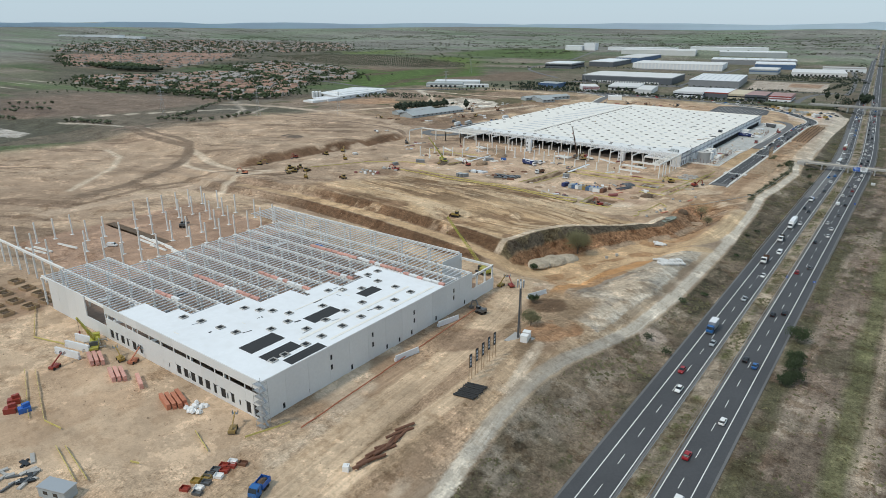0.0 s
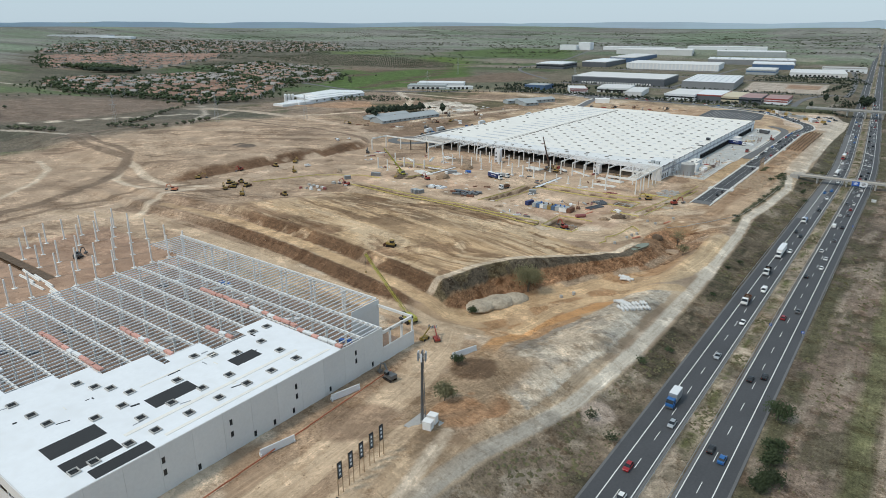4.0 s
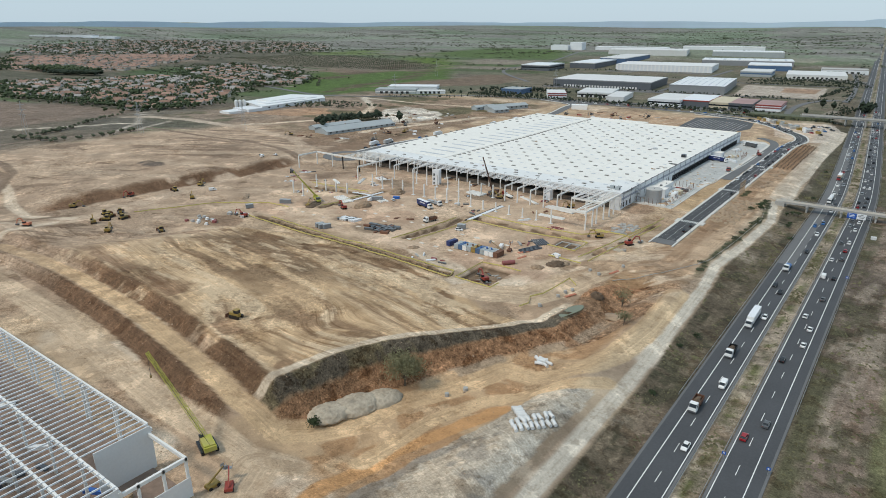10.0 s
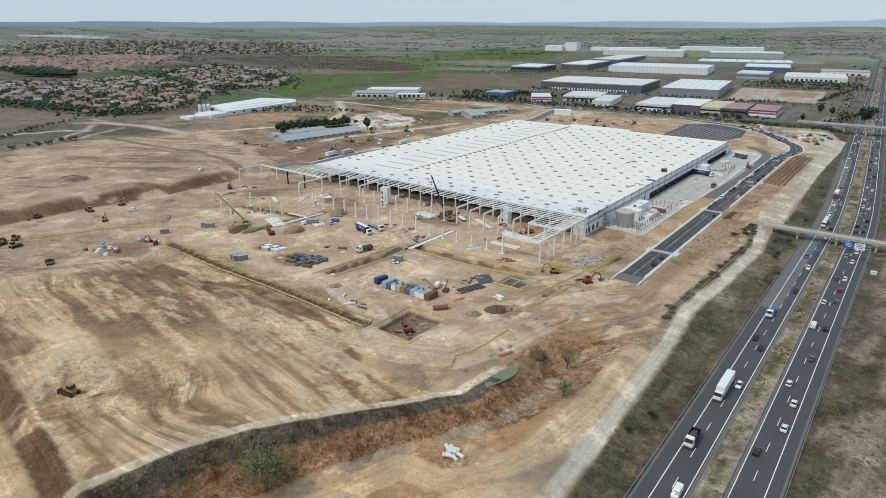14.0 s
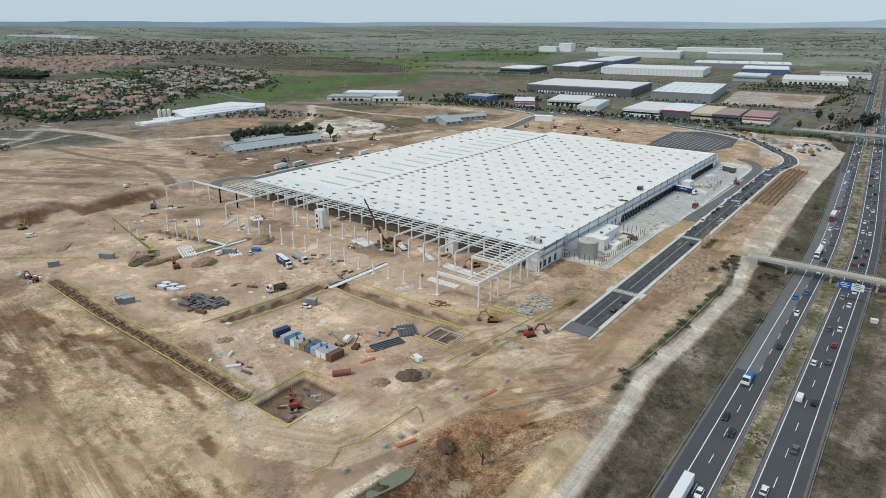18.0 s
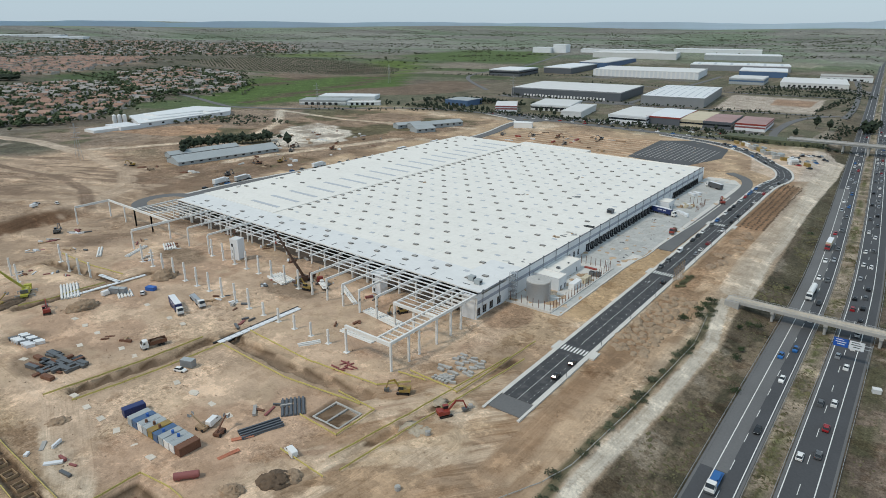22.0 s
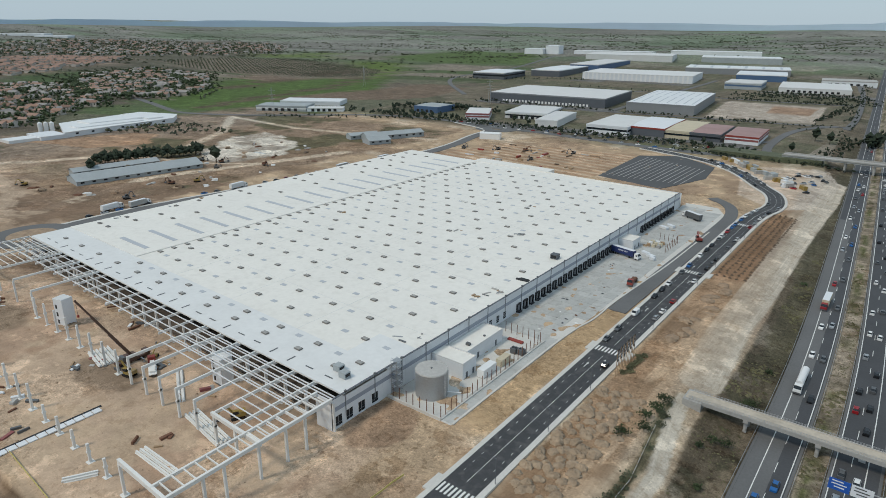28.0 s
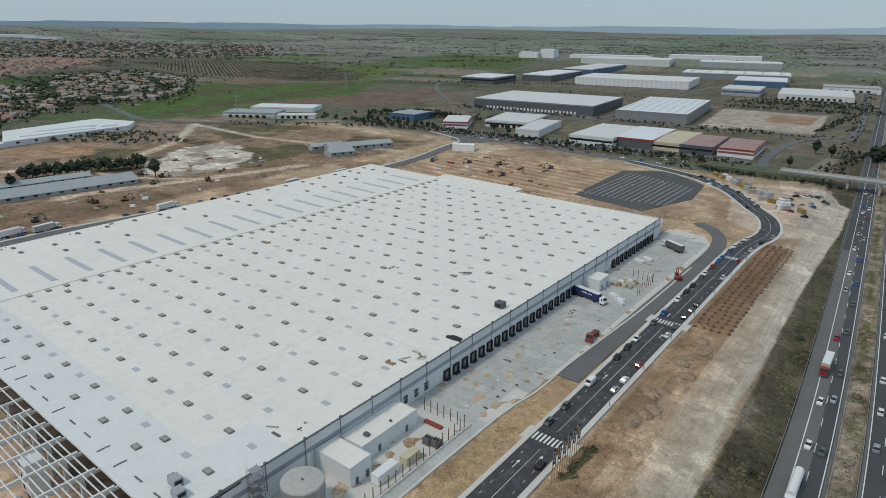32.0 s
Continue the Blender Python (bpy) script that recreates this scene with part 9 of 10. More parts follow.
# ---- large sheds of the industrial estate ----
def big_shed(x, y, turn, w, d, h, wall, roof, label, docks_front=0, band=None, strips=0, side_band=None, group="industrial estate halls"):
    """A flat-roofed hall; x, y is its near left corner, w runs along its front, d away from it."""
    b = thing("industrial_hall", label, "warehouse", group, at=pose(x, y, gz(x + w / 2, y + d / 2) - 0.5, 0, 0, turn))
    part("wall", Mb().box(0, 0, -2, w, d, h), wall, b)
    part("roof", Mb().poly([(-0.2, -0.2, h), (w + 0.2, -0.2, h), (w + 0.2, d + 0.2, h), (-0.2, d + 0.2, h), (3, d / 2, h + 1.1), (w - 3, d / 2, h + 1.1)], [(0, 1, 5, 4), (1, 2, 5), (2, 3, 4, 5), (3, 0, 4)]), roof, b)
    part("eaves_band", Mb().box(-0.25, -0.25, h - 1.4, w + 0.25, -0.02, h + 0.3).box(w + 0.02, -0.25, h - 1.4, w + 0.25, d + 0.25, h + 0.3), band or roof, b)
    if docks_front:
        for k in range(docks_front):
            xx = w * 0.12 + k * w * 0.76 / docks_front
            part("dock_door", Mb().box(xx, -0.3, 0.8, xx + w * 0.4 / docks_front, 0.02, 4.2), m_carwhite if wall is m_greyblue else m_dark, b)
    if side_band:
        part("window_band", Mb().box(0.3, -0.12, h * 0.45, w - 0.3, 0.02, h * 0.68).box(w - 0.02, 0.5, h * 0.45, w + 0.12, d - 0.5, h * 0.68), side_band, b)
    for k in range(strips):
        xx = w * (k + 0.5) / strips
        part("roof_strip", Mb().beam((xx, d * 0.08, h + 0.28), (xx, d * 0.46, h + 1.18), w / strips * 0.16, 0.06).beam((xx, d * 0.54, h + 1.18), (xx, d * 0.92, h + 0.28), w / strips * 0.16, 0.06), m_flush, b)
    return b


big_shed(-583, 1217, 7, 172, 135, 13, m_greyblue, m_panel, "dark clad logistics hall with a row of white docks", 26, m_midgrey)
big_shed(-377, 1224, 8, 84, 188, 13, m_midgrey, m_carwhite, "grey clad hall with a bright white ribbed roof", 0, m_midgrey, 8)
big_shed(-832, 1532, 8, 70, 110, 13, m_greyblue, m_panel_w, "pale-roofed hall with a dark glass front", 0, m_carwhite, 0, m_glass)
big_shed(-768, 1660, 6, 64, 180, 13, m_greyblue, m_panel_w, "long pale-roofed hall with dark walls", 0, m_carwhite)
big_shed(-772, 1850, 6, 70, 260, 13, m_bluewall, m_panel, "long pale-roofed hall with blue walls")
hall = big_shed(-650, 1664, 9, 215, 140, 14, m_panel_w, m_panel, "pale hall with ribbed white facade panels")
for k in range(24):
    part("facade_rib", Mb().box(2 + k * 8.8, -0.5, 0, 5.4 + k * 8.8, 0, 13.5), m_carwhite, hall)
big_shed(-532, 1950, 12, 215, 110, 14, m_midgrey, m_carwhite, "long hall with a bright white roof and grey walls", 0, m_carwhite, 6)
big_shed(-392, 1828, 10, 92, 115, 13, m_bluewall, m_panel_w, "hall with a pale roof and blue walls", 0, m_carwhite)
big_shed(-366, 1646, 6, 60, 82, 12, m_shed, m_panel, "pale blue-grey glazed office hall", 0, m_panel_w, 0, m_bluewall)
big_shed(-278, 1648, 8, 108, 135, 8, m_panel, m_panel, "low spread-out pale grey works hall", 10)
big_shed(-240, 1840, 8, 90, 60, 9, m_panel_w, m_conc, "low pale works hall among parked cars", 6)
big_shed(-884, 2170, 14, 235, 160, 15, m_panel, m_panel, "long pale grey hall far off in the estate")
big_shed(-600, 2300, 14, 200, 105, 15, m_shed, m_carwhite, "long hall with a bright white roof far off", 0, m_carwhite)
big_shed(-1124, 2236, 10, 60, 60, 16, m_panel_w, m_panel_w, "white hall beside a tall store far off")
big_shed(-1068, 2270, 10, 42, 50, 25, m_panel_w, m_panel_w, "tall white high-bay store far off")
big_shed(-1000, 2330, 12, 240, 60, 12, m_panel_w, m_carwhite, "long low white hall far off")
big_shed(-760, 2520, 12, 260, 80, 12, m_panel_w, m_carwhite, "long low white hall far off")
big_shed(-3600, 1575, 37, 300, 70, 11, m_panel_w, m_carwhite, "long low white hall on the far plain")
big_shed(-3330, 1700, 37, 150, 60, 9, m_panel_w, m_panel_w, "long low white hall on the far plain")
# showrooms and workshops along the junction road
m_pinkroof = surface("faded_red_roof_sheet", (0.36, 0.23, 0.215), 0.7, vary=0.15, fine=0.5, large=0.05)
big_shed(-345, 1038, 4, 44, 92, 9, m_panel_w, m_panel, "white workshop hall with a grey ribbed roof", 0, m_panel_w, 0, m_glass, "showrooms by the junction")
big_shed(-306, 1052, 4, 38, 86, 9, m_greyblue, m_panel_w, "showroom with a red fascia and a pale roof", 0, m_red, 0, None, "showrooms by the junction")
big_shed(-273, 1056, 4, 31, 84, 8, m_cream, m_cream, "cream showroom building with rows of windows", 0, m_cream, 0, m_glass, "showrooms by the junction")
big_shed(-244, 1058, 4, 29, 72, 8, m_greyblue, m_pinkroof, "dark glass showroom with a reddish roof", 0, m_greyblue, 0, m_glass, "showrooms by the junction")
big_shed(-212, 1063, 4, 30, 66, 8, m_panel_w, m_pinkroof, "white and red showroom with arched ends", 0, m_red, 0, m_redwall, "showrooms by the junction")
big_shed(-495, 1030, 30, 28, 56, 8, m_panel_w, m_panel, "white showroom with a red band", 0, m_redwall, 0, m_redwall, "showrooms by the junction")
big_shed(-468, 1074, 14, 52, 76, 8, m_panel, m_panel, "pale grey workshop hall", 6, m_panel_w, 0, m_glass, "showrooms by the junction")
big_shed(-406, 1038, 12, 25, 84, 8, m_panel, m_panel, "pale grey workshop hall with a shallow roof", 0, m_panel, 0, None, "showrooms by the junction")
big_shed(-590, 1050, 4, 36, 40, 8, m_bluewall, m_shed, "blue clad workshop hall", 4, m_bluewall, 0, None, "showrooms by the junction")
# halls west of the site
lw = thing("industrial_building", "long bright white industrial building with stepped roofs", "factory", "halls beyond the village road", at=pose(-765, 750, gz(-765, 750)))
FOOT = [(43, -70), (30, 52), (4, 72), (-46, 54), (-24, -46)]
part("wall", Mb().prism(FOOT, -3, 4.6), m_panel_w, lw)
part("roof", Mb().prism([(x * 1.01, y * 1.01) for x, y in FOOT], 4.6, 5.1), m_carwhite, lw)
for x0, y0, x1, y1, z in ((-20, -30, 10, 30, 6.6), (8, -50, 26, 20, 5.9), (-36, 28, 20, 46, 6.2)):
    part("raised_roof", Mb().box(x0, y0, 5.1, x1, y1, z), m_carwhite, lw)
part("low_annex", Mb().box(12, -92, -3, 44, -68, 3.6), m_panel_w, lw)
part("low_annex", Mb().box(20, -118, -3, 40, -92, 2.8), m_carwhite, lw)
for k in range(7):
    part("window", Mb().box(-1.5, -0.08, 2.0, 1.5, 0.04, 3.6), m_glass, lw, at=pose(42 - 1.65 * k * 1.05, -58 + 15.4 * k * 1.05, 0, 0, 0, 96))
for k in range(3):
    solid("white_silo", Mb().tube((0, 0, 0), (0, 0, 9), 2.2, n=16).tube((0, 0, 9), (0, 0, 10.2), 2.2, 0.4, n=16), m_carwhite, "white upright silo beside the long building", "silo", "white silos", at=put(-776 + 2.4 * k, 680 + 4.6 * k))
big_shed(-749, 925, 31, 66, 36, 7, m_shed, m_shed, "blue-grey workshop hall with a pale front", 6, m_shed, 0, m_carwhite, "halls beyond the village road")
big_shed(-775, 985, 31, 84, 40, 6, m_panel_w, m_panel_w, "white-roofed workshop hall beside the village road", 0, None, 0, None, "halls beyond the village road")
big_shed(-692, 960, 40, 46, 18, 5, m_panel_w, m_panel, "low pale workshop hall", 5, None, 0, None, "halls beyond the village road")


def barn(x, y, turn, w, d, h, label):
    """A long low gabled shed; w along its ridge."""
    b = thing("farm_shed", label, "shed", "old sheds beside the site", at=put(x, y, turn))
    part("wall", Mb().poly([(-w / 2, -d / 2, -1), (w / 2, -d / 2, -1), (w / 2, d / 2, -1), (-w / 2, d / 2, -1), (-w / 2, -d / 2, h), (w / 2, -d / 2, h), (w / 2, d / 2, h), (-w / 2, d / 2, h), (-w / 2, 0, h + d * 0.16), (w / 2, 0, h + d * 0.16)], [(0, 1, 5, 4), (1, 2, 6, 9, 5), (2, 3, 7, 6), (3, 0, 4, 8, 7), (4, 5, 9, 8), (6, 7, 8, 9)]), m_shed, b)
    for s in (-1, 1):
        part("roof_slope", Mb().poly([(-w / 2 - 0.5, s * (d / 2 + 0.6), h - 0.1), (w / 2 + 0.5, s * (d / 2 + 0.6), h - 0.1), (w / 2 + 0.5, 0, h + d * 0.16 + 0.15), (-w / 2 - 0.5, 0, h + d * 0.16 + 0.15), (-w / 2 - 0.5, s * (d / 2 + 0.6), h - 0.3), (w / 2 + 0.5, s * (d / 2 + 0.6), h - 0.3), (w / 2 + 0.5, 0, h + d * 0.16 - 0.05), (-w / 2 - 0.5, 0, h + d * 0.16 - 0.05)], [(0, 1, 2, 3), (7, 6, 5, 4), (0, 4, 5, 1), (1, 5, 6, 2), (2, 6, 7, 3), (3, 7, 4, 0)]), m_shed, b)
    n = int(w / 7)
    for k in range(n):
        xx = -w / 2 + (k + 0.5) * w / n
        part("window", Mb().box(xx - 1.2, -d / 2 - 0.06, h * 0.45, xx + 1.2, -d / 2 + 0.02, h * 0.8), m_glass, b)


barn(-518, 642, 82, 90, 22, 3.2, "long low weathered shed with a grey-green roof")
barn(-547, 640, 82, 62, 12, 3.2, "long low weathered shed with a grey roof")
barn(-478, 882, 68, 62, 15, 4.5, "long low weathered shed with a green-grey roof")
barn(-500, 862, 68, 30, 12, 4, "low weathered shed with a blue-grey roof")
barn(-470, 850, 68, 22, 16, 4, "low weathered shed with a green-grey roof")
# white marquee by the roundabout
t = thing("marquee", "white box-shaped marquee beside the road", "tent", at=pose(-400, 939, gz(-400, 939), 0, 0, 22))
part("canvas_wall", Mb().box(-10, -5, 0, 10, 5, 5.5), m_carwhite, t)
part("canvas_roof", Mb().poly([(-10.2, -5.2, 5.5), (10.2, -5.2, 5.5), (10.2, 5.2, 5.5), (-10.2, 5.2, 5.5), (-10.2, 0, 6.6), (10.2, 0, 6.6)], [(0, 1, 5, 4), (2, 3, 4, 5), (1, 2, 5), (3, 0, 4)]), m_carwhite, t)
# roads of the estate
J = [(-490, 1010), (-425, 1000), (-386, 1004), (-304, 996), (-230, 993), (-170, 1000), (-120, 1006)]
tagged(part("road_junction", strip(smooth_line(J), -6, 6, -0.5, 0.3), m_asph_old), "grey asphalt junction road with kerbs", "road", kind="structure")
tagged(part("roundabout_north", disc(-429, 998, 24, gz(-429, 998) - 0.4, gz(-429, 998) + 0.34, 32, 10), m_asph_old), "grey roundabout with a planted island", "road", kind="structure")
M = [(-1150, 940), (-1056, 915), (-913, 879), (-842, 860), (-796, 855), (-719, 893), (-612, 985), (-545, 1009), (-490, 1010)]
tagged(part("road_village", strip(smooth_line(M, 12), -4.5, 4.5, -0.5, 0.35), m_asph_old), "grey country road towards the village", "road", kind="structure")
V = [(-131, 1240), (-134, 1368), (-150, 1600), (-171, 1800), (-200, 2000)]
tagged(part("road_estate", strip(smooth_line(V, 20), -5, 5, -0.5, 0.4), m_asph_old), "grey estate road beside the motorway", "road", kind="structure")
for L, w, lab in (([(-130, 1006), (-165, 1030), (-174, 1080), (-174, 1162), (-162, 1218), (-131, 1262)], 4, "grey slip road looping into the estate"), ([(-430, 1010), (-330, 1030), (-219, 1052), (-174, 1100)], 3.5, "grey frontage road before the showrooms"), ([(-590, 1200), (-420, 1205), (-280, 1225), (-140, 1245)], 4, "grey estate road between the halls"), ([(-620, 1480), (-430, 1490), (-290, 1475), (-150, 1490)], 4, "grey estate road between the halls"), ([(-395, 1215), (-410, 1500), (-420, 1800)], 4, "grey estate road between the halls"), ([(-660, 1260), (-860, 1500), (-900, 1800), (-1000, 2200)], 4, "grey estate road between the halls")):
    tagged(part("road_slip", strip(smooth_line(L, 14), -w, w, -0.5, 0.4), m_asph_old), lab, "road", kind="structure")
# site compound at the road's bend
rnd = random.Random(31)
for k in range(26):
    x, y = -195 + 2.6 * k + rnd.uniform(-4, 4), 978 - 3.3 * k + rnd.uniform(-2, 7)
    c = rnd.choice([m_carwhite, m_panel_w, m_shed, m_yellow, m_conc])
    solid("site_cabin", Mb().box(-3, -1.2, 0, 3, 1.2, 2.6).box(-3.1, -1.3, 2.6, 3.1, 1.3, 2.7), c, "pale site cabin in the contractor's compound", "cabin", "compound cabins", at=put(x + 10, y, rnd.choice([-50, 40]), 0.0))
for k in range(22):
    far_car(rnd.choice(PAL), put(-118 + rnd.uniform(-16, 10), 915 + rnd.uniform(-25, 45), rnd.uniform(0, 180), 0.05), "cars by the compound")
for k in range(46):
    x = rnd.uniform(-460, -190)
    far_car(rnd.choice(PAL), put(x, 1018 + rnd.uniform(0, 22) + 0.02 * x, rnd.choice([0, 90]), 0.05), "cars parked at the showrooms")
for k in range(16):
    q = smooth_line(J)[4 * k % 80]
    far_car(rnd.choice(PAL), put(q.x + 2, q.y + 2, 85, 0.35), "cars on the junction road")
# building plots: low walls and stacks
for k in range(34):
    x, y = rnd.uniform(-375, -262), rnd.uniform(828, 930)
    solid("plot_store", Mb().cbox(0, 0, 0, rnd.uniform(3, 9), rnd.uniform(0.8, 2), rnd.uniform(0.4, 1.6)), rnd.choice([m_conc, m_darkearth, m_wood, m_red, m_panel_w, m_earth]), "stack of building material on a raw plot", "building material", "stores on the building plots", at=put(x, y, rnd.choice([0, 5, 90])))
for x, y in ((-316, 872), (-340, 905), (-300, 918), (-362, 893), (-390, 880), (-525, 700), (-505, 705), (-520, 660), (-490, 690), (-470, 640), (-545, 575), (-470, 720), (-455, 600), (-462, 655)):
    excavator(x, y, rnd.uniform(0, 360), rnd.choice([m_yellow, m_rust, m_cargrey]), "distant earth-moving machine on raw ground", 6)
for k in range(48):
    x, y = rnd.uniform(-560, -440), rnd.uniform(575, 800)
    solid("rubble_mound", Mb().lump(0, 0, 0, rnd.uniform(1, 4), rnd.uniform(1, 2.5), rnd.uniform(0.5, 1.8), rnd, 9, 2, 0.35), rnd.choice([m_earth, m_darkearth, m_conc, m_rust, m_panel]), "low pile of rubble and plant beside the west road", "rubble", "rubble piles", at=put(x, y, rnd.uniform(0, 180)))
for k in range(26):
    y = 566 + 9 * k
    q = min(wr, key=lambda p: abs(p.y - y))
    if rnd.random() < 0.6:
        far_car(rnd.choice(PAL), pose(q.x - 8.5, y, gz(q.x - 8.5, y) + 0.05, 0, 0, rnd.uniform(-8, 8)), "cars parked on the west road")
for x, y, a in ((-432, 590, 8), (-423, 655, 6), (-414, 745, 4), (-412, 790, 2), (-436, 575, 10)):
    lorry("articulated_lorry", put(x, y, a, 0.1), m_carwhite, rnd.choice([m_carwhite, m_conc]), 14, "pale articulated lorry parked along the west road", "box", "lorries on the west road")
# lattice pylons
for x, y, h in ((-640, 470, 30), (-600, 560, 30), (-720, 400, 32), (-690, 905, 34), (-560, 1180, 34), (-880, 1260, 34), (-1000, 560, 30)):
    p = thing("power_pylon", "thin grey lattice power pylon", "pylon", "power pylons", at=put(x, y, 30))
    for sx, sy in ((-2, -2), (2, -2), (2, 2), (-2, 2)):
        part("leg", Mb().beam((sx, sy, 0), (sx * 0.15, sy * 0.15, h), 0.16, 0.16), m_metal, p)
    for z in (0.62, 0.76, 0.9):
        part("cross_arm", Mb().beam((-4.2, 0, h * z), (4.2, 0, h * z), 0.2, 0.25), m_metal, p)

# ---- trees ----
def clump(mb, x, y, z, r, rz, rnd, n=6):
    """A ragged little mass of foliage, made of leaning facets."""
    pts = []
    for i in range(n):
        a = 2 * math.pi * i / n + rnd.uniform(-0.3, 0.3)
        q = r * rnd.uniform(0.6, 1.2)
        pts.append((x + q * math.cos(a), y + q * math.sin(a), z + rz * rnd.uniform(-0.35, 0.35)))
    pts.append((x + r * rnd.uniform(-0.3, 0.3), y + r * rnd.uniform(-0.3, 0.3), z + rz * rnd.uniform(0.7, 1.1)))
    pts.append((x, y, z - rz * rnd.uniform(0.5, 0.9)))
    mb.poly(pts, [(i, (i + 1) % n, n) for i in range(n)] + [((i + 1) % n, i, n + 1) for i in range(n)])


def small_tree(mb, x, y, g, r, h, rnd, k=5):
    for q in range(k):
        a, e = rnd.uniform(0, 6.28), rnd.uniform(0, 0.6)
        clump(mb, x + r * e * math.cos(a), y + r * e * math.sin(a), g + h * rnd.uniform(0.4, 0.85), r * rnd.uniform(0.45, 0.7), h * rnd.uniform(0.2, 0.32), rnd)


def leafy_tree(x, y, h, r, mat, label, group, leaves=900, seed=1, spring=False):
    """A tree with a tapered trunk, limbs and a crown of small leaf facets."""
    rnd = random.Random(seed)
    t = thing("tree", label, "tree", group, at=put(x, y))
    part("trunk", Mb().tube((0, 0, -0.4), (0.15, 0.1, h * 0.45), h * 0.035, h * 0.022, 9), m_bark, t)
    tips, stems = [], Mb()
    for k in range(9):
        a = 2.4 * k
        q = Vector((r * 0.65 * math.cos(a) * rnd.uniform(0.5, 1), r * 0.65 * math.sin(a) * rnd.uniform(0.5, 1), h * rnd.uniform(0.55, 0.9)))
        mb = Mb() if h > 4.5 else stems
        mb.tube((0.1, 0.08, h * rnd.uniform(0.15, 0.4)), q, h * 0.016, h * 0.005, 6)
        if h > 4.5:
            part("limb", mb, m_bark, t)
        tips.append(q)
    if h <= 4.5:
        part("stems", stems, m_bark, t)
    crown = Mb()
    for k in range(leaves):
        c = rnd.choice(tips)
        p = c + Vector((rnd.gauss(0, r * 0.27), rnd.gauss(0, r * 0.27), rnd.gauss(0, h * 0.13)))
        if p.z < h * 0.12:
            p.z = h * rnd.uniform(0.15, 0.5)
        s = rnd.uniform(0.12, 0.32)
        d1 = Vector((rnd.gauss(0, 1), rnd.gauss(0, 1), rnd.gauss(0, 1))).normalized() * s
        d2 = d1.orthogonal().normalized() * s * rnd.uniform(0.6, 1)
        crown.poly([p - d1, p + d2, p + d1, p - d2], [(0, 1, 2, 3)])
    part("crown", crown, mat, t)


leafy_tree(-150.5, 283, 10.5, 6.6, m_leafspring, "broad spring-green willow below the embankment", "trees in the pit", 5200, 1)
leafy_tree(-117.5, 384, 8, 4, m_leafspring, "thin half-bare tree on the cut slope", "trees in the pit", 380, 2)
leafy_tree(-108.6, 363, 5, 3, m_leafspring, "thin half-bare tree on the cut slope", "trees in the pit", 420, 3)
leafy_tree(-122.5, 183.5, 5, 3.4, m_leafspring, "round green shrub tree behind the mast", "trees by the mast", 1500, 4)
leafy_tree(-134, 206, 3.2, 2.6, m_leaf, "low dark shrub in a hollow", "trees by the mast", 500, 5)
leafy_tree(-157.8, 250, 3.0, 2.0, m_leaf, "low dark shrub at the embankment's foot", "trees in the pit", 420, 6)
for k, (x, y, h, r) in enumerate(((-42.9, 241.5, 5, 4.2), (-40.8, 224, 3.4, 3), (-40.4, 218, 3.6, 3), (-39.2, 209, 3.8, 3.4), (-41, 205, 3, 2.4))):
    leafy_tree(x, y, h, r, m_leaf, "dense dark green shrub on the motorway bank", "shrubs on the motorway bank", 1500, 10 + k)
rnd = random.Random(77)
for k in range(26):
    y = rnd.uniform(190, 900)
    u = rnd.choice([-84, -88, -92, -81]) + rnd.uniform(-3, 3)
    if y > 600:
        u = -81.5 + rnd.uniform(-2, 2)
    x = u + float(road_shift(y))
    if abs(y - 586) < 9 or x < float(verge_x(y)) + 1.5:
        continue
    leafy_tree(x, y, rnd.uniform(1.2, 2.6), rnd.uniform(1.0, 2.4), m_leaf, "low dark shrub on the motorway verge", "verge shrubs", 160, 200 + k)
for k in range(5):
    leafy_tree(-103 + rnd.uniform(-3, 2), 556 + 6 * k, 2.2, 2.4, m_leaf, "low green scrub beside the track", "verge shrubs", 260, 240 + k)
for k in range(9):
    leafy_tree(-117.5 + rnd.uniform(-1, 1), 588 + 1.9 * k, 0.9, 1.3, m_leafspring, "patch of fresh weeds under the banners", "verge shrubs", 200, 260 + k)
# tufts of grass along the verges, the median and the fields
dice = np.random.RandomState(78)
n = 15000
ty, tq = dice.uniform(90, 760, n), dice.rand(n)
tu = np.where(tq < 0.5, dice.uniform(-99, -78, n), np.where(tq < 0.68, dice.uniform(-63.5, -58.2, n), dice.uniform(-44, 2, n)))
tx = tu + road_shift(ty)
keep = (tx > verge_x(ty) + 0.8) & (np.abs(ty - 586) > 4.5) & ((tu > -45) | (vnoise(tx, ty, 9, 8) > 0.42))
tx, ty = tx[keep], ty[keep]
tg, ts = height(tx, ty), dice.uniform(0.25, 0.9, len(tx)) * np.where(vnoise(tx, ty, 12, 3) > 0.55, 1.3, 0.7)
tuft = Mb()
for x, y, g, s, a in zip(tx, ty, tg, ts, dice.uniform(0, 3.14, len(tx))):
    c, d = math.cos(a) * s, math.sin(a) * s
    tuft.poly([(x - c, y - d, g - 0.05), (x + c, y + d, g - 0.05), (x + d * 0.8, y - c * 0.8, g - 0.05), (x, y, g + s * 0.55)], [(0, 2, 3), (2, 1, 3), (1, 0, 3)])
m_tuft = surface("dry_and_green_grass", (0.125, 0.115, 0.06), 0.95, vary=0.5, fine=0.5, large=0.08, bump=0)
tagged(part("grass", tuft, m_tuft), "tufts of dry grass on the motorway verges", "grass", kind="stuff")
stones = Mb()
sx, sy = dice.uniform(-420, -104, 7000), dice.uniform(60, 590, 7000)
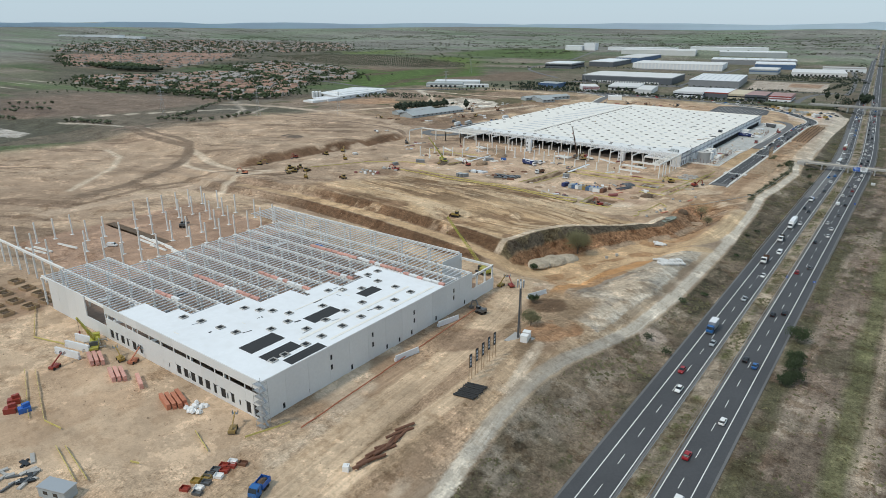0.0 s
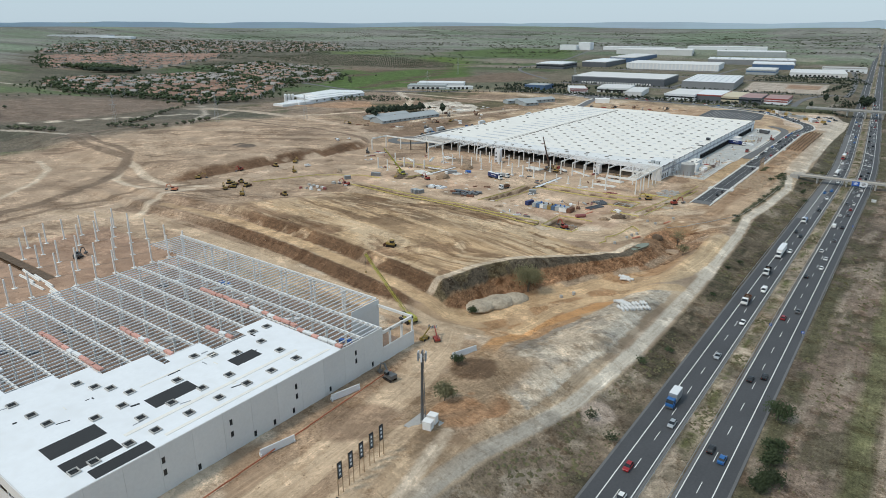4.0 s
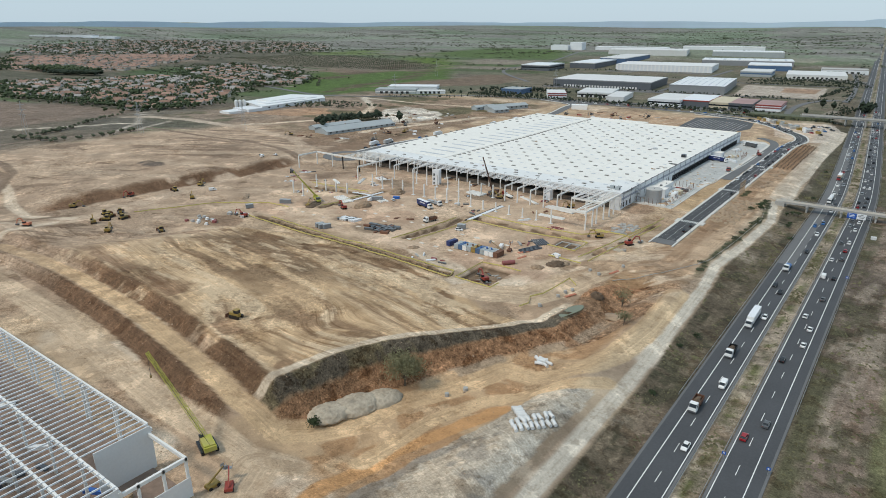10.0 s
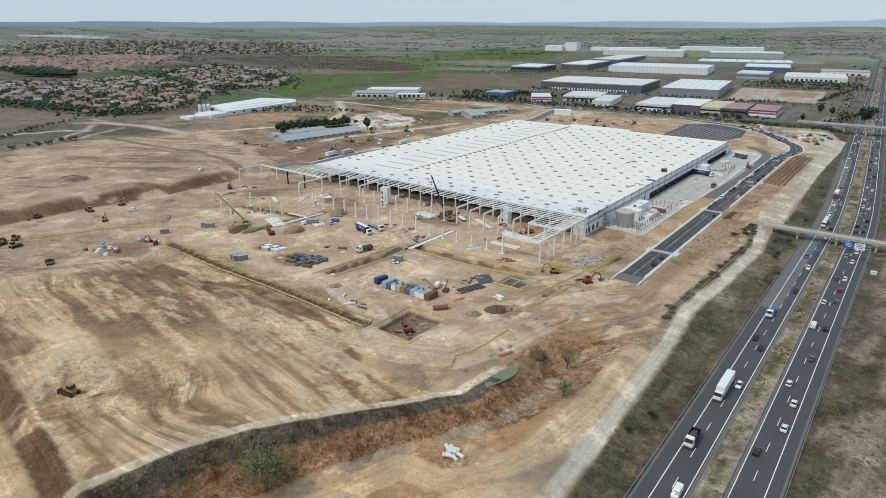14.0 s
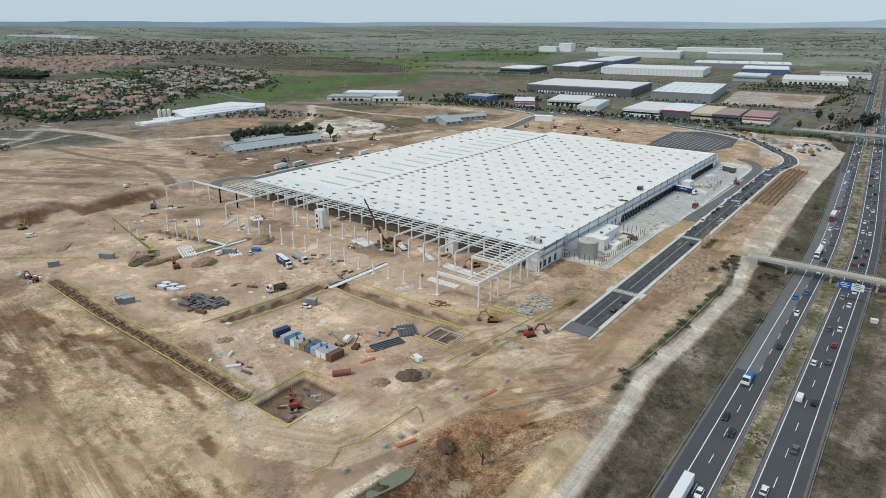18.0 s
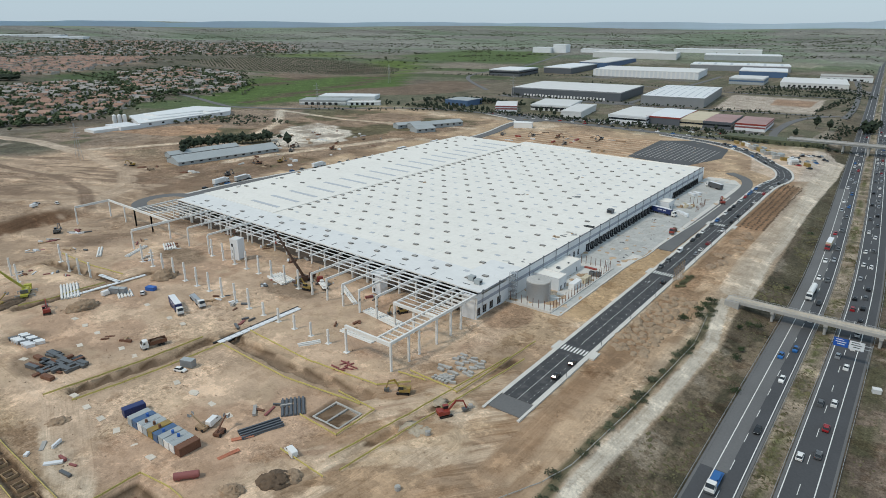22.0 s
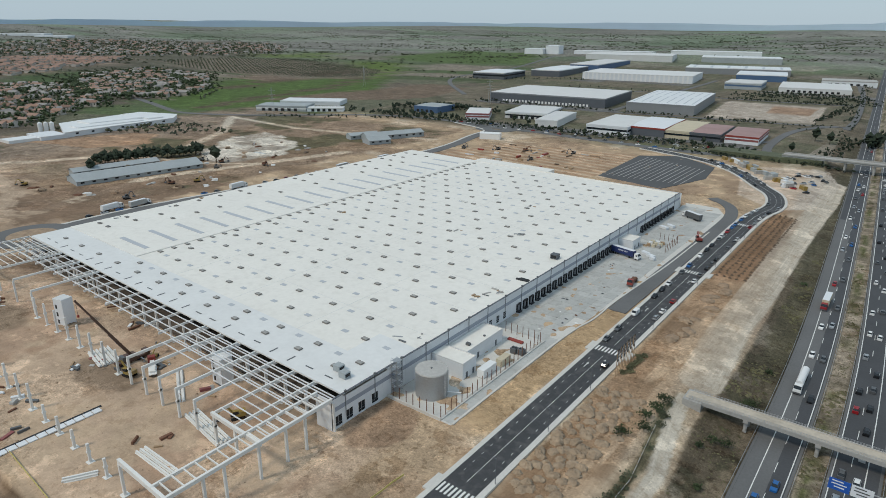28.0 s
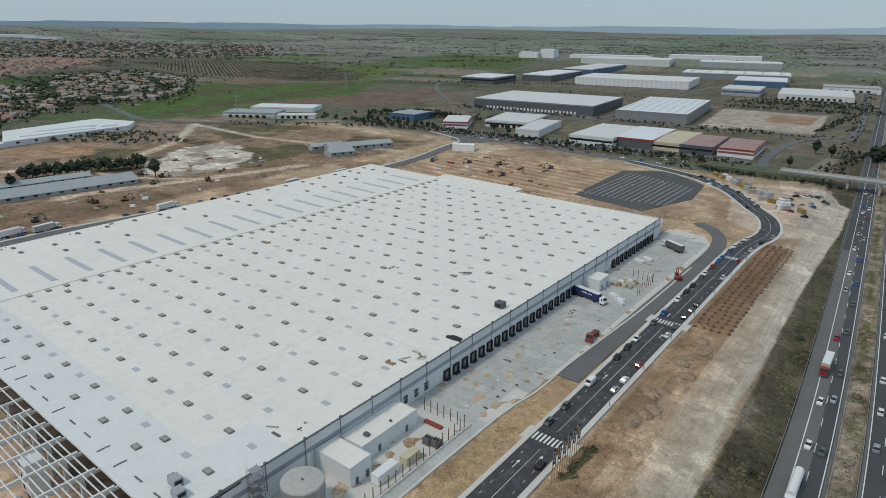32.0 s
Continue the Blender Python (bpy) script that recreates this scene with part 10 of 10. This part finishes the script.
keep = ~((sx > -290) & (sx < -155) & (sy > 84) & (sy < 212)) & ~((sx < -165) & (sy > 505)) & ~((sx > -139) & (sx < -118) & (sy > 455))
for x, y, g in zip(sx[keep], sy[keep], height(sx[keep], sy[keep])):
    s = rnd.uniform(0.08, 0.34) * (1.8 if rnd.random() < 0.04 else 1)
    a = rnd.uniform(0, 6.28)
    p = [(x + s * math.cos(a + 2.1 * i) * rnd.uniform(0.7, 1.3), y + s * math.sin(a + 2.1 * i) * rnd.uniform(0.7, 1.3), g - 0.03) for i in range(3)]
    stones.poly(p + [(x, y, g + s * 0.8)], [(0, 1, 3), (1, 2, 3), (2, 0, 3)])
tagged(part("stones", stones, m_earth), "scattered clods and stones on the bare earth", "stones", kind="stuff")
# olive trees: rows near the site as things, orchards further off as one mass
olive_mb = Mb()
small_tree(olive_mb, 0, 0, 0, 2.3, 3.6, random.Random(5), 9)
olive_crown = olive_mb.mesh("crown", m_leaf2)
olive_trunk = Mb().tube((0, 0, -0.3), (0.1, 0, 1.6), 0.28, 0.18, 7).mesh("trunk", m_bark)


def olive(x, y, s, label="grey-green olive tree in a farm row", crown=None):
    t = thing("olive_tree", label, "tree", "olive trees", at=put(x, y, rnd.uniform(0, 360)) @ Matrix.Scale(s, 4))
    part("crown", crown or olive_crown, None, t)
    part("trunk", olive_trunk, None, t)


for (ax, ay), (bx, by), n in (((-771, 317), (-719, 332), 10), ((-768, 323), (-716, 338), 8), ((-705, 385), (-716, 425), 7), ((-716, 425), (-760, 480), 9), ((-760, 480), (-830, 552), 8), ((-712, 410), (-726, 446), 8), ((-700, 388), (-664, 400), 7), ((-663, 394), (-655, 440), 7), ((-655, 440), (-662, 474), 6), ((-905, 296), (-860, 300), 8), ((-960, 310), (-905, 318), 8), ((-940, 330), (-890, 350), 7), ((-990, 345), (-950, 380), 6), ((-742, 753), (-700, 772), 7), ((-736, 765), (-690, 790), 8), ((-724, 720), (-693, 746), 7), ((-735, 740), (-690, 765), 8), ((-655, 780), (-620, 800), 5), ((-610, 700), (-560, 720), 6), ((-790, 690), (-740, 720), 8)):
    for k in range(n):
        q = (k + rnd.uniform(-0.2, 0.2)) / max(1, n - 1)
        olive(ax + (bx - ax) * q + rnd.uniform(-2, 2), ay + (by - ay) * q + rnd.uniform(-2, 2), rnd.uniform(0.8, 1.35))
# pines in a dark row by the sheds, cypresses and hedges at the junction
pine_mb = Mb()
small_tree(pine_mb, 0, 0, 0.5, 3.2, 9.0, random.Random(9), 14)
pine_crown = pine_mb.mesh("crown", m_pine)
pine_trunk = Mb().tube((0, 0, -0.3), (0, 0, 5), 0.3, 0.15, 7).mesh("trunk", m_bark)
PINES = [(-576 + 1.0 * k + rnd.uniform(-3, 3), 638 + 3.1 * k + rnd.uniform(-3, 3), rnd.uniform(0.8, 1.25)) for k in range(26)] + [(-548, 622, 1.2), (-508, 702, 1.5)] + [(-600 + 9 * k, 1020 + rnd.uniform(-4, 4), 0.8) for k in range(12)] + [(-590 + 8 * k, 1100 + rnd.uniform(-4, 6), 0.9) for k in range(10)] + [(-360 + 12 * k, 1012 + 1.2 * k, 0.6) for k in range(14)] + [(-144, 1129, 1.5), (-130, 1119, 1.3), (-151, 1049, 1.0), (-100, 1140, 1.7), (-96, 1146, 1.6), (-92, 1150, 1.5), (-340, 1025, 0.7), (-300, 1020, 0.7), (-225, 1040, 0.8), (-430, 1060, 0.9), (-415, 1040, 0.8), (-440, 1050, 1.0)]
for x, y, s in PINES:
    t = thing("pine_tree", "dense dark evergreen tree", "tree", "evergreen trees", at=put(x, y, rnd.uniform(0, 360)) @ Matrix.Scale(s, 4))
    part("crown", pine_crown, None, t)
    part("trunk", pine_trunk, None, t)
mass = Mb()
for k in range(170):
    x = -1575 + rnd.uniform(0, 110)
    small_tree(mass, x, 790 + 0.45 * (x + 1575) + rnd.uniform(-12, 12), gz(x, 800), 6, 11, rnd, 3)
for k in range(60):
    x = rnd.uniform(-240, -95)
    small_tree(mass, x, 1000 + 0.05 * (x + 240) + rnd.uniform(-7, -2), gz(x, 1000), 2, 2.6, rnd, 2)
for k in range(130):
    x, y = rnd.uniform(-330, -120), rnd.uniform(1480, 1640)
    small_tree(mass, x, 1520 + 18 * (k % 5), gz(x, 1550), 3, 4.5, rnd, 2)
for k in range(230):
    x = rnd.uniform(-620, -175)
    small_tree(mass, x, 1024 + 0.03 * x + rnd.uniform(-12, 14), gz(x, 1020), rnd.uniform(1.5, 3), rnd.uniform(2.5, 6), rnd, 2)
for k in range(150):
    x = rnd.uniform(-600, -150)
    small_tree(mass, x, rnd.choice([1196, 1213, 1236, 1478, 1500]) + rnd.uniform(-4, 4), gz(x, 1300), rnd.uniform(1.5, 3), rnd.uniform(2.5, 5), rnd, 2)
for k in range(70):
    x, y = -723 + rnd.uniform(0, 75), 752 + rnd.uniform(0, 55)
    small_tree(mass, x, y, gz(x, y), rnd.uniform(1.5, 2.6), rnd.uniform(2.5, 4), rnd, 3)
for k in range(120):
    y = rnd.uniform(1050, 2200)
    x = -92 + float(road_shift(y)) + rnd.uniform(-8, 6)
    small_tree(mass, x, y, gz(x, y), 2.5, 4, rnd, 2)
tagged(part("far_trees", mass, m_pine), "dark hedges and tree belts on the plain", "trees", kind="stuff")
# ---- woods, hedges and the village ----
def forest(name, spots, mat, label, seed=1):
    """Many small trees as one mass; spots: x, y, crown radius, height."""
    rr = random.Random(seed)
    shapes_, n = [], len(spots)
    for q in range(6):
        mb = Mb()
        small_tree(mb, 0, 0, 0, 1, 1, rr, 3)
        shapes_.append(np.array(mb.v))
    tris = np.array(mb.f)
    spots = np.array(spots)
    nv = len(shapes_[0])
    base = np.array(shapes_)[np.arange(n) % 6]
    ang = np.random.RandomState(seed).rand(n) * 6.28
    c, d = np.cos(ang)[:, None], np.sin(ang)[:, None]
    X = spots[:, 0:1] + (base[..., 0] * c - base[..., 1] * d) * spots[:, 2:3]
    Y = spots[:, 1:2] + (base[..., 0] * d + base[..., 1] * c) * spots[:, 2:3]
    Z = height(spots[:, 0], spots[:, 1])[:, None] + base[..., 2] * spots[:, 3:4]
    faces = (tris[None] + (np.arange(n) * nv)[:, None, None]).reshape(-1, 3).astype(np.int32)
    me = bpy.data.meshes.new(name)
    me.vertices.add(n * nv)
    me.vertices.foreach_set("co", np.stack([X, Y, Z], -1).astype(np.float32).ravel())
    me.loops.add(faces.size)
    me.loops.foreach_set("vertex_index", faces.ravel())
    me.polygons.add(len(faces))
    me.polygons.foreach_set("loop_start", np.arange(0, faces.size, 3, dtype=np.int32))
    me.update(calc_edges=True)
    me.materials.append(mat)
    return tagged(new(name, me), label, "trees", kind="stuff")


VILL = [(-1426, 664), (-1420, 717), (-1318, 744), (-1337, 829), (-1328, 949), (-1124, 890), (-967, 840), (-905, 770), (-851, 697), (-815, 640), (-851, 587), (-890, 570), (-1028, 601), (-1128, 554), (-1300, 575)]
VILL2 = [(-1451, 1033), (-1491, 1136), (-1496, 1203), (-1257, 1190), (-1039, 1052), (-955, 935), (-990, 901), (-1010, 868), (-1124, 890), (-1310, 962)]
VILL3 = [(-2788, 1242), (-2896, 1625), (-2762, 1829), (-2341, 1949), (-2312, 2118), (-2019, 2053), (-1725, 1740), (-1848, 1455), (-2048, 1303), (-2353, 1007)]
TOWN = [(-2157, 935), (-2035, 1181), (-1887, 1353), (-1738, 1233), (-1557, 944), (-1606, 902), (-1689, 828), (-1741, 780)]


def in_poly(x, y, p):
    return bool(poly_in(np.array([float(x)]), np.array([float(y)]), p)[0])


def house_mesh(w, d, h, rise):
    wall = Mb().box(-w / 2, -d / 2, -1.5, w / 2, d / 2, h)
    wall.poly([(-w / 2, -d / 2, h), (-w / 2, d / 2, h), (-w / 2, 0, h + rise), (w / 2, -d / 2, h), (w / 2, d / 2, h), (w / 2, 0, h + rise)], [(0, 2, 1), (3, 4, 5)])
    roof = Mb()
    for s in (-1, 1):
        roof.poly([(-w / 2 - 0.4, s * (d / 2 + 0.5), h - 0.2), (w / 2 + 0.4, s * (d / 2 + 0.5), h - 0.2), (w / 2 + 0.4, 0, h + rise + 0.12), (-w / 2 - 0.4, 0, h + rise + 0.12)], [(0, 1, 2, 3)])
    return wall, roof


shapes = []
for w, d, h, rise in ((11, 9, 4, 2.0), (14, 9, 5.5, 2.2), (9, 8, 3.4, 1.8)):
    a, b = house_mesh(w, d, h, rise)
    win = Mb()
    for k in range(3):
        xx = -w * 0.33 + k * w * 0.33
        win.box(xx - 0.6, -d / 2 - 0.06, h * 0.35, xx + 0.6, -d / 2 + 0.02, h * 0.75)
    shapes.append((a.mesh("wall", m_house), b.mesh("roof", m_tile), win.mesh("window", m_glass)))
wmb, rmb, tmb, gmb = Mb(), Mb(), Mb(), Mb()
count = 0


def far_house(x, y, a, sc, townish=False):
    w, d, h, rise = rnd.uniform(9, 16) * sc, rnd.uniform(8, 10) * sc, rnd.uniform(3.2, 6.0), rnd.uniform(1.4, 2.4)
    wa, ro = house_mesh(w, d, h, rise)
    m = Matrix.Translation((x, y, gz(x, y))) @ Matrix.Rotation(a, 4, "Z")
    wmb.poly([m @ Vector(p) for p in wa.v], wa.f)
    (gmb if rnd.random() < 0.5 and not townish else rmb).poly([m @ Vector(p) for p in ro.v], ro.f)


garden = []
for poly, n, townish in ((VILL, 420, False), (VILL2, 250, False), (VILL3, 620, False), (TOWN, 520, True)):
    xs, ys = [p[0] for p in poly], [p[1] for p in poly]
    made, guard = 0, 0
    while made < n and guard < n * 30:
        guard += 1
        x, y = rnd.uniform(min(xs), max(xs)), rnd.uniform(min(ys), max(ys))
        if not in_poly(x, y, poly):
            continue
        a = rnd.choice([0.5, 2.07, 0.4, 0.65]) + rnd.uniform(-0.15, 0.15)
        if poly is VILL and x > -1120 and count < 110:
            count += 1
            wm, rm, wi = rnd.choice(shapes)
            ob = thing("house", "pale rendered house with a clay tile roof", "house", "village houses", at=put(x, y, math.degrees(a)))
            part("wall", wm, None, ob)
            part("roof", rm, None, ob)
            part("window", wi, None, ob)
        else:
            far_house(x, y, a, 1.35 if townish else 1.0, townish)
        made += 1
        for q in range(rnd.randint(0, 3) if townish else rnd.randint(6, 13)):
            sp = 70 if rnd.random() < 0.18 else 24
            garden.append((x + rnd.uniform(-sp, sp), y + rnd.uniform(-sp, sp), rnd.uniform(1.8, 4.6), rnd.uniform(3.5, 8)))
m_tile_far = surface("terracotta_roofs", (0.30, 0.19, 0.145), 0.9, vary=0.3, fine=0.06, large=0.01, bump=0)
m_grey_far = surface("grey_roofs", (0.29, 0.27, 0.255), 0.9, vary=0.3, fine=0.06, large=0.01, bump=0)
vh = thing("far_houses", "crowded pale houses with tiled roofs in the distance", "houses", kind="stuff")
part("house_walls", wmb, m_house, vh, kind="stuff")
part("tiled_roofs", rmb, m_tile_far, vh, kind="stuff")
part("grey_roofs", gmb, m_grey_far, vh, kind="stuff")
# a dark wood beside the town, tree belts along the village's edges
for k in range(420):
    q = rnd.random()
    garden.append((-1686 + 130 * q + rnd.uniform(-60, 60), 822 + 30 * q + rnd.uniform(-22, 22), rnd.uniform(5, 8), rnd.uniform(9, 14)))
for (ax, ay), (bx, by), n, wide in (((-1426, 640), (-1128, 556), 160, 18), ((-1128, 556), (-850, 588), 90, 10), ((-850, 588), (-815, 640), 40, 8), ((-1330, 945), (-970, 842), 150, 14), ((-1500, 1200), (-1040, 1055), 130, 14), ((-1470, 1100), (-1330, 950), 70, 10), ((-2150, 930), (-1740, 775), 120, 25), ((-960, 930), (-1010, 880), 30, 8)):
    for k in range(n):
        q = rnd.random()
        garden.append((ax + (bx - ax) * q + rnd.uniform(-wide, wide), ay + (by - ay) * q + rnd.uniform(-wide, wide), rnd.uniform(3, 6), rnd.uniform(5, 10)))
forest("village_trees", garden, m_leaf, "dark garden trees between the village houses", 3)
# hedges and scrub in lines over the plain
plain_trees = []
for k in range(900):
    a, r = rnd.uniform(-0.35, 1.2), 1500 + 2700 * rnd.random() ** 0.8
    x, y = -100 - r * math.sin(a), 250 + r * math.cos(a)
    if -1000 < x < -120 and y < 2450:
        continue
    ln, da = rnd.uniform(20, 150), rnd.choice([0.25, 0.35, 0.9, 0.15]) + rnd.uniform(-0.1, 0.1)
    for q in range(rnd.randint(4, 13)):
        e = rnd.uniform(-1, 1)
        plain_trees.append((x + ln * e * math.cos(da) + rnd.uniform(-4, 4), y + ln * e * math.sin(da) + rnd.uniform(-4, 4), rnd.uniform(3, 7), rnd.uniform(2.5, 6)))
forest("hedges", plain_trees, m_leaf2, "dark hedges and scrub between the far fields", 5)
# belts of trees at the junction and between the estate's halls
belt = []
for (ax, ay), (bx, by), n, wide, big in (((-660, 1000), (-500, 1004), 60, 14, 1.0), ((-620, 1085), (-420, 1130), 90, 14, 1.1), ((-500, 1022), (-180, 1036), 150, 7, 0.7), ((-640, 1060), (-560, 1110), 60, 16, 1.2), ((-600, 1200), (-150, 1232), 110, 6, 0.7), ((-310, 1470), (-150, 1485), 80, 10, 0.8), ((-300, 1545), (-130, 1560), 80, 12, 0.9), ((-290, 1600), (-130, 1612), 70, 8, 0.9), ((-165, 1260), (-150, 1450), 60, 5, 0.8), ((-125, 1020), (-112, 1180), 50, 7, 0.8), ((-230, 990), (-110, 996), 60, 4, 0.6), ((-900, 1480), (-640, 1640), 70, 14, 0.8), ((-690, 900), (-560, 990), 40, 10, 0.8), ((-98, 1140), (-92, 1220), 40, 6, 1.3)):
    for k in range(n):
        q = rnd.random()
        belt.append((ax + (bx - ax) * q + rnd.uniform(-wide, wide), ay + (by - ay) * q + rnd.uniform(-wide, wide), rnd.uniform(1.8, 3.6) * big, rnd.uniform(3, 6.5) * big))
forest("tree_belts", belt, m_pine, "dark evergreen belts along the estate roads", 11)
wood = [(-574 + 24 * q + rnd.uniform(-6, 6), 638 + 80 * q + rnd.uniform(-6, 6), rnd.uniform(2.6, 4.2), rnd.uniform(6, 10)) for q in (rnd.random() for k in range(90))]
forest("pine_row", wood, m_pine, "dense dark row of pines behind the old sheds", 13)
# orchards in regular rows
ORCH = [(-1705, 1352), (-1658, 1527), (-1476, 1626), (-1085, 1533), (-1003, 1413), (-1063, 1314), (-1267, 1277), (-1487, 1286)]
rows_ = []
for i in range(75):
    for j in range(45):
        x, y = -1760 + 11.5 * i - 2.5 * j, 1180 + 11 * j + 2.5 * i
        if rnd.random() < 0.93 and in_poly(x, y, ORCH):
            rows_.append((x, y, rnd.uniform(2.6, 3.6), rnd.uniform(3, 4.4)))
for (ax, ay), (bx, by), n in (((-1590, 990), (-1330, 960), 40), ((-1560, 1075), (-1440, 1100), 20), ((-1000, 1040), (-900, 940), 16), ((-1180, 560), (-1030, 600), 24), ((-1110, 430), (-1010, 590), 14)):
    for k in range(n):
        rows_.append((ax + (bx - ax) * k / n + rnd.uniform(-2, 2), ay + (by - ay) * k / n + rnd.uniform(-2, 2), rnd.uniform(2.5, 4), rnd.uniform(3, 5)))
forest("olive_orchard", rows_, m_leaf2, "regular rows of olive trees on the far fields", 7)
# rail on posts standing for both wire fence and pale channel along the gravel track
fence = thing("track_fence", "pale rail on posts standing for fence and drain beside the track", "fence")
FENCE = [(-128, 398), (-126, 402), (-114, 420), (-104, 441), (-101, 452), (-98.6, 486), (-96.5, 540), (-99.5, 566)]
rail, posts = Mb(), Mb()
for a, b in zip(FENCE[:-1], FENCE[1:]):
    n = max(1, int(math.hypot(b[0] - a[0], b[1] - a[1]) / 3))
    for k in range(n):
        p0 = [a[i] + (b[i] - a[i]) * k / n for i in (0, 1)]
        p1_ = [a[i] + (b[i] - a[i]) * (k + 1) / n for i in (0, 1)]
        rail.beam((*p0, gz(*p0) + 0.75), (*p1_, gz(*p1_) + 0.75), 0.10, 0.30)
        posts.box(p0[0] - 0.07, p0[1] - 0.07, gz(*p0) - 0.2, p0[0] + 0.07, p0[1] + 0.07, gz(*p0) + 1.0)
part("rail", rail, m_conc, fence)
part("post_row", posts, m_wood, fence, kind="stuff")
for k in range(40):
    y = rnd.uniform(430, 582)
    x = float(verge_x(y)) - 7.6 + rnd.uniform(-1.2, 1.2)
    leafy_tree(x, y, rnd.uniform(0.4, 1.0), rnd.uniform(0.9, 2.2), m_leaf2, "low scrub bush beside the gravel track", "track scrub", 110, 400 + k)
